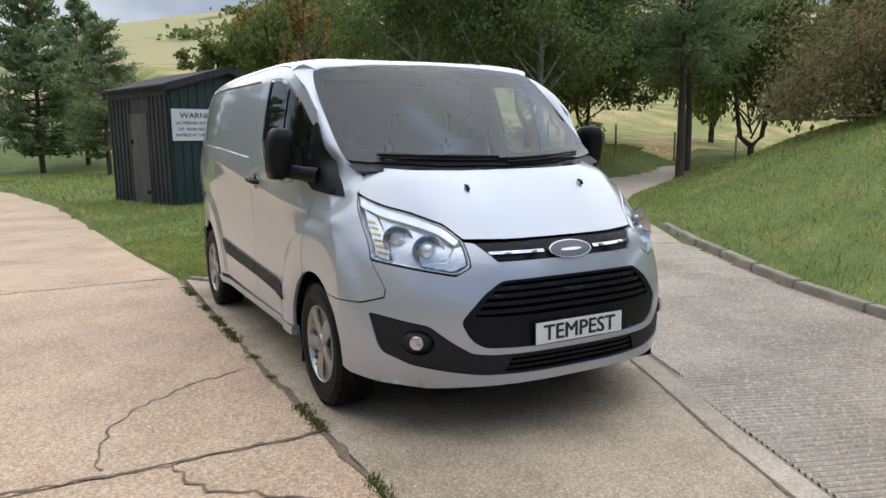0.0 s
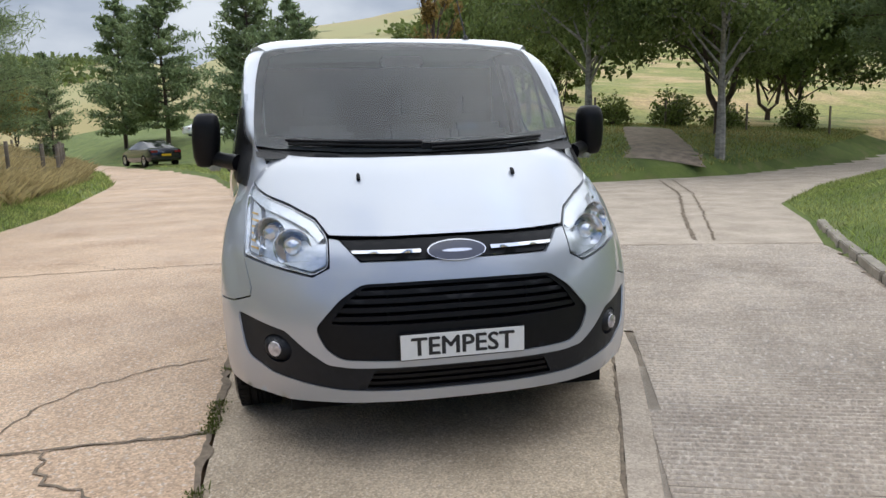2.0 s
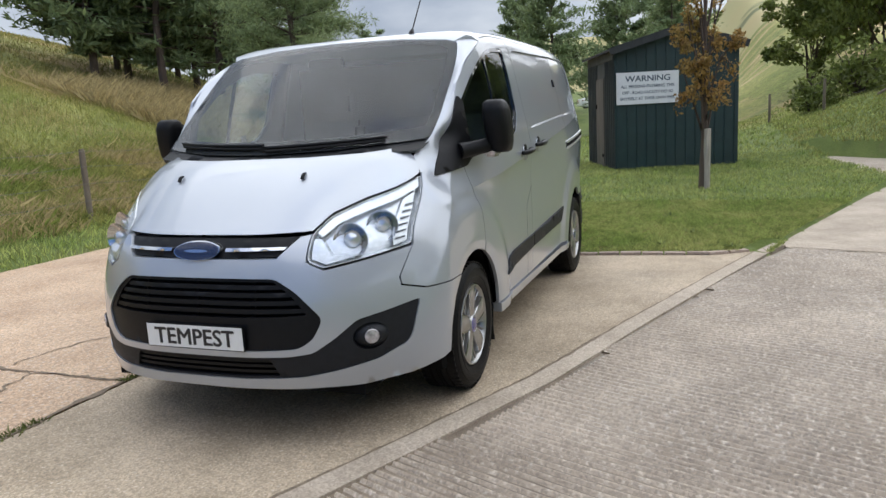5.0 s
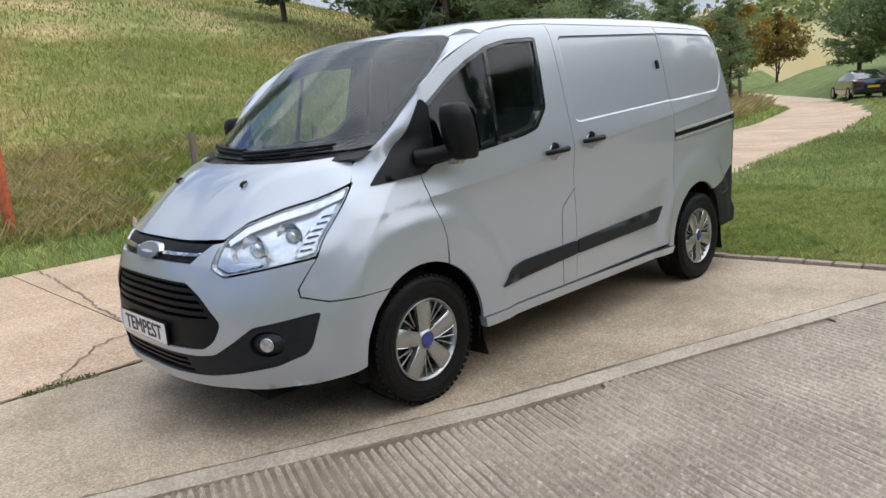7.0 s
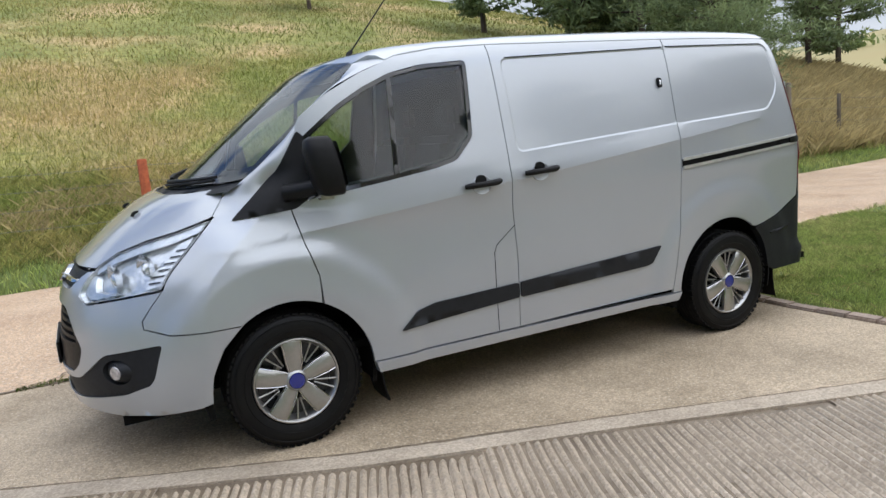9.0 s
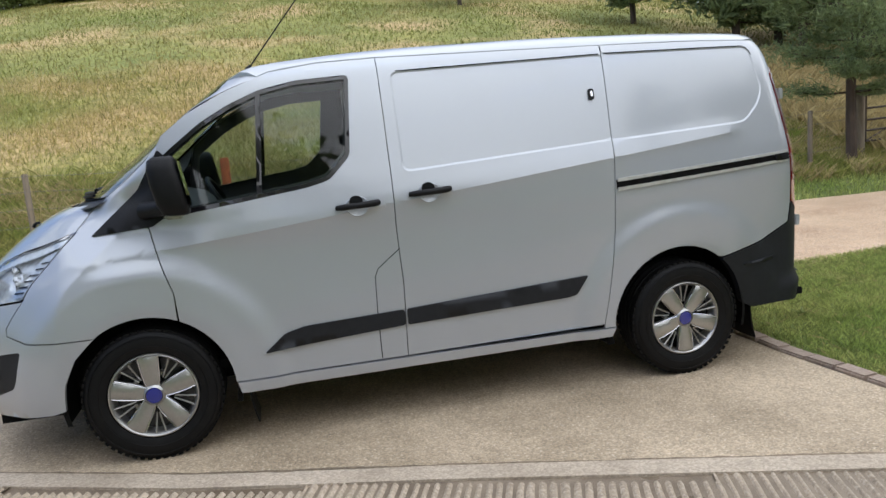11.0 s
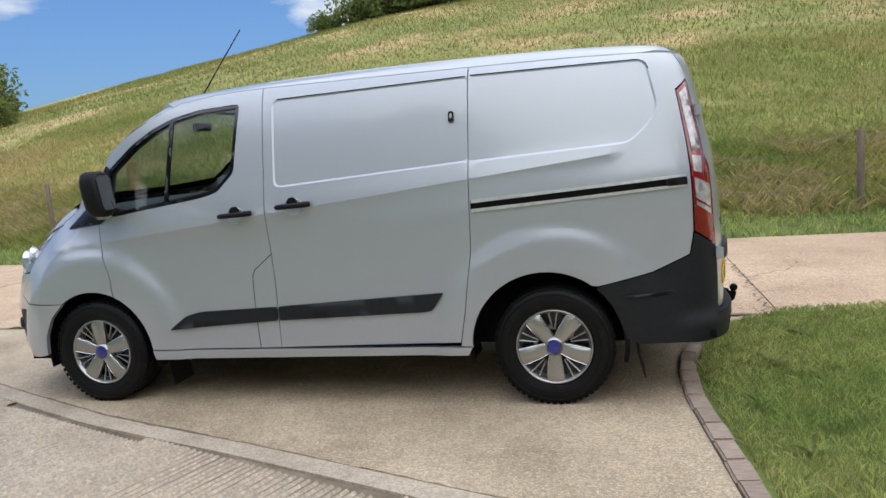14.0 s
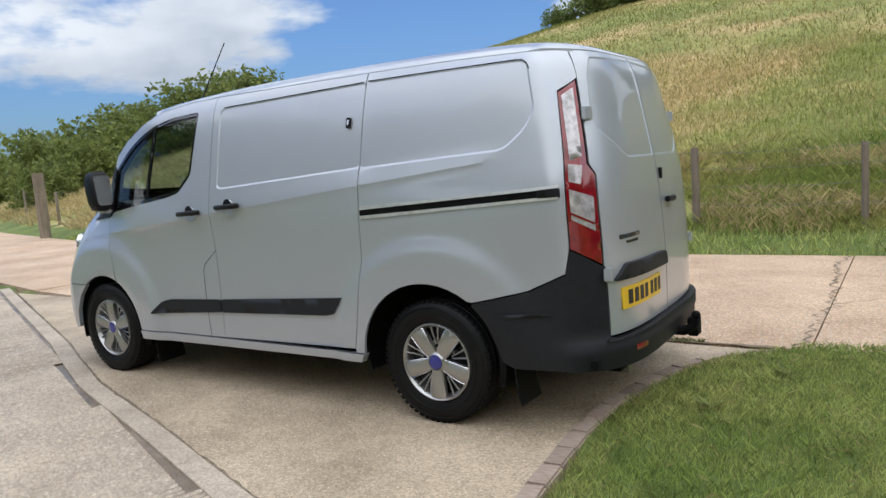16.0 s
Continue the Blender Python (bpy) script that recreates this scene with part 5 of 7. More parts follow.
# sliding rail
rail = sheet("slide_rail", [(-1.052, 1.128), (-1.052, 1.180), (-1.6, 1.208), (-2.20, 1.239), (-2.207, 1.192), (-1.6, 1.158)], lambda x, z, d=0.0: tail_left(*on_tail(x, z), d), DARK, left_quarter, step=0.04, gap=0, lift=0.002, flange=0.01, label="dark slide rail with bright edges")
for z0 in (-0.008, 0.042):
    sheet("rail_edge", [(-1.058, 1.126 + z0), (-1.058, 1.144 + z0), (-1.6, 1.174 + z0), (-2.20, 1.209 + z0), (-2.20, 1.194 + z0), (-1.6, 1.159 + z0)], lambda x, z, d=0.0: tail_left(*on_tail(x, z), d), RAIL_STEEL, rail, step=0.02, gap=0, lift=0.010, flange=0.01)
sheet("rail_end", rounded([(-2.10, 1.192), (-2.10, 1.232), (-2.205, 1.238), (-2.208, 1.196)], 0.01), lambda x, z, d=0.0: tail_left(*on_tail(x, z), d), BLACK_PLASTIC, rail, step=0.03, gap=0, lift=0.013, flange=0.014)

# ---- back of the van ----
DOOR_R = [(0.003, 0.478), (0.772, 0.488), (0.783, 0.835), (0.793, 0.845), (0.768, 1.285), (0.803, 1.34), (0.788, 1.75), (0.784, 1.895), (0.74, 1.904), (0.003, 1.904)]
PRESS_R = rounded([(0.012, 1.353), (0.45, 1.353), (0.725, 1.51), (0.735, 1.63), (0.715, 1.78), (0.65, 1.872), (0.012, 1.885)], 0.03)
for sg, mp in ((1, tail_left), (-1, tail_right)):
    rd = sheet("rear_door", DOOR_R, mp, SILVER, van, step=0.035, lines=[(PRESS_R, True), (shrink(PRESS_R, 0.011), True)], creased=11, relief=pressed(PRESS_R, 0.005), label="silver solid rear door")
    for z0 in (1.583, 0.80):
        p = Vector(mp(0.775, z0, -0.004))
        bm = bmesh.new()
        add_box(bm, -0.022, 0.010, -0.035, 0.035, -0.032, 0.032, 0.005)
        add_tube(bm, [(-0.022, 0.012 * sg, -0.030), (-0.022, 0.012 * sg, 0.030)], 0.009, 8)
        bm.transform(Matrix.Translation(p))
        part("hinge", bm, SILVER, rd)
    # lamp
    TL = [(0.905, 1.693), (0.803, 1.750), (0.817, 1.34), (0.778, 1.287), (0.803, 0.850), (0.950, 0.942)]
    lamp = sheet("tail_lamp", TL, mp, RED_LENS, van, step=0.03, gap=0.002, lift=0.006, flange=0.03, label="tall red and white tail lamp")
    sheet("reverse_lens", [(0.890, 1.676), (0.826, 1.712), (0.838, 1.380), (0.900, 1.362)], mp, CLEAR_LENS, lamp, step=0.03, gap=0, lift=0.009, flange=0.006)
    sheet("white_lens", [(0.918, 1.228), (0.803, 1.182), (0.818, 1.018), (0.924, 1.082)], mp, CLEAR_LENS, lamp, step=0.03, gap=0, lift=0.009, flange=0.006)
    sheet("lens_divider", [(0.925, 1.120), (0.820, 1.060), (0.820, 1.050), (0.925, 1.108)], mp, RED_LENS, lamp, step=0.03, gap=0, lift=0.012, flange=0.004)
    sheet("lens_facet", [(0.910, 1.346), (0.842, 1.336), (0.860, 1.248), (0.914, 1.262)], mp, CLEAR_LENS, lamp, step=0.03, gap=0, lift=0.009, flange=0.006)
    if sg > 0:
        left_rear = rd
    else:
        right_rear = rd
# bumper with side wraps
half_b = [(0.0, 0.315), (0.70, 0.32), (1.0, 0.335), on_tail(-1.93, 0.335), on_tail(-1.862, 0.37)]
half_b += [on_tail(-1.43 + 0.42 * math.cos(radians(a)), 0.345 + 0.42 * math.sin(radians(a))) for a in (172, 162, 150, 140, 132)]
half_b += [on_tail(-1.725, 0.669), on_tail(-2.017, 0.731), (0.985, 0.816), (0.952, 0.936), (0.803, 0.846), (0.787, 0.832), (0.776, 0.484), (0.70, 0.472), (0.0, 0.468)]
rear_bumper = sheet("rear_bumper", mirrored(half_b[1:-1]), lambda s, z, d=0.0: tail(s, z, d - 0.045 * smooth(0.50, 0.44, z) * smooth(1.15, 0.85, abs(s))), GREY_PLASTIC, van, step=0.035, gap=0.002, lift=0.004, flange=0.05, label="dark grey rear bumper wrapping the corners")
bm = bmesh.new()
rows = []
for k in range(41):
    s0 = -0.80 + 1.6 * k / 40
    a, b = Vector(tail(s0, 0.468, -0.048)), Vector(tail(s0, 0.476, 0.012))
    rows.append([bm.verts.new(a), bm.verts.new(a + Vector((0.006, 0, 0.010))), bm.verts.new(b)])
for r0, r1 in zip(rows, rows[1:]):
    for k in range(2):
        bm.faces.new((r0[k], r0[k + 1], r1[k + 1], r1[k]))
part("step", bm, BLACK_PLASTIC, rear_bumper, "ribbed black step")
for sg, mp in ((1, tail_left), (-1, tail_right)):
    sheet("reflector", [(0.50, 0.385), (0.62, 0.387), (0.62, 0.418), (0.50, 0.416)], mp, RED_LENS, rear_bumper, step=0.03, gap=0, lift=0.052, flange=0.03)
    sheet("step_ridge", rounded([(1.06, 0.615), (1.32, 0.598), (1.34, 0.612), (1.08, 0.632)], 0.01), mp, GREY_PLASTIC, rear_bumper, step=0.03, gap=0, lift=0.012, flange=0.01)
# tow bar
tow = tube_part("tow_bar", [(-2.30, -0.10, 0.33), (-2.50, -0.10, 0.33), (-2.56, -0.10, 0.36), (-2.57, -0.10, 0.40)], [0.03, 0.03, 0.022, 0.02], DARK, van, "black tow bar under the bumper")
bm = bmesh.new()
bmesh.ops.create_uvsphere(bm, u_segments=14, v_segments=8, radius=0.026)
bm.transform(Matrix.Translation((-2.57, -0.10, 0.425)))
part("tow_ball", bm, DARK, tow)
box_part("tow_socket", (-2.56, -2.50, -0.26, -0.17, 0.28, 0.39), DARK, tow)
# number plate as plain bars, with the light strip above
light_strip = sheet("plate_light_strip", rounded([(0.055, 0.752), (0.745, 0.760), (0.64, 0.836), (0.075, 0.826)], 0.02), tail_left, GREY_PLASTIC, left_rear, step=0.03, gap=0, lift=0.028, flange=0.03)
rplate = sheet("rear_plate", [(0.165, 0.606), (0.685, 0.606), (0.685, 0.717), (0.165, 0.717)], tail_left, YELLOW_PLATE, left_rear, step=0.05, gap=0, lift=0.010, flange=0.010, label="yellow rear plate with plain dark bars")
for k in range(7):
    s0 = 0.635 - k * 0.066 - (0.02 if k > 3 else 0)
    sheet("plate_bar", [(s0, 0.626), (s0 - 0.045, 0.626), (s0 - 0.045, 0.699), (s0, 0.699)], tail_left, INK, rplate, step=0.05, gap=0, lift=0.0115, flange=0.001)
for k, (s0, s1, z) in enumerate(((0.66, 0.44, 0.968), (0.60, 0.47, 0.938))):
    sheet("model_badge", [(s0, z - 0.011), (s1, z - 0.009), (s1, z + 0.009), (s0, z + 0.011)] if k == 0 else [(s0, z - 0.006), (s1, z - 0.006), (s1, z + 0.006), (s0, z + 0.006)], tail_left, LAMP_DARK, left_rear, step=0.03, gap=0, lift=0.004, flange=0.004)
p = Vector(tail(-0.13, 1.10, -0.02))
tube_part("rear_handle", [p + Vector((0, 0.06, 0)), p + Vector((-0.015, 0, 0)), p + Vector((0, -0.06, 0))], 0.018, BLACK_PLASTIC, right_rear, "black rear door handle")
p = Vector(tail(-0.04, 1.25, -0.006))
tube_part("deadlock", [p + Vector((0, 0, 0.03)), p + Vector((0, 0, -0.03))], 0.012, BLACK_PLASTIC, right_rear)


# ---- wheels ----
def build_wheel():
    """Tyre with tread blocks and a trim of five broad spokes with two slim ones in each gap; outer face towards +y."""
    w = thing("wheel", Matrix(), "", "")
    bm = bmesh.new()
    prof = [(0.214, 0.085), (0.222, 0.098), (0.250, 0.110), (0.285, 0.111), (0.312, 0.104), (0.326, 0.092), (0.333, 0.078)]
    for a, b in ((0.078, 0.050), (0.040, 0.014), (0.006, -0.006), (-0.014, -0.040), (-0.050, -0.078)):
        prof += [(0.335, a), (0.335, b), (0.327, b - 0.002), (0.327, b - 0.006)]
    prof += [(0.326, -0.092), (0.312, -0.104), (0.25, -0.110), (0.21, -0.09)]
    add_lathe(bm, prof, 72)
    tyre = part("tyre", bm, RUBBER, w, "black all-season tyre", 35)
    bm = bmesh.new()
    for k in range(56):
        a = 2 * math.pi * k / 56
        for y0, y1 in ((0.055, 0.098), (-0.098, -0.055)):
            vs = add_box(bm, 0.3268, 0.3365, y0, y1, -0.0115, 0.0115)
            for v in vs:
                v.co = Matrix.Rotation(a, 4, "Y") @ v.co
    tagged(part("tread", bm, RUBBER, tyre), kind="stuff")
    bm = bmesh.new()
    for r in (0.255, 0.300):
        add_lathe(bm, [(r, 0.1095), (r + 0.002, 0.1125), (r + 0.004, 0.1095)], 60)
    part("sidewall_rib", bm, RUBBER, tyre)
    bm = bmesh.new()
    add_lathe(bm, [(0.217, 0.086), (0.213, 0.102), (0.207, 0.104), (0.198, 0.094), (0.190, 0.070), (0.188, 0.02)], 60)
    trim = part("wheel_trim", bm, WHEEL_SILVER, w, "silver five-spoke wheel trim")
    bm = bmesh.new()
    add_lathe(bm, [(0.195, 0.030), (0.10, 0.025), (0.0001, 0.025)], 40)
    part("brake_disc", bm, LAMP_DARK, w)
    for k in range(5):
        rot = Matrix.Rotation(2 * math.pi * k / 5, 4, "Y")
        bm = bmesh.new()
        rows = []
        for r, hw, y in ((0.030, 0.022, 0.090), (0.060, 0.034, 0.093), (0.11, 0.041, 0.097), (0.16, 0.045, 0.100), (0.196, 0.0475, 0.098), (0.209, 0.048, 0.092)):
            rows.append([(-hw, y - 0.028, r), (-hw, y - 0.006, r), (-hw * 0.82, y + 0.001, r), (0, y + 0.004, r), (hw * 0.82, y + 0.001, r), (hw, y - 0.006, r), (hw, y - 0.028, r)])
        vr = [[bm.verts.new(p) for p in row] for row in rows]
        for r0, r1 in zip(vr, vr[1:]):
            for j in range(6):
                bm.faces.new((r0[j], r0[j + 1], r1[j + 1], r1[j]))
        bm.transform(rot)
        part("spoke", bm, WHEEL_SILVER, trim)
        # bright bevels of the spoke
        for sg in (-1, 1):
            bm = bmesh.new()
            add_tube(bm, [(sg * hw, y - 0.002, r) for r, hw, y in ((0.045, 0.029, 0.091), (0.075, 0.0365, 0.094), (0.11, 0.041, 0.097), (0.16, 0.045, 0.100), (0.205, 0.048, 0.094))], 0.0028, 6)
            bm.transform(rot)
            part("spoke_edge", bm, CHROME, trim)
        turn = rot @ Matrix.Rotation(math.pi / 5, 4, "Y")
        for sg in (-1, 1):
            bm = bmesh.new()
            add_tube(bm, [(0.006 * sg, 0.074, 0.095), (0.015 * sg, 0.082, 0.15), (0.026 * sg, 0.090, 0.206)], [0.004, 0.004, 0.006], 8)
            bm.transform(turn)
            part("slim_spoke", bm, WHEEL_SILVER, trim)
        bm = bmesh.new()
        add_lathe(bm, [(0.013, 0.030), (0.013, 0.060), (0.009, 0.066), (0.0001, 0.066)], 6)
        bm.transform(turn @ Matrix.Translation((0.022, 0, 0.105)))
        part("wheel_nut", bm, STEEL, trim)
    bm = bmesh.new()
    add_lathe(bm, [(0.060, 0.080), (0.052, 0.095), (0.042, 0.102), (0.039, 0.096)], 30)
    part("hub", bm, WHEEL_SILVER, trim)
    bm = bmesh.new()
    add_lathe(bm, [(0.040, 0.092), (0.038, 0.102), (0.0001, 0.105)], 26)
    part("centre_cap", bm, BLUE_ENAMEL, trim, "blue centre cap")
    return w


wheel = build_wheel()
wheel.parent = van
wheel.matrix_basis = pose(WHEEL_X, 0.858, HUB_Z, 0, 2, 0)
for x, sg, turn in ((-WHEEL_X, 1, 36), (WHEEL_X, -1, 25), (-WHEEL_X, -1, 60)):
    copy_thing(wheel, pose(x, 0.858 * sg, HUB_Z, 0, turn, 0 if sg > 0 else 180))

# wheel arches, floor and flaps
for cx, r, cz in ((WHEEL_X, 0.43, 0.335), (-1.43, 0.45, 0.345)):
    for sg in (-1, 1):
        bm = bmesh.new()
        rows = []
        for k in range(25):
            a = math.pi * (1.08 - 1.16 * k / 24)
            ri = r - 0.028
            rows.append([bm.verts.new((cx + rr * math.cos(a), yy * sg, cz + rr * math.sin(a))) for rr, yy in ((ri, 0.945), (r, 0.93), (r, 0.62))])
        for r0, r1 in zip(rows, rows[1:]):
            for j in range(2):
                bm.faces.new((r0[j], r0[j + 1], r1[j + 1], r1[j]))
        part("arch_liner", bm, DARK, van)
        box_part("arch_back", (cx - r, cx + r, min(0.60 * sg, 0.62 * sg), max(0.60 * sg, 0.62 * sg), 0.30, cz + r), DARK, van, "", 0)
floor_pan = box_part("floor_pan", (-2.36, 2.15, -0.60, 0.60, 0.27, 0.33), DARK, van, "", 0)
box_part("floor_edge", (-0.99, 1.03, 0.60, 0.92, 0.295, 0.345), DARK, van, "", 0)
box_part("floor_edge", (-0.99, 1.03, -0.92, -0.60, 0.295, 0.345), DARK, van, "", 0)
box_part("floor_edge", (-2.34, -1.88, -0.85, 0.85, 0.35, 0.39), DARK, van, "", 0)
box_part("floor_edge", (1.90, 2.25, -0.70, 0.70, 0.22, 0.30), DARK, van, "", 0)
tube_part("exhaust", [(-0.4, 0.35, 0.25), (-1.2, 0.42, 0.24), (-1.9, 0.45, 0.25), (-2.36, 0.45, 0.25)], 0.03, STEEL, van)
tube_part("axle", [(-WHEEL_X, -0.78, 0.30), (-WHEEL_X, 0.78, 0.30)], 0.045, DARK, van)
tube_part("axle", [(WHEEL_X, -0.78, 0.30), (WHEEL_X, 0.78, 0.30)], 0.035, DARK, van)
for x, z0 in ((1.035, 0.30), (-1.90, 0.34)):
    for sg in (-1, 1):
        bm = bmesh.new()
        rows = []
        for k in range(5):
            z = z0 - 0.20 * k / 4
            xx = x - 0.02 - 0.03 * (k / 4) ** 2
            rows.append([bm.verts.new((xx + dx, y * sg, z)) for y, dx in ((0.70, 0), (0.80, 0.006), (0.92, 0), (0.92, -0.008), (0.70, -0.008))])
        for r0, r1 in zip(rows, rows[1:]):
            for j in range(5):
                bm.faces.new((r0[j], r0[(j + 1) % 5], r1[(j + 1) % 5], r1[j]))
        bm.faces.new(rows[-1])
        part("mud_flap", bm, RUBBER, van, "black rubber mud flap")

# ---- cab ----
bulk = part("bulkhead", (lambda bm: (add_box(bm, 0.08, 0.10, -0.80, 0.80, 0.36, 1.83), bm)[1])(bmesh.new()), TRIM_CLOTH, van, "dark grey bulkhead behind the seats")
dash = bmesh.new()
rows = []
for k in range(15):
    y = -0.80 + 1.6 * k / 14
    e = 0.30 * (y * y)
    rows.append([dash.verts.new((x - (e if i < 2 else e * 0.4), y, z)) for i, (x, z) in enumerate(((1.74, 1.255), (1.60, 1.275), (1.33, 1.235), (1.24, 1.15), (1.26, 0.95), (1.30, 0.75)))])
for r0, r1 in zip(rows, rows[1:]):
    for j in range(5):
        dash.faces.new((r0[j], r0[j + 1], r1[j + 1], r1[j]))
part("dashboard", dash, DASH, van, "dark grey dashboard")
bm = bmesh.new()
ring = [(1.10 + 0.10 * math.cos(a) * 1.0, -0.40 + 0.19 * math.sin(a), 1.16 + 0.165 * math.cos(a)) for a in [2 * math.pi * k / 24 for k in range(25)]]
add_tube(bm, ring, 0.016, 8, False)
add_tube(bm, [(1.20, -0.40, 1.08), (1.10, -0.40, 1.15)], [0.05, 0.07], 10)
add_tube(bm, [(1.10, -0.58, 1.16), (1.11, -0.40, 1.15), (1.10, -0.22, 1.16)], 0.016, 8)
part("steering_wheel", bm, BLACK_PLASTIC, van)
for y0, w in ((-0.45, 0.26), (0.22, 0.25), (0.66, 0.22)):
    seat = bmesh.new()
    add_box(seat, 0.30, 0.82, y0 - w, y0 + w, 0.72, 0.88, 0.05)
    seat_ob = part("seat", seat, SEAT_CLOTH, van, "dark cloth cab seat")
    bm = bmesh.new()
    add_box(bm, 0.0, 0.13, y0 - w * 0.9, y0 + w * 0.9, 0.0, 0.62, 0.045, None)
    for v in bm.verts:
        v.co = Vector((v.co.x + 0.30 - v.co.z * 0.22, v.co.y, v.co.z + 0.82))
    part("backrest", bm, SEAT_CLOTH, seat_ob)
    bm = bmesh.new()
    add_box(bm, 0.115, 0.20, y0 - 0.13, y0 + 0.13, 1.47, 1.66, 0.04)
    part("head_rest", bm, SEAT_CLOTH, seat_ob)
box_part("interior_mirror", (1.10, 1.13, -0.12, 0.12, 1.74, 1.80), BLACK_PLASTIC, van, "", 0.012)
box_part("cab_floor", (0.12, 1.75, -0.86, 0.86, 0.40, 0.44), DARK, van, "", 0)
head = bmesh.new()
add_box(head, 0.10, 0.84, -0.74, 0.74, 1.868, 1.885)
part("headlining", head, CAB_GREY, van)


# ---- materials of the surroundings ----
BARK = material("pine_bark", (0.085, 0.062, 0.048), 0.95, scale=6, vary=0.4, bump=0.02, bump_scale=25, stretch=(1, 1, 0.25))
BIRCH_BARK = material("pale_bark", (0.26, 0.24, 0.21), 0.9, scale=5, vary=0.5, bump=0.01, bump_scale=25, stretch=(1, 1, 2))
NEEDLES = translucent_leaf("pine_needles", (0.18, 0.245, 0.12), (0.28, 0.335, 0.155), 0.35)
LEAF_DARK = translucent_leaf("dark_leaves", (0.13, 0.175, 0.056), (0.195, 0.232, 0.075), 0.4)
LEAF_GREEN = translucent_leaf("green_leaves", (0.137, 0.182, 0.047), (0.227, 0.254, 0.075), 0.35)
LEAF_YELLOW = translucent_leaf("yellowing_leaves", (0.22, 0.185, 0.045), (0.34, 0.21, 0.05), 0.35)
LEAF_RUST = translucent_leaf("rust_leaves", (0.36, 0.20, 0.065), (0.25, 0.22, 0.075), 0.4)
LEAF_RED = translucent_leaf("reddish_bush_leaves", (0.26, 0.18, 0.1), (0.17, 0.21, 0.08), 0.4)
BLADE_LAWN = translucent_leaf("lawn_blades", (0.24, 0.33, 0.08), (0.50, 0.49, 0.19), 0.55)
BLADE_LONG = translucent_leaf("long_green_grass", (0.185, 0.265, 0.05), (0.48, 0.37, 0.155), 0.4, scale=0.2)
BLADE_HILL = translucent_leaf("hill_grass", (0.15, 0.205, 0.04), (0.36, 0.28, 0.11), 0.4, scale=0.14)
BLADE_DRY = translucent_leaf("dry_straw_grass", (0.42, 0.33, 0.155), (0.56, 0.46, 0.235), 0.3)
MOSS = translucent_leaf("moss_and_weeds", (0.09, 0.12, 0.028), (0.14, 0.155, 0.04), 0.35)
POST_WOOD = material("weathered_post", (0.19, 0.155, 0.115), 0.9, scale=9, vary=0.35, bump=0.008, bump_scale=40, stretch=(1, 1, 0.2), per_object=0.2)
RUST_POST = material("rusty_red_post", (0.40, 0.10, 0.04), 0.85, scale=14, vary=0.35, bump=0.002, bump_scale=60)
LICHEN_POST = material("lichen_orange_post", (0.34, 0.21, 0.075), 0.9, scale=10, vary=0.4, bump=0.006, bump_scale=40)
WIRE = material("galvanised_wire", (0.20, 0.195, 0.18), 0.5, 0.7)
GATE_STEEL = material("dark_gate_steel", (0.06, 0.045, 0.038), 0.7, 0.4, scale=14, vary=0.4)
SHED_GREEN = material("dark_green_cladding", (0.010, 0.030, 0.031), 0.5, scale=3, vary=0.25, second=(1.2, (0.018, 0.035, 0.034), 0.5, 0.8))
SHED_SIDE = material("aged_dark_cladding", (0.050, 0.058, 0.055), 0.7, scale=4, vary=0.3, stretch=(1, 1, 0.3))
SHED_DOOR = material("grey_brown_door", (0.11, 0.10, 0.085), 0.75, scale=5, vary=0.25, stretch=(1, 1, 0.3))
SHED_ROOF = material("dark_felt_roof", (0.030, 0.033, 0.034), 0.9, scale=8, vary=0.3)
SIGN_WHITE = material("sign_white", (0.66, 0.67, 0.68), 0.5, scale=4, vary=0.07)
SIGN_INK = material("sign_dark_ink", (0.035, 0.055, 0.085), 0.6)
STAKE = material("pale_stake", (0.36, 0.32, 0.27), 0.9, scale=10, vary=0.25, stretch=(1, 1, 0.2))
CAR_PAINT = material("dark_blue_paint", (0.010, 0.012, 0.022), 0.2, 0.3, coat=1.0)
WHITE_PAINT = material("white_vehicle_paint", (0.7, 0.7, 0.7), 0.3, coat=0.5)
CAR_GLASS = material("dark_car_glass", (0.015, 0.018, 0.02), 0.05, coat=0.5)

rng = np.random.default_rng(11)


# ---- loose geometry for leaves and blades ----
def quad_cloud(name, centres, along_v, across_v, mat, parent=None, label=""):
    """Many small leaves, each a folded pair of triangles about its midrib."""
    c, a, b = np.asarray(centres), np.asarray(along_v), np.asarray(across_v)
    n = len(c)
    v = np.empty((n, 4, 3))
    v[:, 0], v[:, 1], v[:, 2], v[:, 3] = c - a, c + b, c + a, c - b
    return mesh_from_arrays(name, v.reshape(-1, 3), np.arange(n * 4).reshape(n, 4), mat, parent, label)


def mesh_from_arrays(name, verts, faces, mat, parent=None, label=""):
    me = bpy.data.meshes.new(name)
    k = faces.shape[1]
    me.vertices.add(len(verts))
    me.vertices.foreach_set("co", verts.astype(np.float32).ravel())
    me.loops.add(faces.size)
    me.loops.foreach_set("vertex_index", faces.astype(np.int32).ravel())
    me.polygons.add(len(faces))
    me.polygons.foreach_set("loop_start", np.arange(0, faces.size, k, dtype=np.int32))
    me.materials.append(mat)
    me.update(calc_edges=True)
    me.validate()
    ob = new(name, me)
    if parent:
        ob.parent = parent
    return tagged(ob, label)


def unit(v):
    return v / np.maximum(1e-9, np.linalg.norm(v, axis=1))[:, None]


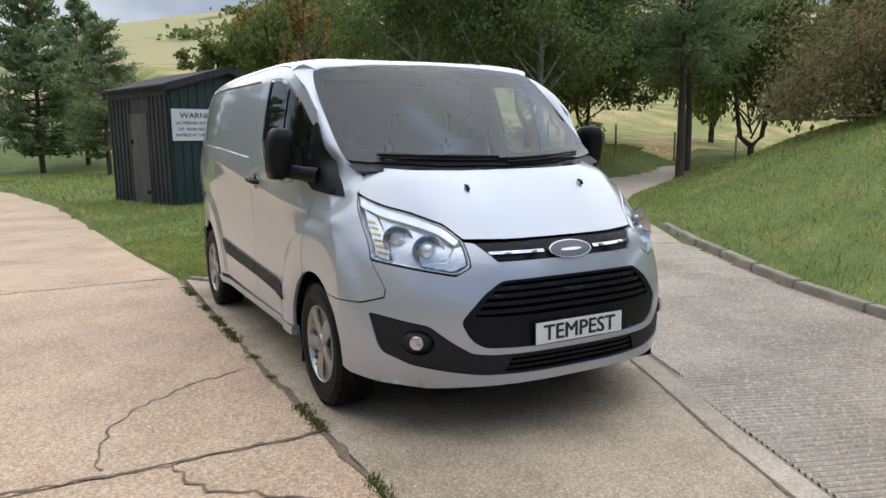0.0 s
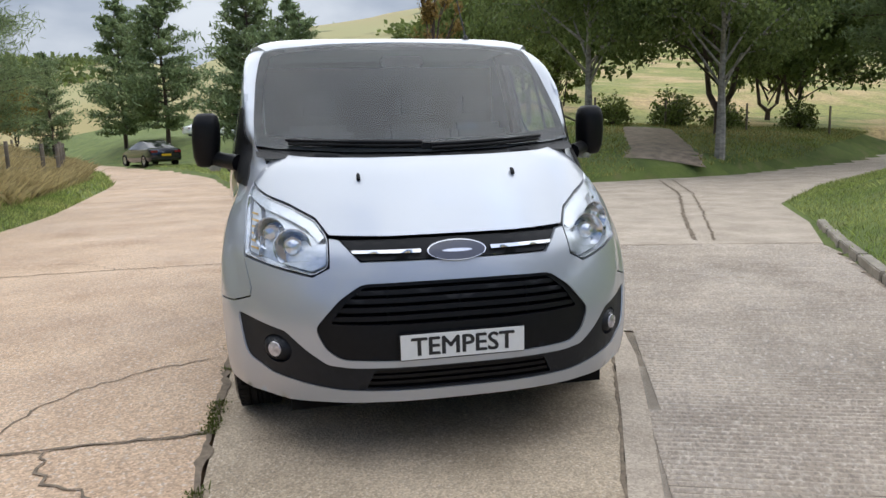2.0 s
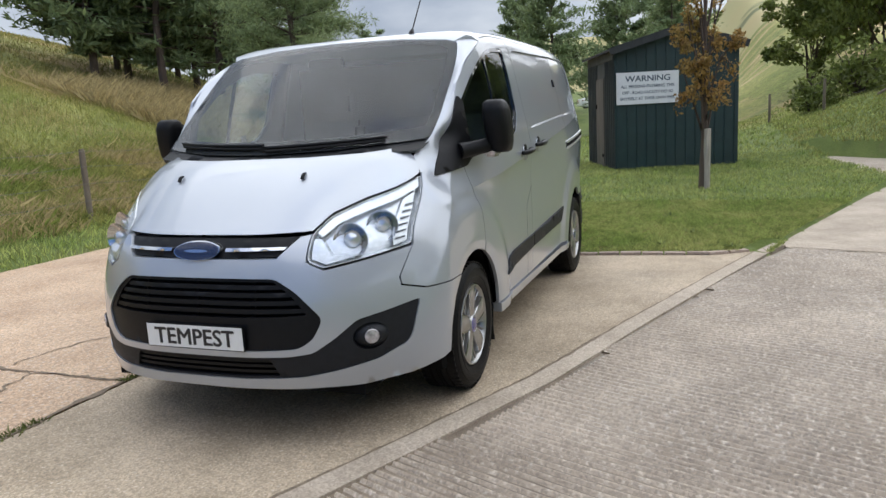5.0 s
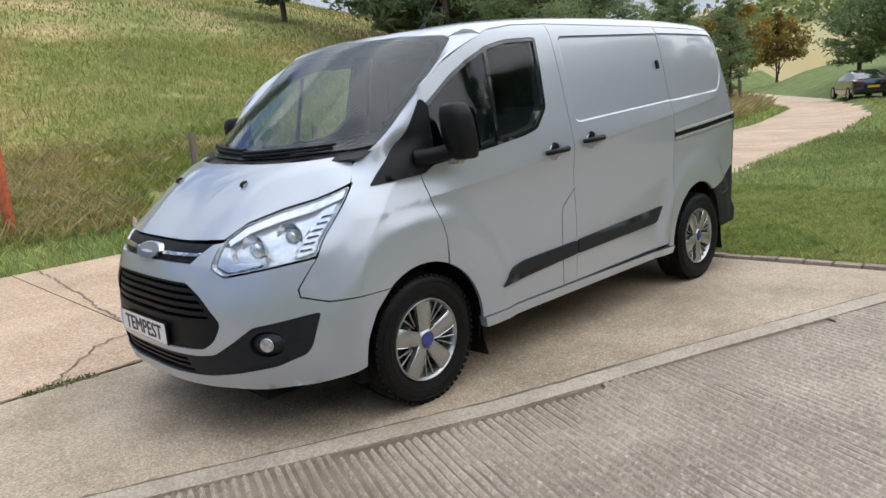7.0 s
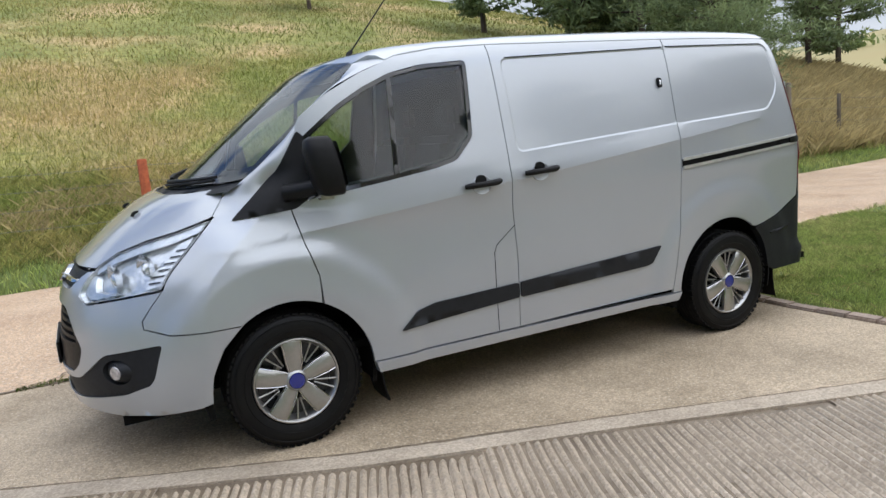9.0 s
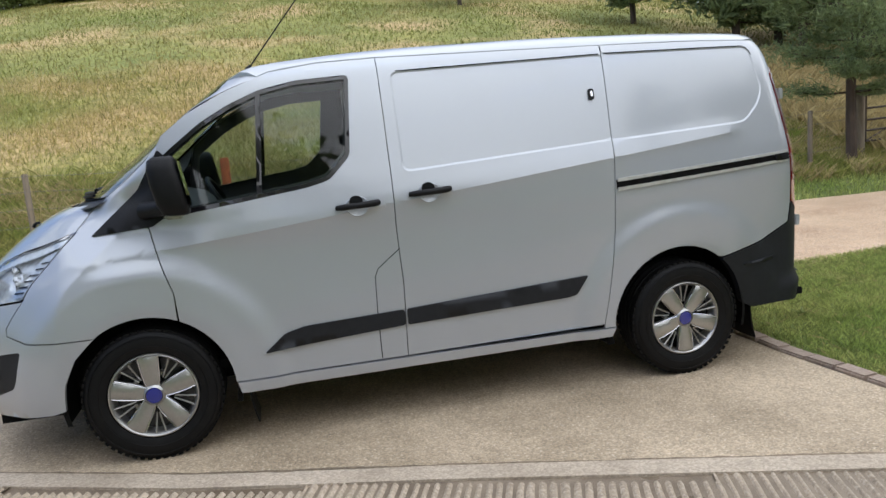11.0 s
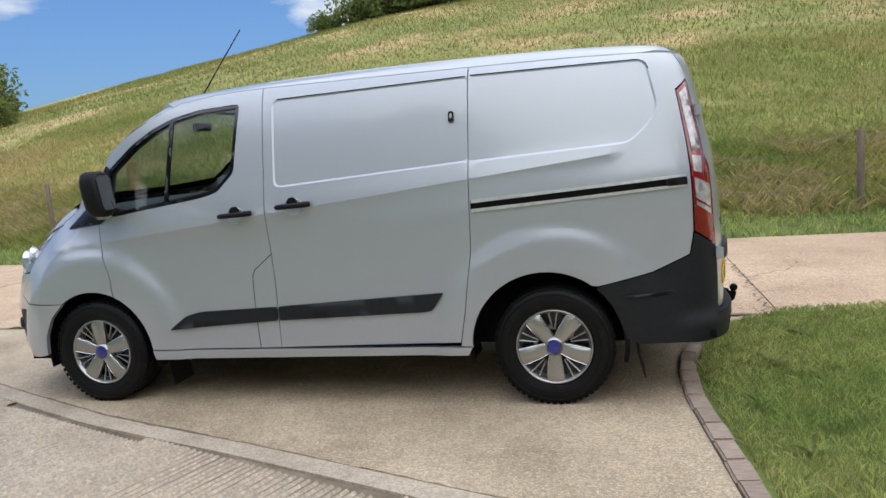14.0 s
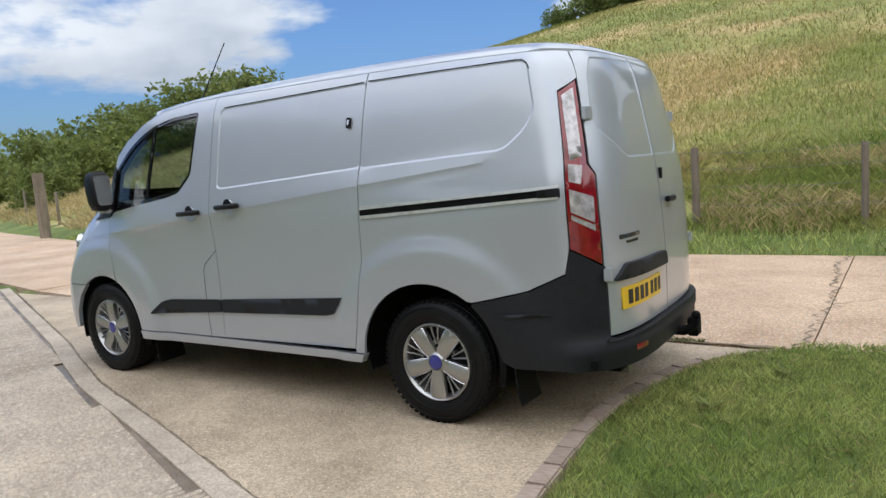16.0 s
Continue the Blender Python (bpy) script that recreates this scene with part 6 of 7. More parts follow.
def leaf_axes(n, size, spread=0.35, droop=0.0):
    d = rng.standard_normal((n, 3))
    d[:, 2] = d[:, 2] * 0.7 - droop
    d = unit(d)
    o = unit(np.cross(d, rng.standard_normal((n, 3))))
    s = size * rng.uniform(1 - spread, 1 + spread, n)[:, None]
    return d * s, o * s * 0.5


def blades(name, x, y, z, height, width, mat, label, category="grass", lean=0.35, single=False):
    """Grass: bent blades of two triangles, one object of stuff."""
    n = len(x)
    base = np.stack([x, y, z], axis=1)
    a = rng.uniform(0, 2 * math.pi, n)
    side = np.stack([np.cos(a), np.sin(a), np.zeros(n)], axis=1)
    b = rng.uniform(0, 2 * math.pi, n)
    k = np.abs(rng.normal(0, lean, n))
    tip_dir = np.stack([np.cos(b) * k, np.sin(b) * k, np.ones(n)], axis=1)
    h = height * rng.uniform(0.45, 1.25, n)
    w = width * rng.uniform(0.6, 1.3, n)
    v = np.empty((n, 4, 3))
    v[:, 0] = base - side * w[:, None] / 2
    v[:, 1] = base + side * w[:, None] / 2
    mid = base + tip_dir * (h * 0.55)[:, None]
    v[:, 2] = mid + side * w[:, None] * 0.3
    tip = base + tip_dir * h[:, None]
    tip[:, 0] += np.cos(b) * k * h * 0.5
    tip[:, 1] += np.sin(b) * k * h * 0.5
    v[:, 3] = tip
    idx = np.arange(n) * 4
    f = np.concatenate([np.stack([idx, idx + 1, idx + 2], 1), np.stack([idx, idx + 2, idx + 3], 1)])
    if single:
        v, f = v[:, [0, 1, 3]], np.arange(n * 3).reshape(n, 3)
    ob = mesh_from_arrays(name, v.reshape(-1, 3), f, mat)
    return tagged(ob, label, category, kind="stuff")


def heights(x, y):
    return np.array([terrain(float(a), float(b)) for a, b in zip(x, y)])


# ---- trees ----
def pine(name, h, spread, seed, label, dense_k=1.0, bare=0.12, fine=1.0):
    """A conifer: tapered trunk, whorls of limbs, needles in sprays along each limb."""
    r = np.random.default_rng(seed)
    t = thing(name, Matrix(), label, "pine tree")
    bm = bmesh.new()
    pts = [(0.06 * h * 0.1 * math.sin(k), 0.05 * math.cos(2 * k), h * k / 8) for k in range(9)]
    pts[0] = (0, 0, -0.25)
    add_tube(bm, pts, [0.0135 * h * (1 - k / 8.4) + 0.012 for k in range(9)], 8)
    part("trunk", bm, BARK, t)
    limbs = bmesh.new()
    cen, al, ac = [], [], []
    z = h * bare
    while z < h * 0.985:
        f = (z - h * bare) / (h * (1 - bare))
        reach = spread * (1 - f) ** 0.62 * (0.55 + 0.45 * min(1, f * 5)) + 0.12
        for k in range(int(r.integers(5, 8))):
            if r.random() < 0.14:
                continue
            a = r.uniform(0, 2 * math.pi)
            L = reach * r.uniform(0.55, 1.18)
            rise = L * (0.10 + 0.55 * f) * r.uniform(0.5, 1.4)
            d = np.array([math.cos(a), math.sin(a), 0])
            p0, p1 = np.array([0, 0, z]), np.array([0, 0, z]) + d * L + np.array([0, 0, rise])
            pm = (p0 + p1) / 2 + np.array([0, 0, -0.06 * L])
            add_tube(limbs, [p0, pm, p1], [0.010 + 0.012 * L, 0.008 + 0.006 * L, 0.004], 4, False)
            n = int((64 + 110 * L) * dense_k)
            u = r.uniform(0.25, 1.05, n) ** 0.8
            c = p0 + np.outer(u, p1 - p0)
            wob = r.standard_normal((n, 3)) * (0.05 + 0.14 * L * u[:, None] * 0.9)
            wob[:, 2] *= 0.5
            c = c + wob
            dirs = unit(d * 0.6 + r.standard_normal((n, 3)) * 0.75 + np.array([0, 0, 0.35]))
            side = unit(np.cross(dirs, r.standard_normal((n, 3))))
            s = r.uniform(0.08, 0.17, n)[:, None] * (0.85 + 0.02 * h) * fine
            cen.append(c)
            al.append(dirs * s)
            ac.append(side * s * 0.17 * fine)
        z += 0.022 * h + 0.16
    part("branching", limbs, BARK, t)
    quad_cloud("crown", np.concatenate(cen), np.concatenate(al), np.concatenate(ac), NEEDLES, t)
    return t


def broadleaf(name, h, spread, seed, label, leaf, bark, clear=0.28, leaves=7000, size=0.13, forks=1, category="tree", droop=0.1, flat=0.75):
    """A broad-leaved tree: forked trunk, limbs, and clumps of leaves with gaps between them."""
    r = np.random.default_rng(seed)
    t = thing(name, Matrix(), label, category)
    bm = bmesh.new()
    top = h * 0.72
    for k in range(forks):
        a = 2 * math.pi * k / max(1, forks) + r.uniform(0, 1)
        lean = 0.0 if forks == 1 else 0.14 * h
        pts = [(0, 0, -0.3), (0.02, 0, h * clear * 0.6), (math.cos(a) * lean * 0.4, math.sin(a) * lean * 0.4, h * clear * 1.1), (math.cos(a) * lean, math.sin(a) * lean, top)]
        add_tube(bm, pts, [0.022 * h, 0.018 * h, 0.013 * h, 0.004 * h], 8)
    part("trunk", bm, bark, t)
    limbs = bmesh.new()
    tips = []
    n_l = 15 + 4 * forks
    for k in range(n_l):
        f = k / n_l
        z0 = h * (clear + (0.80 - clear) * f * r.uniform(0.7, 1.0))
        a = k * 2.4 + r.uniform(-0.4, 0.4)
        shape = math.sin(math.pi * min(1, 0.22 + 0.80 * f)) ** 0.6
        L = spread * shape * r.uniform(0.6, 1.1)
        p0 = np.array([0, 0, z0])
        p2 = p0 + np.array([math.cos(a) * L, math.sin(a) * L, (h - z0) * r.uniform(0.25, 0.95) * (0.45 + 0.55 * f)])
        p1 = (p0 + p2) / 2 + np.array([0, 0, 0.07 * h])
        add_tube(limbs, [p0, p1, p2], [0.006 * h, 0.004 * h, 0.0015 * h], 5, False)
        tips += [p2, p1 * 0.35 + p2 * 0.65, p1]
        for q in range(2):
            b = a + r.uniform(-1.0, 1.0)
            p3 = p1 + np.array([math.cos(b) * L * 0.5, math.sin(b) * L * 0.5, r.uniform(-0.08, 0.16) * h])
            add_tube(limbs, [p1, p3], [0.004 * h, 0.0015 * h], 4, False)
            tips.append(p3)
    part("branching", limbs, bark, t)
    tips = np.array(tips)
    tips[:, 2] = np.minimum(tips[:, 2], h)
    w = r.dirichlet(np.full(len(tips), 2.0))
    pick = r.choice(len(tips), leaves, p=w)
    rad = spread * 0.24 * r.uniform(0.6, 1.4, len(tips))
    c = tips[pick] + unit(r.standard_normal((leaves, 3))) * (rad[pick] * r.uniform(0, 1, leaves) ** 0.5)[:, None] * np.array([1, 1, flat])
    c[:, 2] = np.maximum(c[:, 2], h * clear * 0.6)
    d = r.standard_normal((leaves, 3))
    d[:, 2] -= droop * 4
    d = unit(d)
    o = unit(np.cross(d, r.standard_normal((leaves, 3))))
    s = size * r.uniform(0.6, 1.35, leaves)[:, None]
    quad_cloud("crown", c, d * s, o * s * 0.55, leaf, t)
    return t


def bush(name, h, spread, seed, label, leaf, leaves=4500, size=0.10, category="bush"):
    """Many stems from the ground with leafy clumps."""
    r = np.random.default_rng(seed)
    t = thing(name, Matrix(), label, category)
    bm = bmesh.new()
    tips = []
    for k in range(16):
        a = k * 2.4
        f = math.sqrt((k + 0.5) / 16)
        L = spread * f * r.uniform(0.8, 1.1)
        top = h * math.sqrt(max(0.08, 1 - 0.8 * f * f)) * r.uniform(0.75, 1.05)
        p = [(0, 0, -0.2), (math.cos(a) * L * 0.45, math.sin(a) * L * 0.45, top * 0.5), (math.cos(a) * L, math.sin(a) * L, top)]
        add_tube(bm, p, [0.03, 0.02, 0.006], 5, False)
        tips += [np.array(p[2]), np.array(p[1]), (np.array(p[1]) + np.array(p[2])) / 2, np.array([p[2][0], p[2][1], top * 0.45]), np.array([p[2][0] * 1.05, p[2][1] * 1.05, top * 0.15])]
    part("stem", bm, BARK, t)
    tips = np.array(tips)
    pick = r.choice(len(tips), leaves, p=r.dirichlet(np.full(len(tips), 3.0)))
    c = tips[pick] + unit(r.standard_normal((leaves, 3))) * (spread * 0.27 * r.uniform(0, 1, leaves) ** 0.5)[:, None]
    c[:, 2] = np.maximum(c[:, 2], 0.05)
    d = unit(r.standard_normal((leaves, 3)))
    o = unit(np.cross(d, r.standard_normal((leaves, 3))))
    s = size * r.uniform(0.6, 1.35, leaves)[:, None]
    quad_cloud("foliage", c, d * s, o * s * 0.55, leaf, t)
    return t


def stand(t, x, y, turn=0.0, k=1.0, sink=0.0):
    t.matrix_world = Matrix.Translation((x, y, terrain(x, y) - sink)) @ pose(0, 0, 0, 0, 0, turn) @ Matrix.Diagonal((k, k, k, 1))
    return t


def repeat(t, places, group):
    """The first stands at the first place, copies of it at the others."""
    tagged(t, group=group)
    stand(t, *places[0])
    for x, y, turn, k in places[1:]:
        c = copy_thing(t, Matrix())
        c.matrix_basis = Matrix.Translation((x, y, terrain(x, y))) @ pose(0, 0, 0, 0, 0, turn) @ Matrix.Diagonal((k, k, k, 1))


PINE_A = pine("pine_tree", 7.4, 1.9, 21, "young dark green pine with an open crown on grass", 0.5, 0.12, 1.15)
repeat(PINE_A, [(-31, 0.1, 0, 0.97), (-25.5, -9.6, 80, 0.60), (-33, -15.5, 150, 0.72), (-17.6, -14.8, 210, 1.3), (-16.3, -16.2, 30, 1.35), (-25.5, -16.5, 300, 1.2), (-29.5, -18.0, 50, 1.2), (-40, -20, 120, 0.9)], "young pines")
PINE_D = pine("pine_tree", 6.6, 1.65, 25, "young green pine with soft open branches behind the gate", 3.2, 0.2, 0.66)
repeat(PINE_D, [(-9.6, -6.75, 40, 1.0)], "young pines")
PINE_B = pine("pine_tree", 10.0, 2.9, 33, "tall dark bushy pine standing on rough grass", 0.42, 0.10, 1.45)
repeat(PINE_B, [(-36.5, -2.6, 0, 0.98), (-46.5, -8.6, 70, 1.05), (-50, -12.0, 200, 1.0), (-40.5, -0.4, 130, 0.9), (-19.6, -17.4, 10, 1.0), (-17.2, -18.6, 250, 1.05), (-19.4, -21.2, 90, 0.9), (-15.3, -18.3, 75, 1.0), (-24, -22, 190, 0.95), (-15, -25, 320, 0.9), (-9.5, -33, 40, 0.8), (-31, -25, 200, 1.0)], "tall pines")
PINE_C = pine("pine_tree", 11.5, 3.0, 45, "tall pine with a bare dark lower trunk on the bank", 1.0, 0.34)
repeat(PINE_C, [(-13.6, 17.3, 0, 0.95), (-16.2, 20.4, 140, 0.9)], "bare-stemmed pines")
OAK = broadleaf("broadleaf_tree", 7.6, 4.6, 51, "dense dark green forked tree on grass", LEAF_DARK, BARK, 0.17, 14000, 0.155, 2)
repeat(OAK, [(-20.5, 15.6, 0, 1.1), (-26.5, 23.5, 60, 0.9), (4.0, 17.0, 130, 1.1), (9.5, 15.5, 20, 1.0), (15.0, 13.5, 250, 1.1)], "dark trees round the drive")
BIRCH = broadleaf("birch_tree", 7.4, 3.3, 57, "leafy birch with a mottled pale trunk on the bank", LEAF_DARK, BIRCH_BARK, 0.26, 34000, 0.066, 1, droop=0.35)
repeat(BIRCH, [(-15.4, 8.1, 0, 1.0), (-13.7, 11.4, 100, 0.95)], "birches on the bank")
WILLOW = broadleaf("willow_tree", 9.5, 4.2, 61, "large drooping grey-green willow", LEAF_GREEN, BARK, 0.10, 13000, 0.18, 2, droop=0.7, flat=1.3)
repeat(WILLOW, [(-21, 30, 0, 1.0), (-33, 9.0, 60, 0.72), (-41, 14.5, 160, 0.85), (-29, 36, 90, 1.05), (-14, 33, 200, 1.1), (-33.5, 27, 30, 0.9)], "willows in the far field")
GOLD = broadleaf("autumn_tree", 8.2, 3.6, 67, "yellowing autumn tree behind the shed", LEAF_YELLOW, BARK, 0.10, 9000, 0.18, 2)
repeat(GOLD, [(-40, 12.0, 0, 1.0), (-74, -32, 120, 1.1), (-83, -30, 20, 0.9)], "yellowing trees")
SMALL = broadleaf("small_tree", 5.4, 2.3, 71, "small light green tree beyond the lawn", LEAF_GREEN, BARK, 0.10, 7000, 0.13, 2)
repeat(SMALL, [(-37, 6.6, 0, 1.0), (-33, 10.8, 90, 0.85), (-36, 15.0, 45, 0.8), (-70, -38, 200, 1.4), (-90, -48, 100, 1.7)], "small green trees")
SHRUB = bush("bush", 3.1, 2.7, 77, "large reddish-green bush on the grass bank", LEAF_RED, 26000, 0.05)
repeat(SHRUB, [(-4.0, 12.5, 0, 0.8), (-2.0, 13.8, 200, 0.9)], "bushes on the bank")
HEDGE = bush("hedge_bush", 3.4, 2.6, 83, "dense dark green hedgerow bush", LEAF_GREEN, 4200, 0.15, "hedge bush")
HEDGE_PLACES = [(31.5, -17.2, 0, 0.85), (34, -20.0, 60, 1.0), (36, -23.5, 10, 1.1), (35, -26.5, 100, 1.2), (34.5, -29.5, 200, 1.25), (36, -33, 30, 1.1), (41, -20.5, 70, 1.1), (46, -24, 10, 1.2), (30, -14.2, 80, 0.6), (29.0, -27.0, 120, 0.45),
                (44, -30, 300, 1.2), (52, -22, 0, 1.2), (60, -27, 90, 1.3)]
repeat(HEDGE, HEDGE_PLACES, "hedgerow")
SCRUB = bush("scrub_bush", 2.6, 2.5, 91, "dark brown-green scrub on the hill crest", LEAF_DARK, 3500, 0.15, "scrub bush")
repeat(SCRUB, [(18.5, -47.5, 0, 0.55), (15.5, -47.5, 60, 1.0), (13, -48.5, 120, 1.15), (10.5, -48, 200, 1.2), (7.8, -48.2, 20, 1.1), (5, -48, 90, 1.1), (2, -48.5, 150, 1.2), (-1.2, -48, 260, 1.1), (-4.5, -48.5, 10, 1.15), (-8, -48.5, 80, 1.1), (-12, -48, 30, 1.1)], "crest scrub")
FIELD_BUSH = bush("field_bush", 1.3, 1.0, 97, "low grey-green bush beside the field fence", LEAF_GREEN, 1600, 0.08)
repeat(FIELD_BUSH, [(-24.8, 13.2, 0, 1.0), (-25, 16.2, 60, 1.2), (-24.6, 18.6, 100, 0.9), (-25.5, 23, 10, 1.0), (-27.0, 5.6, 200, 1.1), (-28.5, 7.4, 30, 1.6)], "bushes by the field fence")


# shrubs spread over the far hillside
def far_scrub():
    r = np.random.default_rng(5)
    cen, al, ac = [], [], []
    n = 0
    while n < 420:
        a = radians(r.uniform(120, 222))
        d = r.uniform(170, 420)
        x, y = math.cos(a) * d, math.sin(a) * d
        if noise.noise((x * 0.012, y * 0.02, 2)) < 0.08:
            continue
        n += 1
        s = r.uniform(1.2, 4.0)
        m = 50
        c = np.array([x, y, terrain(x, y) + s * 0.3]) + r.standard_normal((m, 3)) * np.array([s, s, s * 0.3]) * 0.75
        dd = unit(r.standard_normal((m, 3)))
        cen.append(c)
        al.append(dd * s * 0.26)
        ac.append(unit(np.cross(dd, r.standard_normal((m, 3)))) * s * 0.19)
    ob = quad_cloud("hillside_scrub", np.concatenate(cen), np.concatenate(al), np.concatenate(ac), LEAF_DARK)
    tagged(ob, "dark gorse and scrub scattered over the far hillside", "scrub", kind="stuff")


far_scrub()


# ---- shed with its warning sign ----
def build_shed():
    ang = math.degrees(math.atan2(0.938, -0.347))
    m = Matrix.Translation((-11.2, 0.08, 0.12)) @ pose(0, 0, 0, 0, 0, ang)
    # local x runs along the sign wall, local y back along the side wall
    shed = thing("shed", m, "dark green clad shed with gabled felt roof on the lawn", "shed")
    W, D, H, R = 2.65, 2.75, 2.56, 2.93
    bm = bmesh.new()
    vs = [bm.verts.new(p) for p in ((0, 0, -0.2), (W, 0, -0.2), (W, 0, H), (W / 2, 0, R), (0, 0, H))]
    vb = [bm.verts.new((v.co.x, 0.05, v.co.z)) for v in vs]
    bm.faces.new(vs)
    bm.faces.new(vb[::-1])
    for k in range(5):
        bm.faces.new((vs[k], vs[(k + 1) % 5], vb[(k + 1) % 5], vb[k]))
    gable = part("gable_wall", bm, SHED_GREEN, shed, "dark green gable wall")
    for k in range(13):
        x = 0.05 + (W - 0.14) * k / 12
        top = H + (R - H) * (1 - abs(x - W / 2) / (W / 2)) - 0.02
        box_part("cladding_rib", (x, x + 0.04, -0.016, 0.001, -0.15, top), SHED_GREEN, gable, "", 0.004)
    bm = bmesh.new()
    add_box(bm, 0.0, 0.05, 0.05, D, -0.2, H)
    side = part("side_wall", bm, SHED_SIDE, shed, "weathered dark side wall")
    for k in range(15):
        y = 0.06 + (D - 0.12) * k / 14
        if 0.86 < y < 1.72:
            continue
        box_part("cladding_rib", (-0.03, 0.001, y, y + 0.055, -0.15, H - 0.02), SHED_SIDE, side, "", 0.006)
    box_part("wall_beam", (-0.034, 0.0, 0.02, D, H - 0.20, H - 0.02), SHED_SIDE, side, "", 0.006)
    door = box_part("door", (-0.045, -0.005, 0.92, 1.70, -0.1, 2.02), SHED_DOOR, shed, "plain grey-brown door")
    box_part("door_latch", (-0.07, -0.045, 1.60, 1.66, 1.35, 1.45), DARK, door, "", 0.004)
    box_part("door_hinge", (-0.056, -0.045, 0.94, 1.10, 0.25, 0.32), DARK, door, "", 0.002)
    box_part("side_wall", (W - 0.05, W, 0.05, D, -0.2, H), SHED_GREEN, shed, "", 0)
    box_part("back_wall", (0.05, W - 0.05, D - 0.05, D, -0.2, H), SHED_GREEN, shed, "", 0)
    for sg in (-1, 1):
        bm = bmesh.new()
        x_e, x_r = (-0.14, W / 2) if sg < 0 else (W + 0.14, W / 2)
        slope = (R - H) / (W / 2)
        z_e = H - 0.14 * slope
        vs = [bm.verts.new(p) for p in ((x_e, -0.16, z_e), (x_r, -0.16, R), (x_r, D + 0.12, R), (x_e, D + 0.12, z_e))]
        vt = [bm.verts.new((v.co.x, v.co.y, v.co.z + 0.05)) for v in vs]
        bm.faces.new(vs)
        bm.faces.new(vt)
        for k in range(4):
            bm.faces.new((vs[k], vs[(k + 1) % 4], vt[(k + 1) % 4], vt[k]))
        part("roof_slope", bm, SHED_ROOF, shed, "dark felt roof")
        bm = bmesh.new()
        add_box(bm, 0, math.hypot(W / 2 + 0.14, R - z_e), -0.185, -0.16, -0.09, 0.06)
        bm.transform(Matrix.Translation((x_e, 0, z_e)) @ Matrix.Rotation(-math.atan2(R - z_e, x_r - x_e), 4, "Y"))
        part("barge_board", bm, SHED_ROOF, shed)
    box_part("step", (-0.55, -0.1, 0.9, 1.7, -0.12, -0.02), KERB, shed, "", 0.01)
    sign = thing("warning_sign", m @ Matrix.Translation((0.0, -0.03, 0.0)), "white warning board with dark capitals on the shed", "sign")
    board = box_part("board", (0.03, 1.36, -0.012, 0.008, 1.40, 2.07), SIGN_WHITE, sign, "", 0.004)
    for txt, z, w, size in (("WARNING", 1.935, 0.95, 0.17), ("ALL PERSONS ENTERING THIS", 1.775, 1.14, 0.09), ("OFF - ROAD FACILITY DO SO", 1.645, 1.08, 0.09), ("ENTIRELY AT THEIR OWN RISK", 1.52, 1.16, 0.09)):
        text_mesh("lettering", txt, size, SIGN_INK, board, pose(0.695, -0.0135, z, 90, 0, 0), 0.0008, w)


build_shed()


# ---- young tree with its stake ----
sapling = broadleaf("sapling", 4.3, 0.5, 103, "slender young tree with rusty autumn leaves tied to a stake", LEAF_RUST, BARK, 0.14, 5200, 0.033, 1, "young tree", 0.2, 1.2)
stand(sapling, -7.85, 1.95)
stake = tube_part("stake", [(-7.80, 1.99, terrain(-7.8, 2.0) - 0.1), (-7.79, 2.0, terrain(-7.8, 2.0) + 0.98)], 0.055, STAKE, None)
tagged(stake, "short pale round stake beside the young tree", "stake")


# ---- fences ----
def post(x, y, h, r, mat, name="post", lean=0.0):
    z = terrain(x, y)
    bm = bmesh.new()
    add_tube(bm, [(x, y, z - 0.2), (x + lean * 0.5, y, z + h * 0.5), (x + lean, y, z + h - 0.02), (x + lean, y, z + h)], [r, r * 0.97, r * 0.94, r * 0.8], 9)
    return bm


FENCE = [(-10.1, -7.15, 1.35, 0.11, 0), (-8.7, -6.75, 1.05, 0.045, 0), (-6.95, -6.4, 1.1, 0.055, 0), (-5.2, -6.35, 1.1, 0.05, 0), (-3.1, -6.45, 1.05, 0.045, 0), (-1.02, -6.5, 1.1, 0.055, 0), (1.46, -6.6, 1.1, 0.07, 1),
         (4.2, -6.75, 1.05, 0.045, 0), (7.0, -7.2, 1.35, 0.10, 2), (9.2, -7.5, 1.05, 0.045, 0), (11.5, -7.8, 1.1, 0.05, 0), (14.2, -8.1, 1.05, 0.045, 0), (17, -8.6, 1.05, 0.045, 0), (20.2, -9.2, 1.1, 0.05, 0), (24, -10.6, 1.1, 0.05, 0), (28, -12.2, 1.1, 0.05, 0)]


def wire_fence(places, label, strands=(0.30, 0.55, 0.80, 1.02), thick=0.0026):
    f = thing("wire_fence", Matrix(), label, "fence")
    for x, y, h, r, kind in places:
        part("post", post(x, y, h, r, None), (POST_WOOD, RUST_POST, LICHEN_POST)[kind], f, ("", "rusty red metal post", "thick lichen-stained strainer post")[kind])
    for s in strands:
        pts = []
        for (x, y, h, r, k), (x2, y2, h2, r2, k2) in zip(places, places[1:]):
            z, z2 = terrain(x, y) + s, terrain(x2, y2) + s
            for j in range(3):
                t = j / 3
                sag = -0.03 * math.sin(math.pi * t)
                pts.append((x + (x2 - x) * t, y + (y2 - y) * t + 0.04, z + (z2 - z) * t + sag))
        pts.append((places[-1][0], places[-1][1] + 0.04, terrain(places[-1][0], places[-1][1]) + s))
        tube_part("wire", pts, thick, WIRE, f, "", 4)
    return f


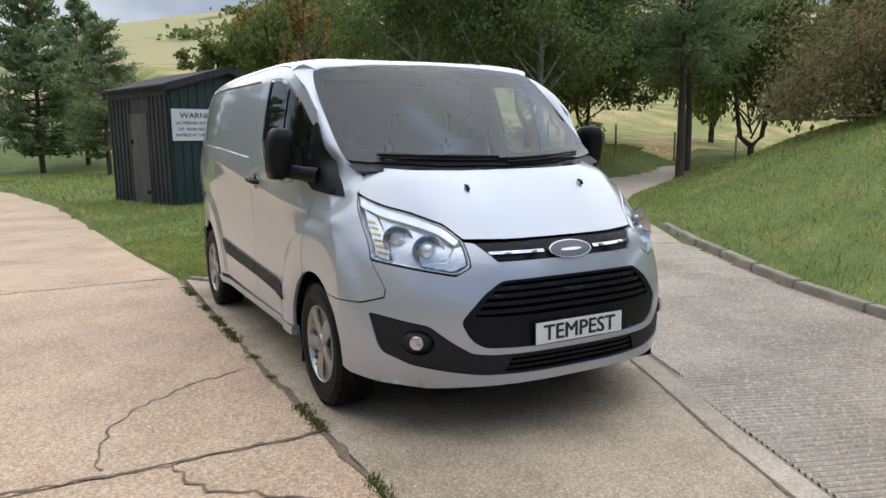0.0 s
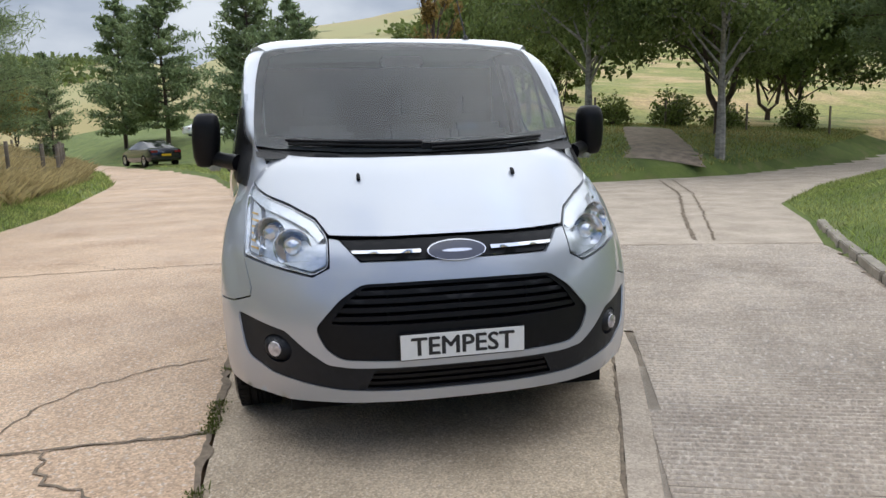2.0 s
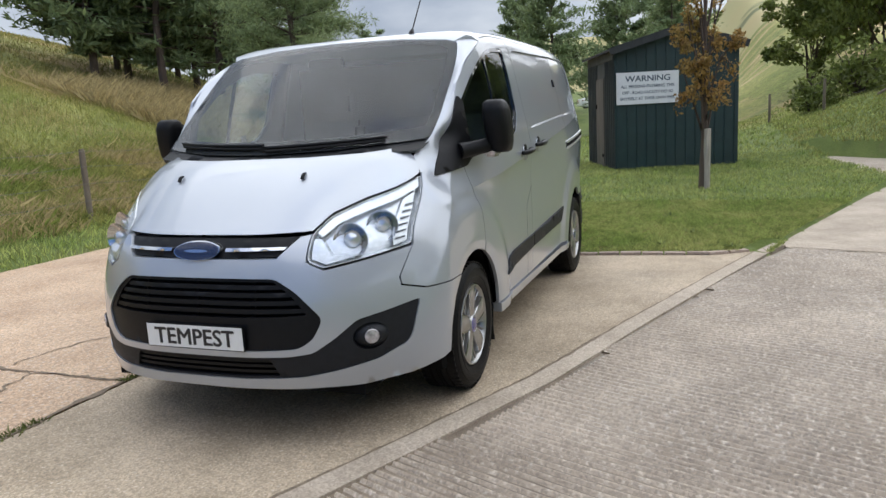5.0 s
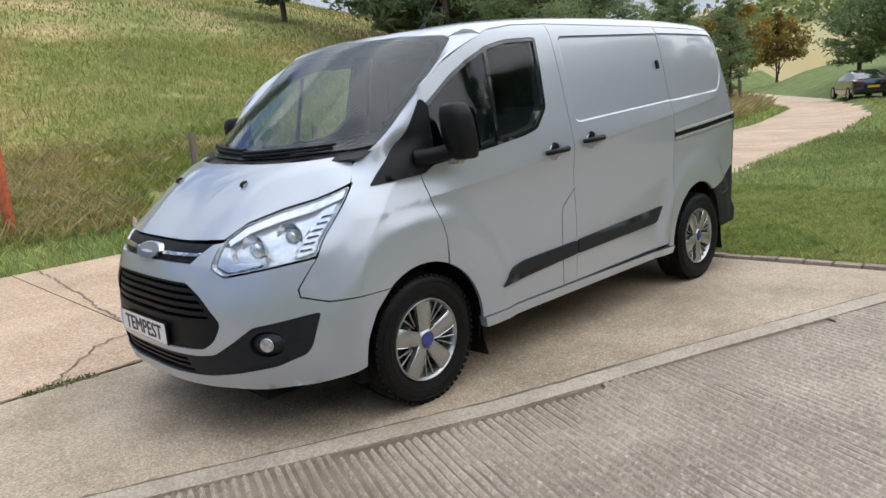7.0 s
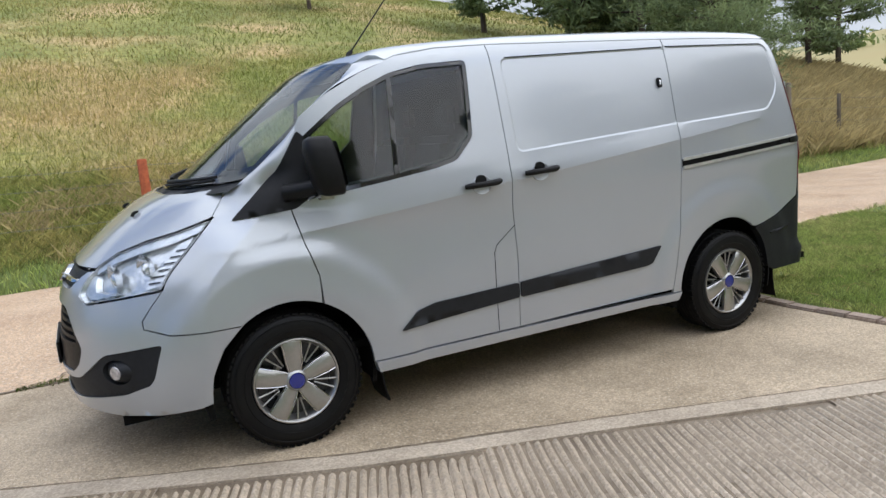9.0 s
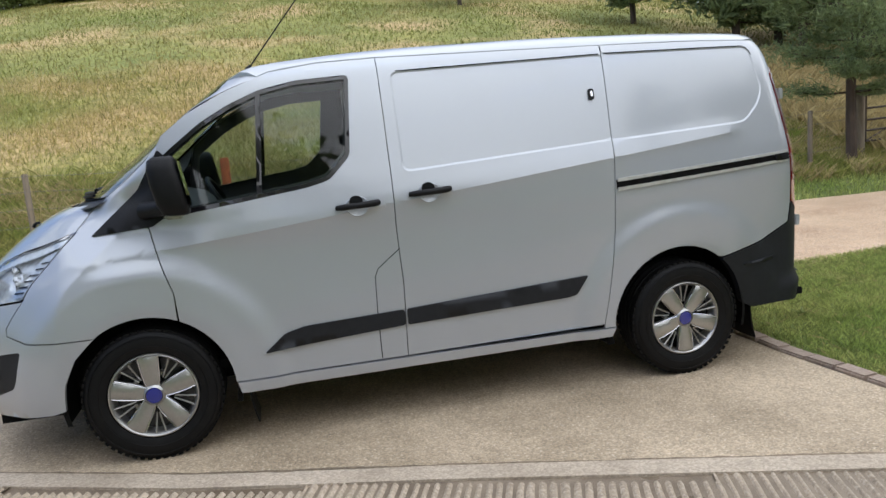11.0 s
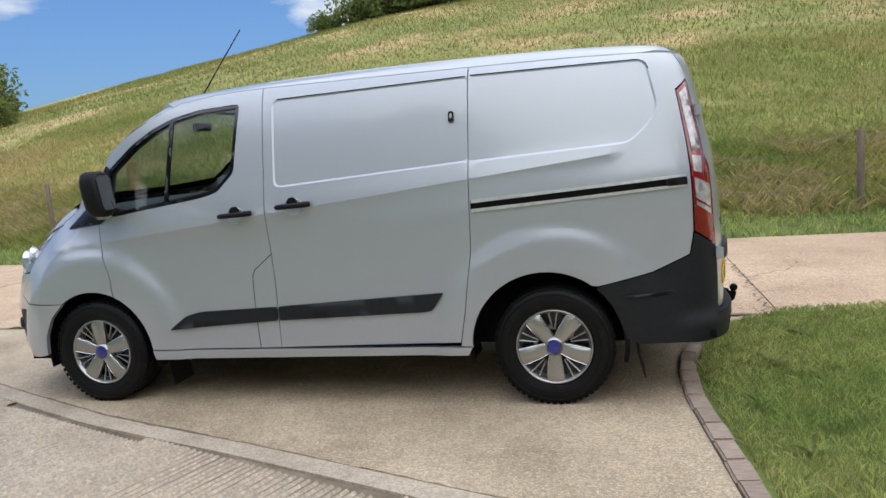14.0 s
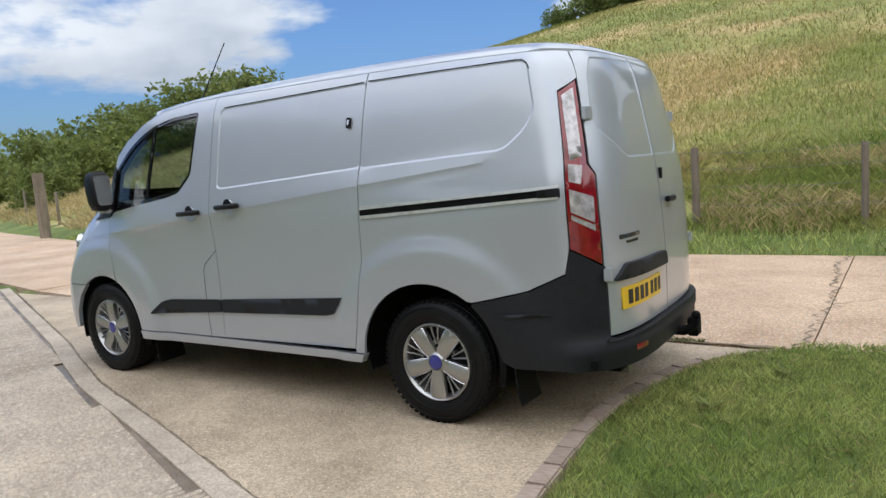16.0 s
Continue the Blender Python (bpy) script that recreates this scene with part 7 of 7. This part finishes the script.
fence = wire_fence(FENCE, "post and wire fence along the pasture")
for dx, dy in ((0.9, -0.12), (-0.9, 0.1)):
    z = terrain(7.0, -7.2)
    tube_part("brace", [(7.0, -7.2, z + 0.95), (7.0 + dx, -7.2 + dy, z + 0.05)], 0.05, LICHEN_POST, fence)
LANE_FENCE = [(-13.0, -7.7, 1.35, 0.10, 0), (-14.6, -7.5, 1.1, 0.05, 0), (-16.9, -7.4, 1.1, 0.06, 0), (-18.6, -7.5, 1.1, 0.06, 0), (-19.6, -7.7, 1.15, 0.06, 0), (-22.3, -8.4, 1.1, 0.06, 0), (-26, -9.4, 1.1, 0.06, 0), (-30, -11.2, 1.1, 0.06, 0), (-36, -14.6, 1.1, 0.06, 0), (-43, -19, 1.1, 0.06, 0)]
wire_fence(LANE_FENCE, "post and wire fence along the lane bend", (0.45, 0.75, 1.0))
REAR_FENCE = [(-26.8, 1.0, 1.1, 0.05, 0), (-25.9, 4.0, 1.1, 0.05, 0), (-25.4, 5.8, 1.15, 0.055, 0), (-24.6, 7.7, 1.2, 0.06, 0), (-24.9, 9.4, 1.5, 0.11, 0), (-24.6, 12.3, 1.15, 0.05, 0), (-24.2, 15.4, 1.15, 0.05, 0), (-23.4, 18.8, 1.15, 0.05, 0), (-22.5, 22.2, 1.2, 0.05, 0), (-21.0, 24.6, 1.2, 0.05, 0), (-19.4, 27, 1.2, 0.05, 0), (-17, 30, 1.2, 0.05, 0)]
rear_fence = wire_fence(REAR_FENCE, "post and wire fence between lawn and field", (0.4, 0.75, 1.05))
for x, y, x2, y2 in ((-24.9, 9.4, -24.9, 11.6), (-24.9, 9.4, -24.8, 7.4)):
    tube_part("brace", [(x, y, terrain(x, y) + 1.05), (x2, y2, terrain(x2, y2) + 0.1)], 0.05, POST_WOOD, rear_fence, "pale wooden brace")


def field_gate():
    g = thing("field_gate", Matrix(), "dark steel five-bar field gate", "gate")
    a, b = Vector((-10.3, -7.2, terrain(-10.3, -7.2))), Vector((-12.85, -7.66, terrain(-12.85, -7.66)))
    for h in (0.28, 0.48, 0.68, 0.90, 1.15):
        tube_part("rail", [a + Vector((0, 0, h)), b + Vector((0, 0, h))], 0.02, GATE_STEEL, g)
    for t in (0.0, 0.5, 1.0):
        p = a.lerp(b, t)
        tube_part("stile", [p + Vector((0, 0, 0.26)), p + Vector((0, 0, 1.17))], 0.022, GATE_STEEL, g)
    tube_part("diagonal", [a + Vector((0, 0, 0.28)), b + Vector((0, 0, 1.15))], 0.016, GATE_STEEL, g)


field_gate()
pole = tube_part("tall_post", [(16.6, -5.2, -0.2), (16.6, -5.2, 1.9)], 0.16, POST_WOOD, None)
pole.matrix_world = Matrix.Translation((1.2, -2.2, terrain(17.8, -7.4)))
tagged(pole, "thick pale weathered gate post beside the lane", "post")


# ---- parked cars ----
def build_car(name, paint, label):
    """A low coupe: x ahead, origin on the ground below its tail."""
    car = thing(name, Matrix(), label, "car")
    L, W = 4.3, 0.86
    prof = [(0.0, 0.42, 0.80, 0.80), (0.06, 0.30, 0.92, 0.84), (0.35, 0.25, 0.97, 0.86), (0.95, 0.22, 0.96, 0.87), (1.6, 0.20, 0.93, 0.87), (2.6, 0.20, 0.91, 0.87), (3.3, 0.22, 0.84, 0.86), (3.9, 0.25, 0.74, 0.82), (4.2, 0.32, 0.62, 0.74), (4.3, 0.40, 0.54, 0.64)]
    bm = bmesh.new()
    rings = []
    for x, z0, z1, w in prof:
        ring = []
        for y, z in ((w * 0.92, z0), (w, z0 + 0.12), (w, (z0 + z1) / 2), (w * 0.97, z1 - 0.05), (w * 0.80, z1), (0, z1 + 0.02)):
            ring.append((x, y, z))
        ring = ring + [(x, -y, z) for x, y, z in ring[-2::-1]]
        rings.append([bm.verts.new(p) for p in ring])
    for r0, r1 in zip(rings, rings[1:]):
        for k in range(len(r0) - 1):
            bm.faces.new((r0[k], r0[k + 1], r1[k + 1], r1[k]))
        bm.faces.new((r0[-1], r0[0], r1[0], r1[-1]))
    bm.faces.new(rings[0])
    bm.faces.new(rings[-1])
    body = part("body", bm, paint, car, "", 50)
    bm = bmesh.new()
    rings = []
    for x, z, w in ((0.28, 0.95, 0.70), (0.95, 1.24, 0.60), (1.45, 1.36, 0.58), (2.0, 1.36, 0.58), (2.45, 1.24, 0.62), (3.15, 0.88, 0.72)):
        rings.append([bm.verts.new(p) for p in ((x, 0.80, 0.90), (x, w + 0.02, max(0.92, z - 0.06)), (x, w * 0.8, z), (x, 0, z + 0.015), (x, -w * 0.8, z), (x, -w - 0.02, max(0.92, z - 0.06)), (x, -0.80, 0.90))])
    for r0, r1 in zip(rings, rings[1:]):
        for k in range(6):
            bm.faces.new((r0[k], r0[k + 1], r1[k + 1], r1[k]))
    part("cabin_glass", bm, CAR_GLASS, car, "", 30)
    bm = bmesh.new()
    rr = []
    for x, z in ((0.98, 1.255), (1.45, 1.372), (2.0, 1.372), (2.42, 1.262)):
        rr.append([bm.verts.new((x, y, z + 0.004 + (0.016 if abs(y) < 0.1 else 0))) for y in (0.50, 0.25, 0, -0.25, -0.50)])
    for r0, r1 in zip(rr, rr[1:]):
        for k in range(4):
            bm.faces.new((r0[k], r0[k + 1], r1[k + 1], r1[k]))
    part("roof", bm, paint, car)
    for x in (0.85, 3.45):
        for sg in (-1, 1):
            bm = bmesh.new()
            add_lathe(bm, [(0.20, 0.08), (0.29, 0.09), (0.315, 0.06), (0.315, -0.08), (0.2, -0.09)], 28)
            bm.transform(Matrix.Translation((x, 0.80 * sg, 0.315)) @ Matrix.Diagonal((1, sg, 1, 1)))
            wh = part("wheel", bm, RUBBER, car)
            bm = bmesh.new()
            add_lathe(bm, [(0.205, 0.075), (0.10, 0.05), (0.0001, 0.06)], 20)
            bm.transform(Matrix.Translation((x, 0.80 * sg, 0.315)) @ Matrix.Diagonal((1, sg, 1, 1)))
            part("rim", bm, WHEEL_SILVER, wh)
    for sg in (-1, 1):
        box_part("tail_lamp", (-0.012, 0.06, min(0.45 * sg, 0.80 * sg), max(0.45 * sg, 0.80 * sg), 0.72, 0.84), RED_LENS, car, "", 0.01)
    box_part("number_plate", (-0.015, 0.02, -0.26, 0.26, 0.55, 0.66), YELLOW_PLATE if paint is CAR_PAINT else WHITE_PLATE, car, "", 0.003)
    box_part("rear_bumper", (-0.03, 0.3, -0.80, 0.80, 0.34, 0.50), paint, car, "", 0.05)
    return car


coupe = build_car("car", CAR_PAINT, "dark blue coupe parked on the grass beside the lane")
coupe.matrix_world = pose(-35.0, -7.0, 0.08, 0, 0, 212)
white_car = build_car("car", WHITE_PAINT, "white car parked far off under the trees")
white_car.matrix_world = Matrix.Translation((-62, -9.5, terrain(-62, -9.5) - 0.05)) @ pose(0, 0, 0, 0, 0, 120)


# ---- track and litter up the bank ----
def ribbon(name, line, width, mat, label, lift=0.012, category="track"):
    """A strip laid over the ground along a line."""
    pts = dense(line, 0.35, False)
    verts, faces = [], []
    for i, (x, y) in enumerate(pts):
        a, b = pts[max(0, i - 1)], pts[min(len(pts) - 1, i + 1)]
        d = Vector((b[0] - a[0], b[1] - a[1])).normalized()
        w = width * (1 + 0.25 * noise.noise((x * 1.7, y * 1.7, 3)))
        for k in (-1, -0.33, 0.33, 1):
            px, py = x - d.y * w * k / 2, y + d.x * w * k / 2
            verts.append((px, py, terrain(px, py) + lift * (1 if abs(k) < 0.5 else 0.2)))
    for i in range(len(pts) - 1):
        for k in range(3):
            faces.append((i * 4 + k, i * 4 + k + 1, i * 4 + 5 + k, i * 4 + 4 + k))
    ob = mesh_object(name, verts, faces, mat, smooth_faces=True)
    return tagged(ob, label, category, kind="structure")


TRACK_LINE = [(-13.4, 9.5), (-15, 10.3), (-18, 11.6), (-23, 13.9)]
ribbon("track", TRACK_LINE, 2.0, TRACK, "brown leaf-littered track climbing the bank", 0.022)


def crack(name, line, width, mat, label, jag=0.02, z=0.0045, parent=None):
    """A jagged dark line let into the concrete."""
    r = random.Random(len(line) * 7 + int(line[0][0] * 10))
    pts = dense(line, 0.06, False)
    verts, faces = [], []
    for i, (x, y) in enumerate(pts):
        a, b = pts[max(0, i - 1)], pts[min(len(pts) - 1, i + 1)]
        d = Vector((b[0] - a[0], b[1] - a[1])).normalized()
        j = r.uniform(-jag, jag) + jag * noise.noise((x * 3, y * 3, 1))
        w = width * r.uniform(0.45, 1.4)
        x, y = x - d.y * j, y + d.x * j
        verts += [(x - d.y * w / 2, y + d.x * w / 2, z), (x, y, z + 0.0006), (x + d.y * w / 2, y - d.x * w / 2, z)]
    for i in range(len(pts) - 1):
        for k in range(2):
            faces.append((i * 3 + k, i * 3 + k + 1, i * 3 + 4 + k, i * 3 + 3 + k))
    ob = mesh_object(name, verts, faces, mat)
    return tagged(ob, label, "crack", kind="structure")


crack("joint_gap", [(6.5, -1.085), (2.6, -1.085), (0, -1.085), (-2.85, -1.07)], 0.04, CRACK, "dirt-filled joint between lane and parking slab", 0.012)
crack("crack", [(1.85, -1.1), (1.86, -2.0), (1.80, -2.8), (1.66, -4.1), (1.60, -5.25)], 0.022, CRACK, "dark weathered joint across the lane", 0.02)
crack("crack", [(1.78, -2.1), (1.45, -2.05), (1.25, -2.0), (0.98, -1.83), (0.73, -1.5), (0.65, -1.2)], 0.012, CRACK, "thin crack in the lane concrete", 0.025)
crack("crack", [(1.90, -1.84), (2.10, -1.77), (2.30, -1.60), (2.50, -1.30), (2.68, -1.12)], 0.014, CRACK, "wandering crack in the lane concrete", 0.03)
crack("crack", [(-2.96, -1.15), (-3.05, -2.3), (-3.0, -3.6), (-2.92, -4.5), (-2.96, -5.25)], 0.02, CRACK, "wandering crack across the lane", 0.06)
crack("crack", [(-3.05, -2.6), (-3.5, -2.9), (-3.7, -3.4)], 0.012, CRACK, "thin crack in the lane concrete", 0.04)
crack("crack", [(4.5, -1.6), (4.2, -2.6), (4.6, -3.6), (4.3, -5.1)], 0.014, CRACK, "thin crack in the lane concrete", 0.05)
crack("strip_gap", [(7.4, -1.24), *[(x + 0.002, y - 0.002) for x, y in STRIP[1:7]]], 0.018, CRACK, "dark gap beside the edging strip", 0.006)
crack("drive_joint", [(-2.74, 2.84), (-1.96, 5.28)], 0.03, CRACK, "joint between ribbed lane and drive", 0.006)
crack("gully", [(-2.72, 4.12), (-5.2, 5.4), (-8.5, 7.2), (-12.2, 8.75)], 0.05, CRACK, "dark gully line in the drive", 0.02)
crack("gully", [(-2.62, 4.34), (-5.2, 5.75), (-8.5, 7.5), (-12.2, 9.1)], 0.03, CRACK, "dark gully line in the drive", 0.02)


# ---- kerb and brick edging ----
def lay_along(line, length, gap):
    """Middle points, headings and lengths of pieces set end to end."""
    pts = [Vector(p) for p in line]
    seg = [(b - a).length for a, b in zip(pts, pts[1:])]
    total = sum(seg)
    n = max(1, int(total / (length + gap)))
    step = total / n

    def at(d):
        for (a, b), s in zip(zip(pts, pts[1:]), seg):
            if d <= s:
                return a.lerp(b, d / s)
            d -= s
        return pts[-1]

    for k in range(n):
        p, q = at(k * step + gap / 2), at((k + 1) * step - gap / 2)
        yield (p + q) / 2, math.degrees(math.atan2(q.y - p.y, q.x - p.x)), (q - p).length


def edging(name, line, size, top, mat, piece, label, category, offset, jitter, gap):
    holder = new(name)
    tagged(holder, label, category, kind="structure")
    bm = bmesh.new()
    add_box(bm, -0.5, 0.5, -size[1] / 2, size[1] / 2, -0.16, 0.0, 0.010)
    me = bpy.data.meshes.new(piece)
    bm.to_mesh(me)
    bm.free()
    me.materials.append(mat)
    r = random.Random(8)
    for c, yaw, ln in lay_along(line, size[0], gap):
        ob = new(piece, me)
        ob.parent = holder
        n = Vector((-math.sin(radians(yaw)), math.cos(radians(yaw))))
        ob.matrix_basis = pose(c.x + n.x * offset, c.y + n.y * offset, top + r.uniform(-jitter, jitter), r.uniform(-1.5, 1.5), r.uniform(-1, 1), yaw + r.uniform(-1.5, 1.5)) @ Matrix.Diagonal((ln, r.uniform(0.92, 1.05), 1, 1))


edging("kerb", KERB_LINE, (0.9, 0.115), 0.078, KERB, "kerb_stone", "worn concrete kerb holding the grass bank", "kerb", -0.058, 0.006, 0.007)
edging("brick_edging", [(-2.48, 2.47), *BRICK_LINE], (0.185, 0.105), 0.024, BRICK, "brick", "curved row of worn paving bricks edging the lawn", "brick edging", -0.056, 0.006, 0.014)


# ---- grass ----
def scatter(n, x0, x1, y0, y1, test):
    x, y = rng.uniform(x0, x1, n), rng.uniform(y0, y1, n)
    k = test(x, y)
    return x[k], y[k]


def clumped(x, y, scale, level):
    v = np.array([noise.noise((float(a) * scale, float(b) * scale, 6)) for a, b in zip(x, y)])
    return v > level


def near_y(x):
    return np.interp(x, *zip(*ROAD_NEAR))


def far_y(x):
    return np.interp(x, *zip(*ROAD_FAR))


def off_paving(x, y, margin=0.02):
    return paved_depth(x, y) < -margin


BRICK_X = sorted((y, x) for x, y in BRICK_LINE)


def lawn_test(x, y):
    edge = np.interp(y, [p[0] for p in BRICK_X], [p[1] for p in BRICK_X])
    return (y > near_y(x) + 0.0) & (x < edge - 0.13) & off_paving(x, y, 0.015)


gx, gy = scatter(200000, -6.2, -2.2, -1.6, 4.2, lawn_test)
blades("lawn_grass", gx, gy, heights(gx, gy) - 0.005, 0.048, 0.0042, BLADE_LAWN, "short green lawn grass beside the parking slab")
gx, gy = scatter(60000, -14, -6.2, -2.4, 7.5, lawn_test)
blades("lawn_grass", gx, gy, heights(gx, gy) - 0.005, 0.06, 0.010, BLADE_LAWN, "short green lawn grass round the shed")
gx, gy = scatter(3500, -6.2, -2.2, -1.5, 4.2, lambda x, y: lawn_test(x, y))
blades("lawn_straw", gx, gy, heights(gx, gy), 0.045, 0.0032, BLADE_DRY, "dry yellow blades among the lawn", lean=0.9)
gx, gy = scatter(26000, -34, -14, -8, 9, lambda x, y: (y > near_y(x)) & off_paving(x, y))
blades("lawn_grass", gx, gy, heights(gx, gy) - 0.005, 0.10, 0.03, BLADE_LAWN, "green grass along the lane bend")


def bank_test(x, y):
    k = np.array([along(KERB_RISING, float(a)) for a in x])
    return (y > k + 0.03) & (y < k + 9) & off_paving(x, y)


gx, gy = scatter(150000, -13, 6, 2.0, 16, bank_test)
blades("bank_grass", gx, gy, heights(gx, gy) - 0.005, 0.07, 0.010, BLADE_LAWN, "lush green grass on the bank behind the kerb")
gx, gy = scatter(30000, -26, -12.5, 4, 26, lambda x, y: off_paving(x, y) & (edge_distance(TRACK_LINE, x, y, False) > 0.95))
blades("bank_grass", gx, gy, heights(gx, gy) - 0.005, 0.10, 0.03, BLADE_LONG, "shaded grass on the rear bank")


def verge_test(x, y):
    f = far_y(x)
    return (y < f - 0.0) & (y > f - 1.5)


gx, gy = scatter(70000, -14, 16, -9, -5.1, verge_test)
blades("verge_weeds", gx, gy, heights(gx, gy) - 0.01, 0.11, 0.014, BLADE_LAWN, "green weeds on the verge below the fence")
gx, gy = scatter(9000, -30, -14, -11, -5.1, verge_test)
blades("verge_weeds", gx, gy, heights(gx, gy) - 0.01, 0.16, 0.03, BLADE_LAWN, "green weeds on the verge at the lane bend")


def pasture(n, x0, x1, d0, d1, h, w, mat, label, scale, level, lean=0.5):
    x = rng.uniform(x0, x1, n)
    d = rng.uniform(d0, d1, n) + rng.normal(0, 0.12, n) * (d1 - d0)
    y = far_y(x) - np.maximum(d, 0.8 + 0.4 * np.abs(rng.standard_normal(n)))
    k = clumped(x, y, scale, level)
    x, y = x[k], y[k]
    z = heights(x, y) - 0.02
    blades("pasture_grass", x, y, z, h, w, mat, label, lean=lean, single=d1 > 10)


pasture(90000, -14, 16, 0.8, 4.0, 0.22, 0.0045, BLADE_DRY, "long dry straw grass along the fence", 0.8, -0.05, 0.4)
pasture(100000, -14, 16, 0.9, 4.5, 0.20, 0.0075, BLADE_LONG, "long green grass along the fence", 0.7, -0.5, 0.4)
pasture(140000, -16, 20, 4.0, 14, 0.16, 0.017, BLADE_LONG, "tussocky green pasture grass", 0.5, -0.6)
pasture(60000, -16, 20, 4.0, 14, 0.20, 0.011, BLADE_DRY, "tussocky dry pasture grass", 0.45, 0.05, 0.6)
pasture(120000, -30, 34, 12, 46, 0.17, 0.036, BLADE_HILL, "rough grass on the hill", 0.25, -0.8)
pasture(18000, -30, 34, 12, 46, 0.20, 0.022, BLADE_DRY, "dry grass on the hill", 0.16, 0.08, 0.6)
pasture(70000, -30, -10.5, 0.8, 10, 0.44, 0.014, BLADE_DRY, "tall dry grass below the pines", 0.5, -0.6, 0.45)
pasture(16000, -36, -9, 0.8, 12, 0.32, 0.02, BLADE_LONG, "tall green grass below the pines", 0.5, -0.1, 0.5)
pasture(9000, 16, 40, 0.5, 10, 0.34, 0.04, BLADE_DRY, "dry grass along the lane", 0.4, -0.2, 0.5)
# moss in the joint and at the edging
t = rng.uniform(-2.8, 4.2, 5200)
k = np.array([noise.noise((float(a) * 2.1, 0.0, 2)) for a in t]) > 0.02
t = t[k]
blades("joint_moss", t, -1.085 + rng.normal(0, 0.022, len(t)), np.full(len(t), 0.003), 0.020, 0.008, MOSS, "green moss and weeds in the slab joint", "moss", 0.7)
# broad-leaved weed rosettes in the lawn
wc = [(-2.62, 1.62), (-2.75, 0.35), (-3.3, 1.9), (-3.9, 0.5), (-3.0, -0.35), (-4.6, 1.6), (-2.55, 2.3)]
cen, al, ac = [], [], []
for x, y in wc:
    for k in range(16):
        a = rng.uniform(0, 2 * math.pi)
        L = rng.uniform(0.025, 0.06)
        d = np.array([math.cos(a), math.sin(a), rng.uniform(0.15, 0.6)])
        cen.append(np.array([x, y, terrain(x, y) + 0.015]) + d * L * 0.9)
        al.append(d * L)
        ac.append(np.array([-math.sin(a), math.cos(a), 0]) * L * 0.28)
weeds = quad_cloud("lawn_weeds", np.array(cen), np.array(al), np.array(ac), LEAF_GREEN)
tagged(weeds, "broad-leaved weed rosettes in the lawn", "weeds", kind="stuff")
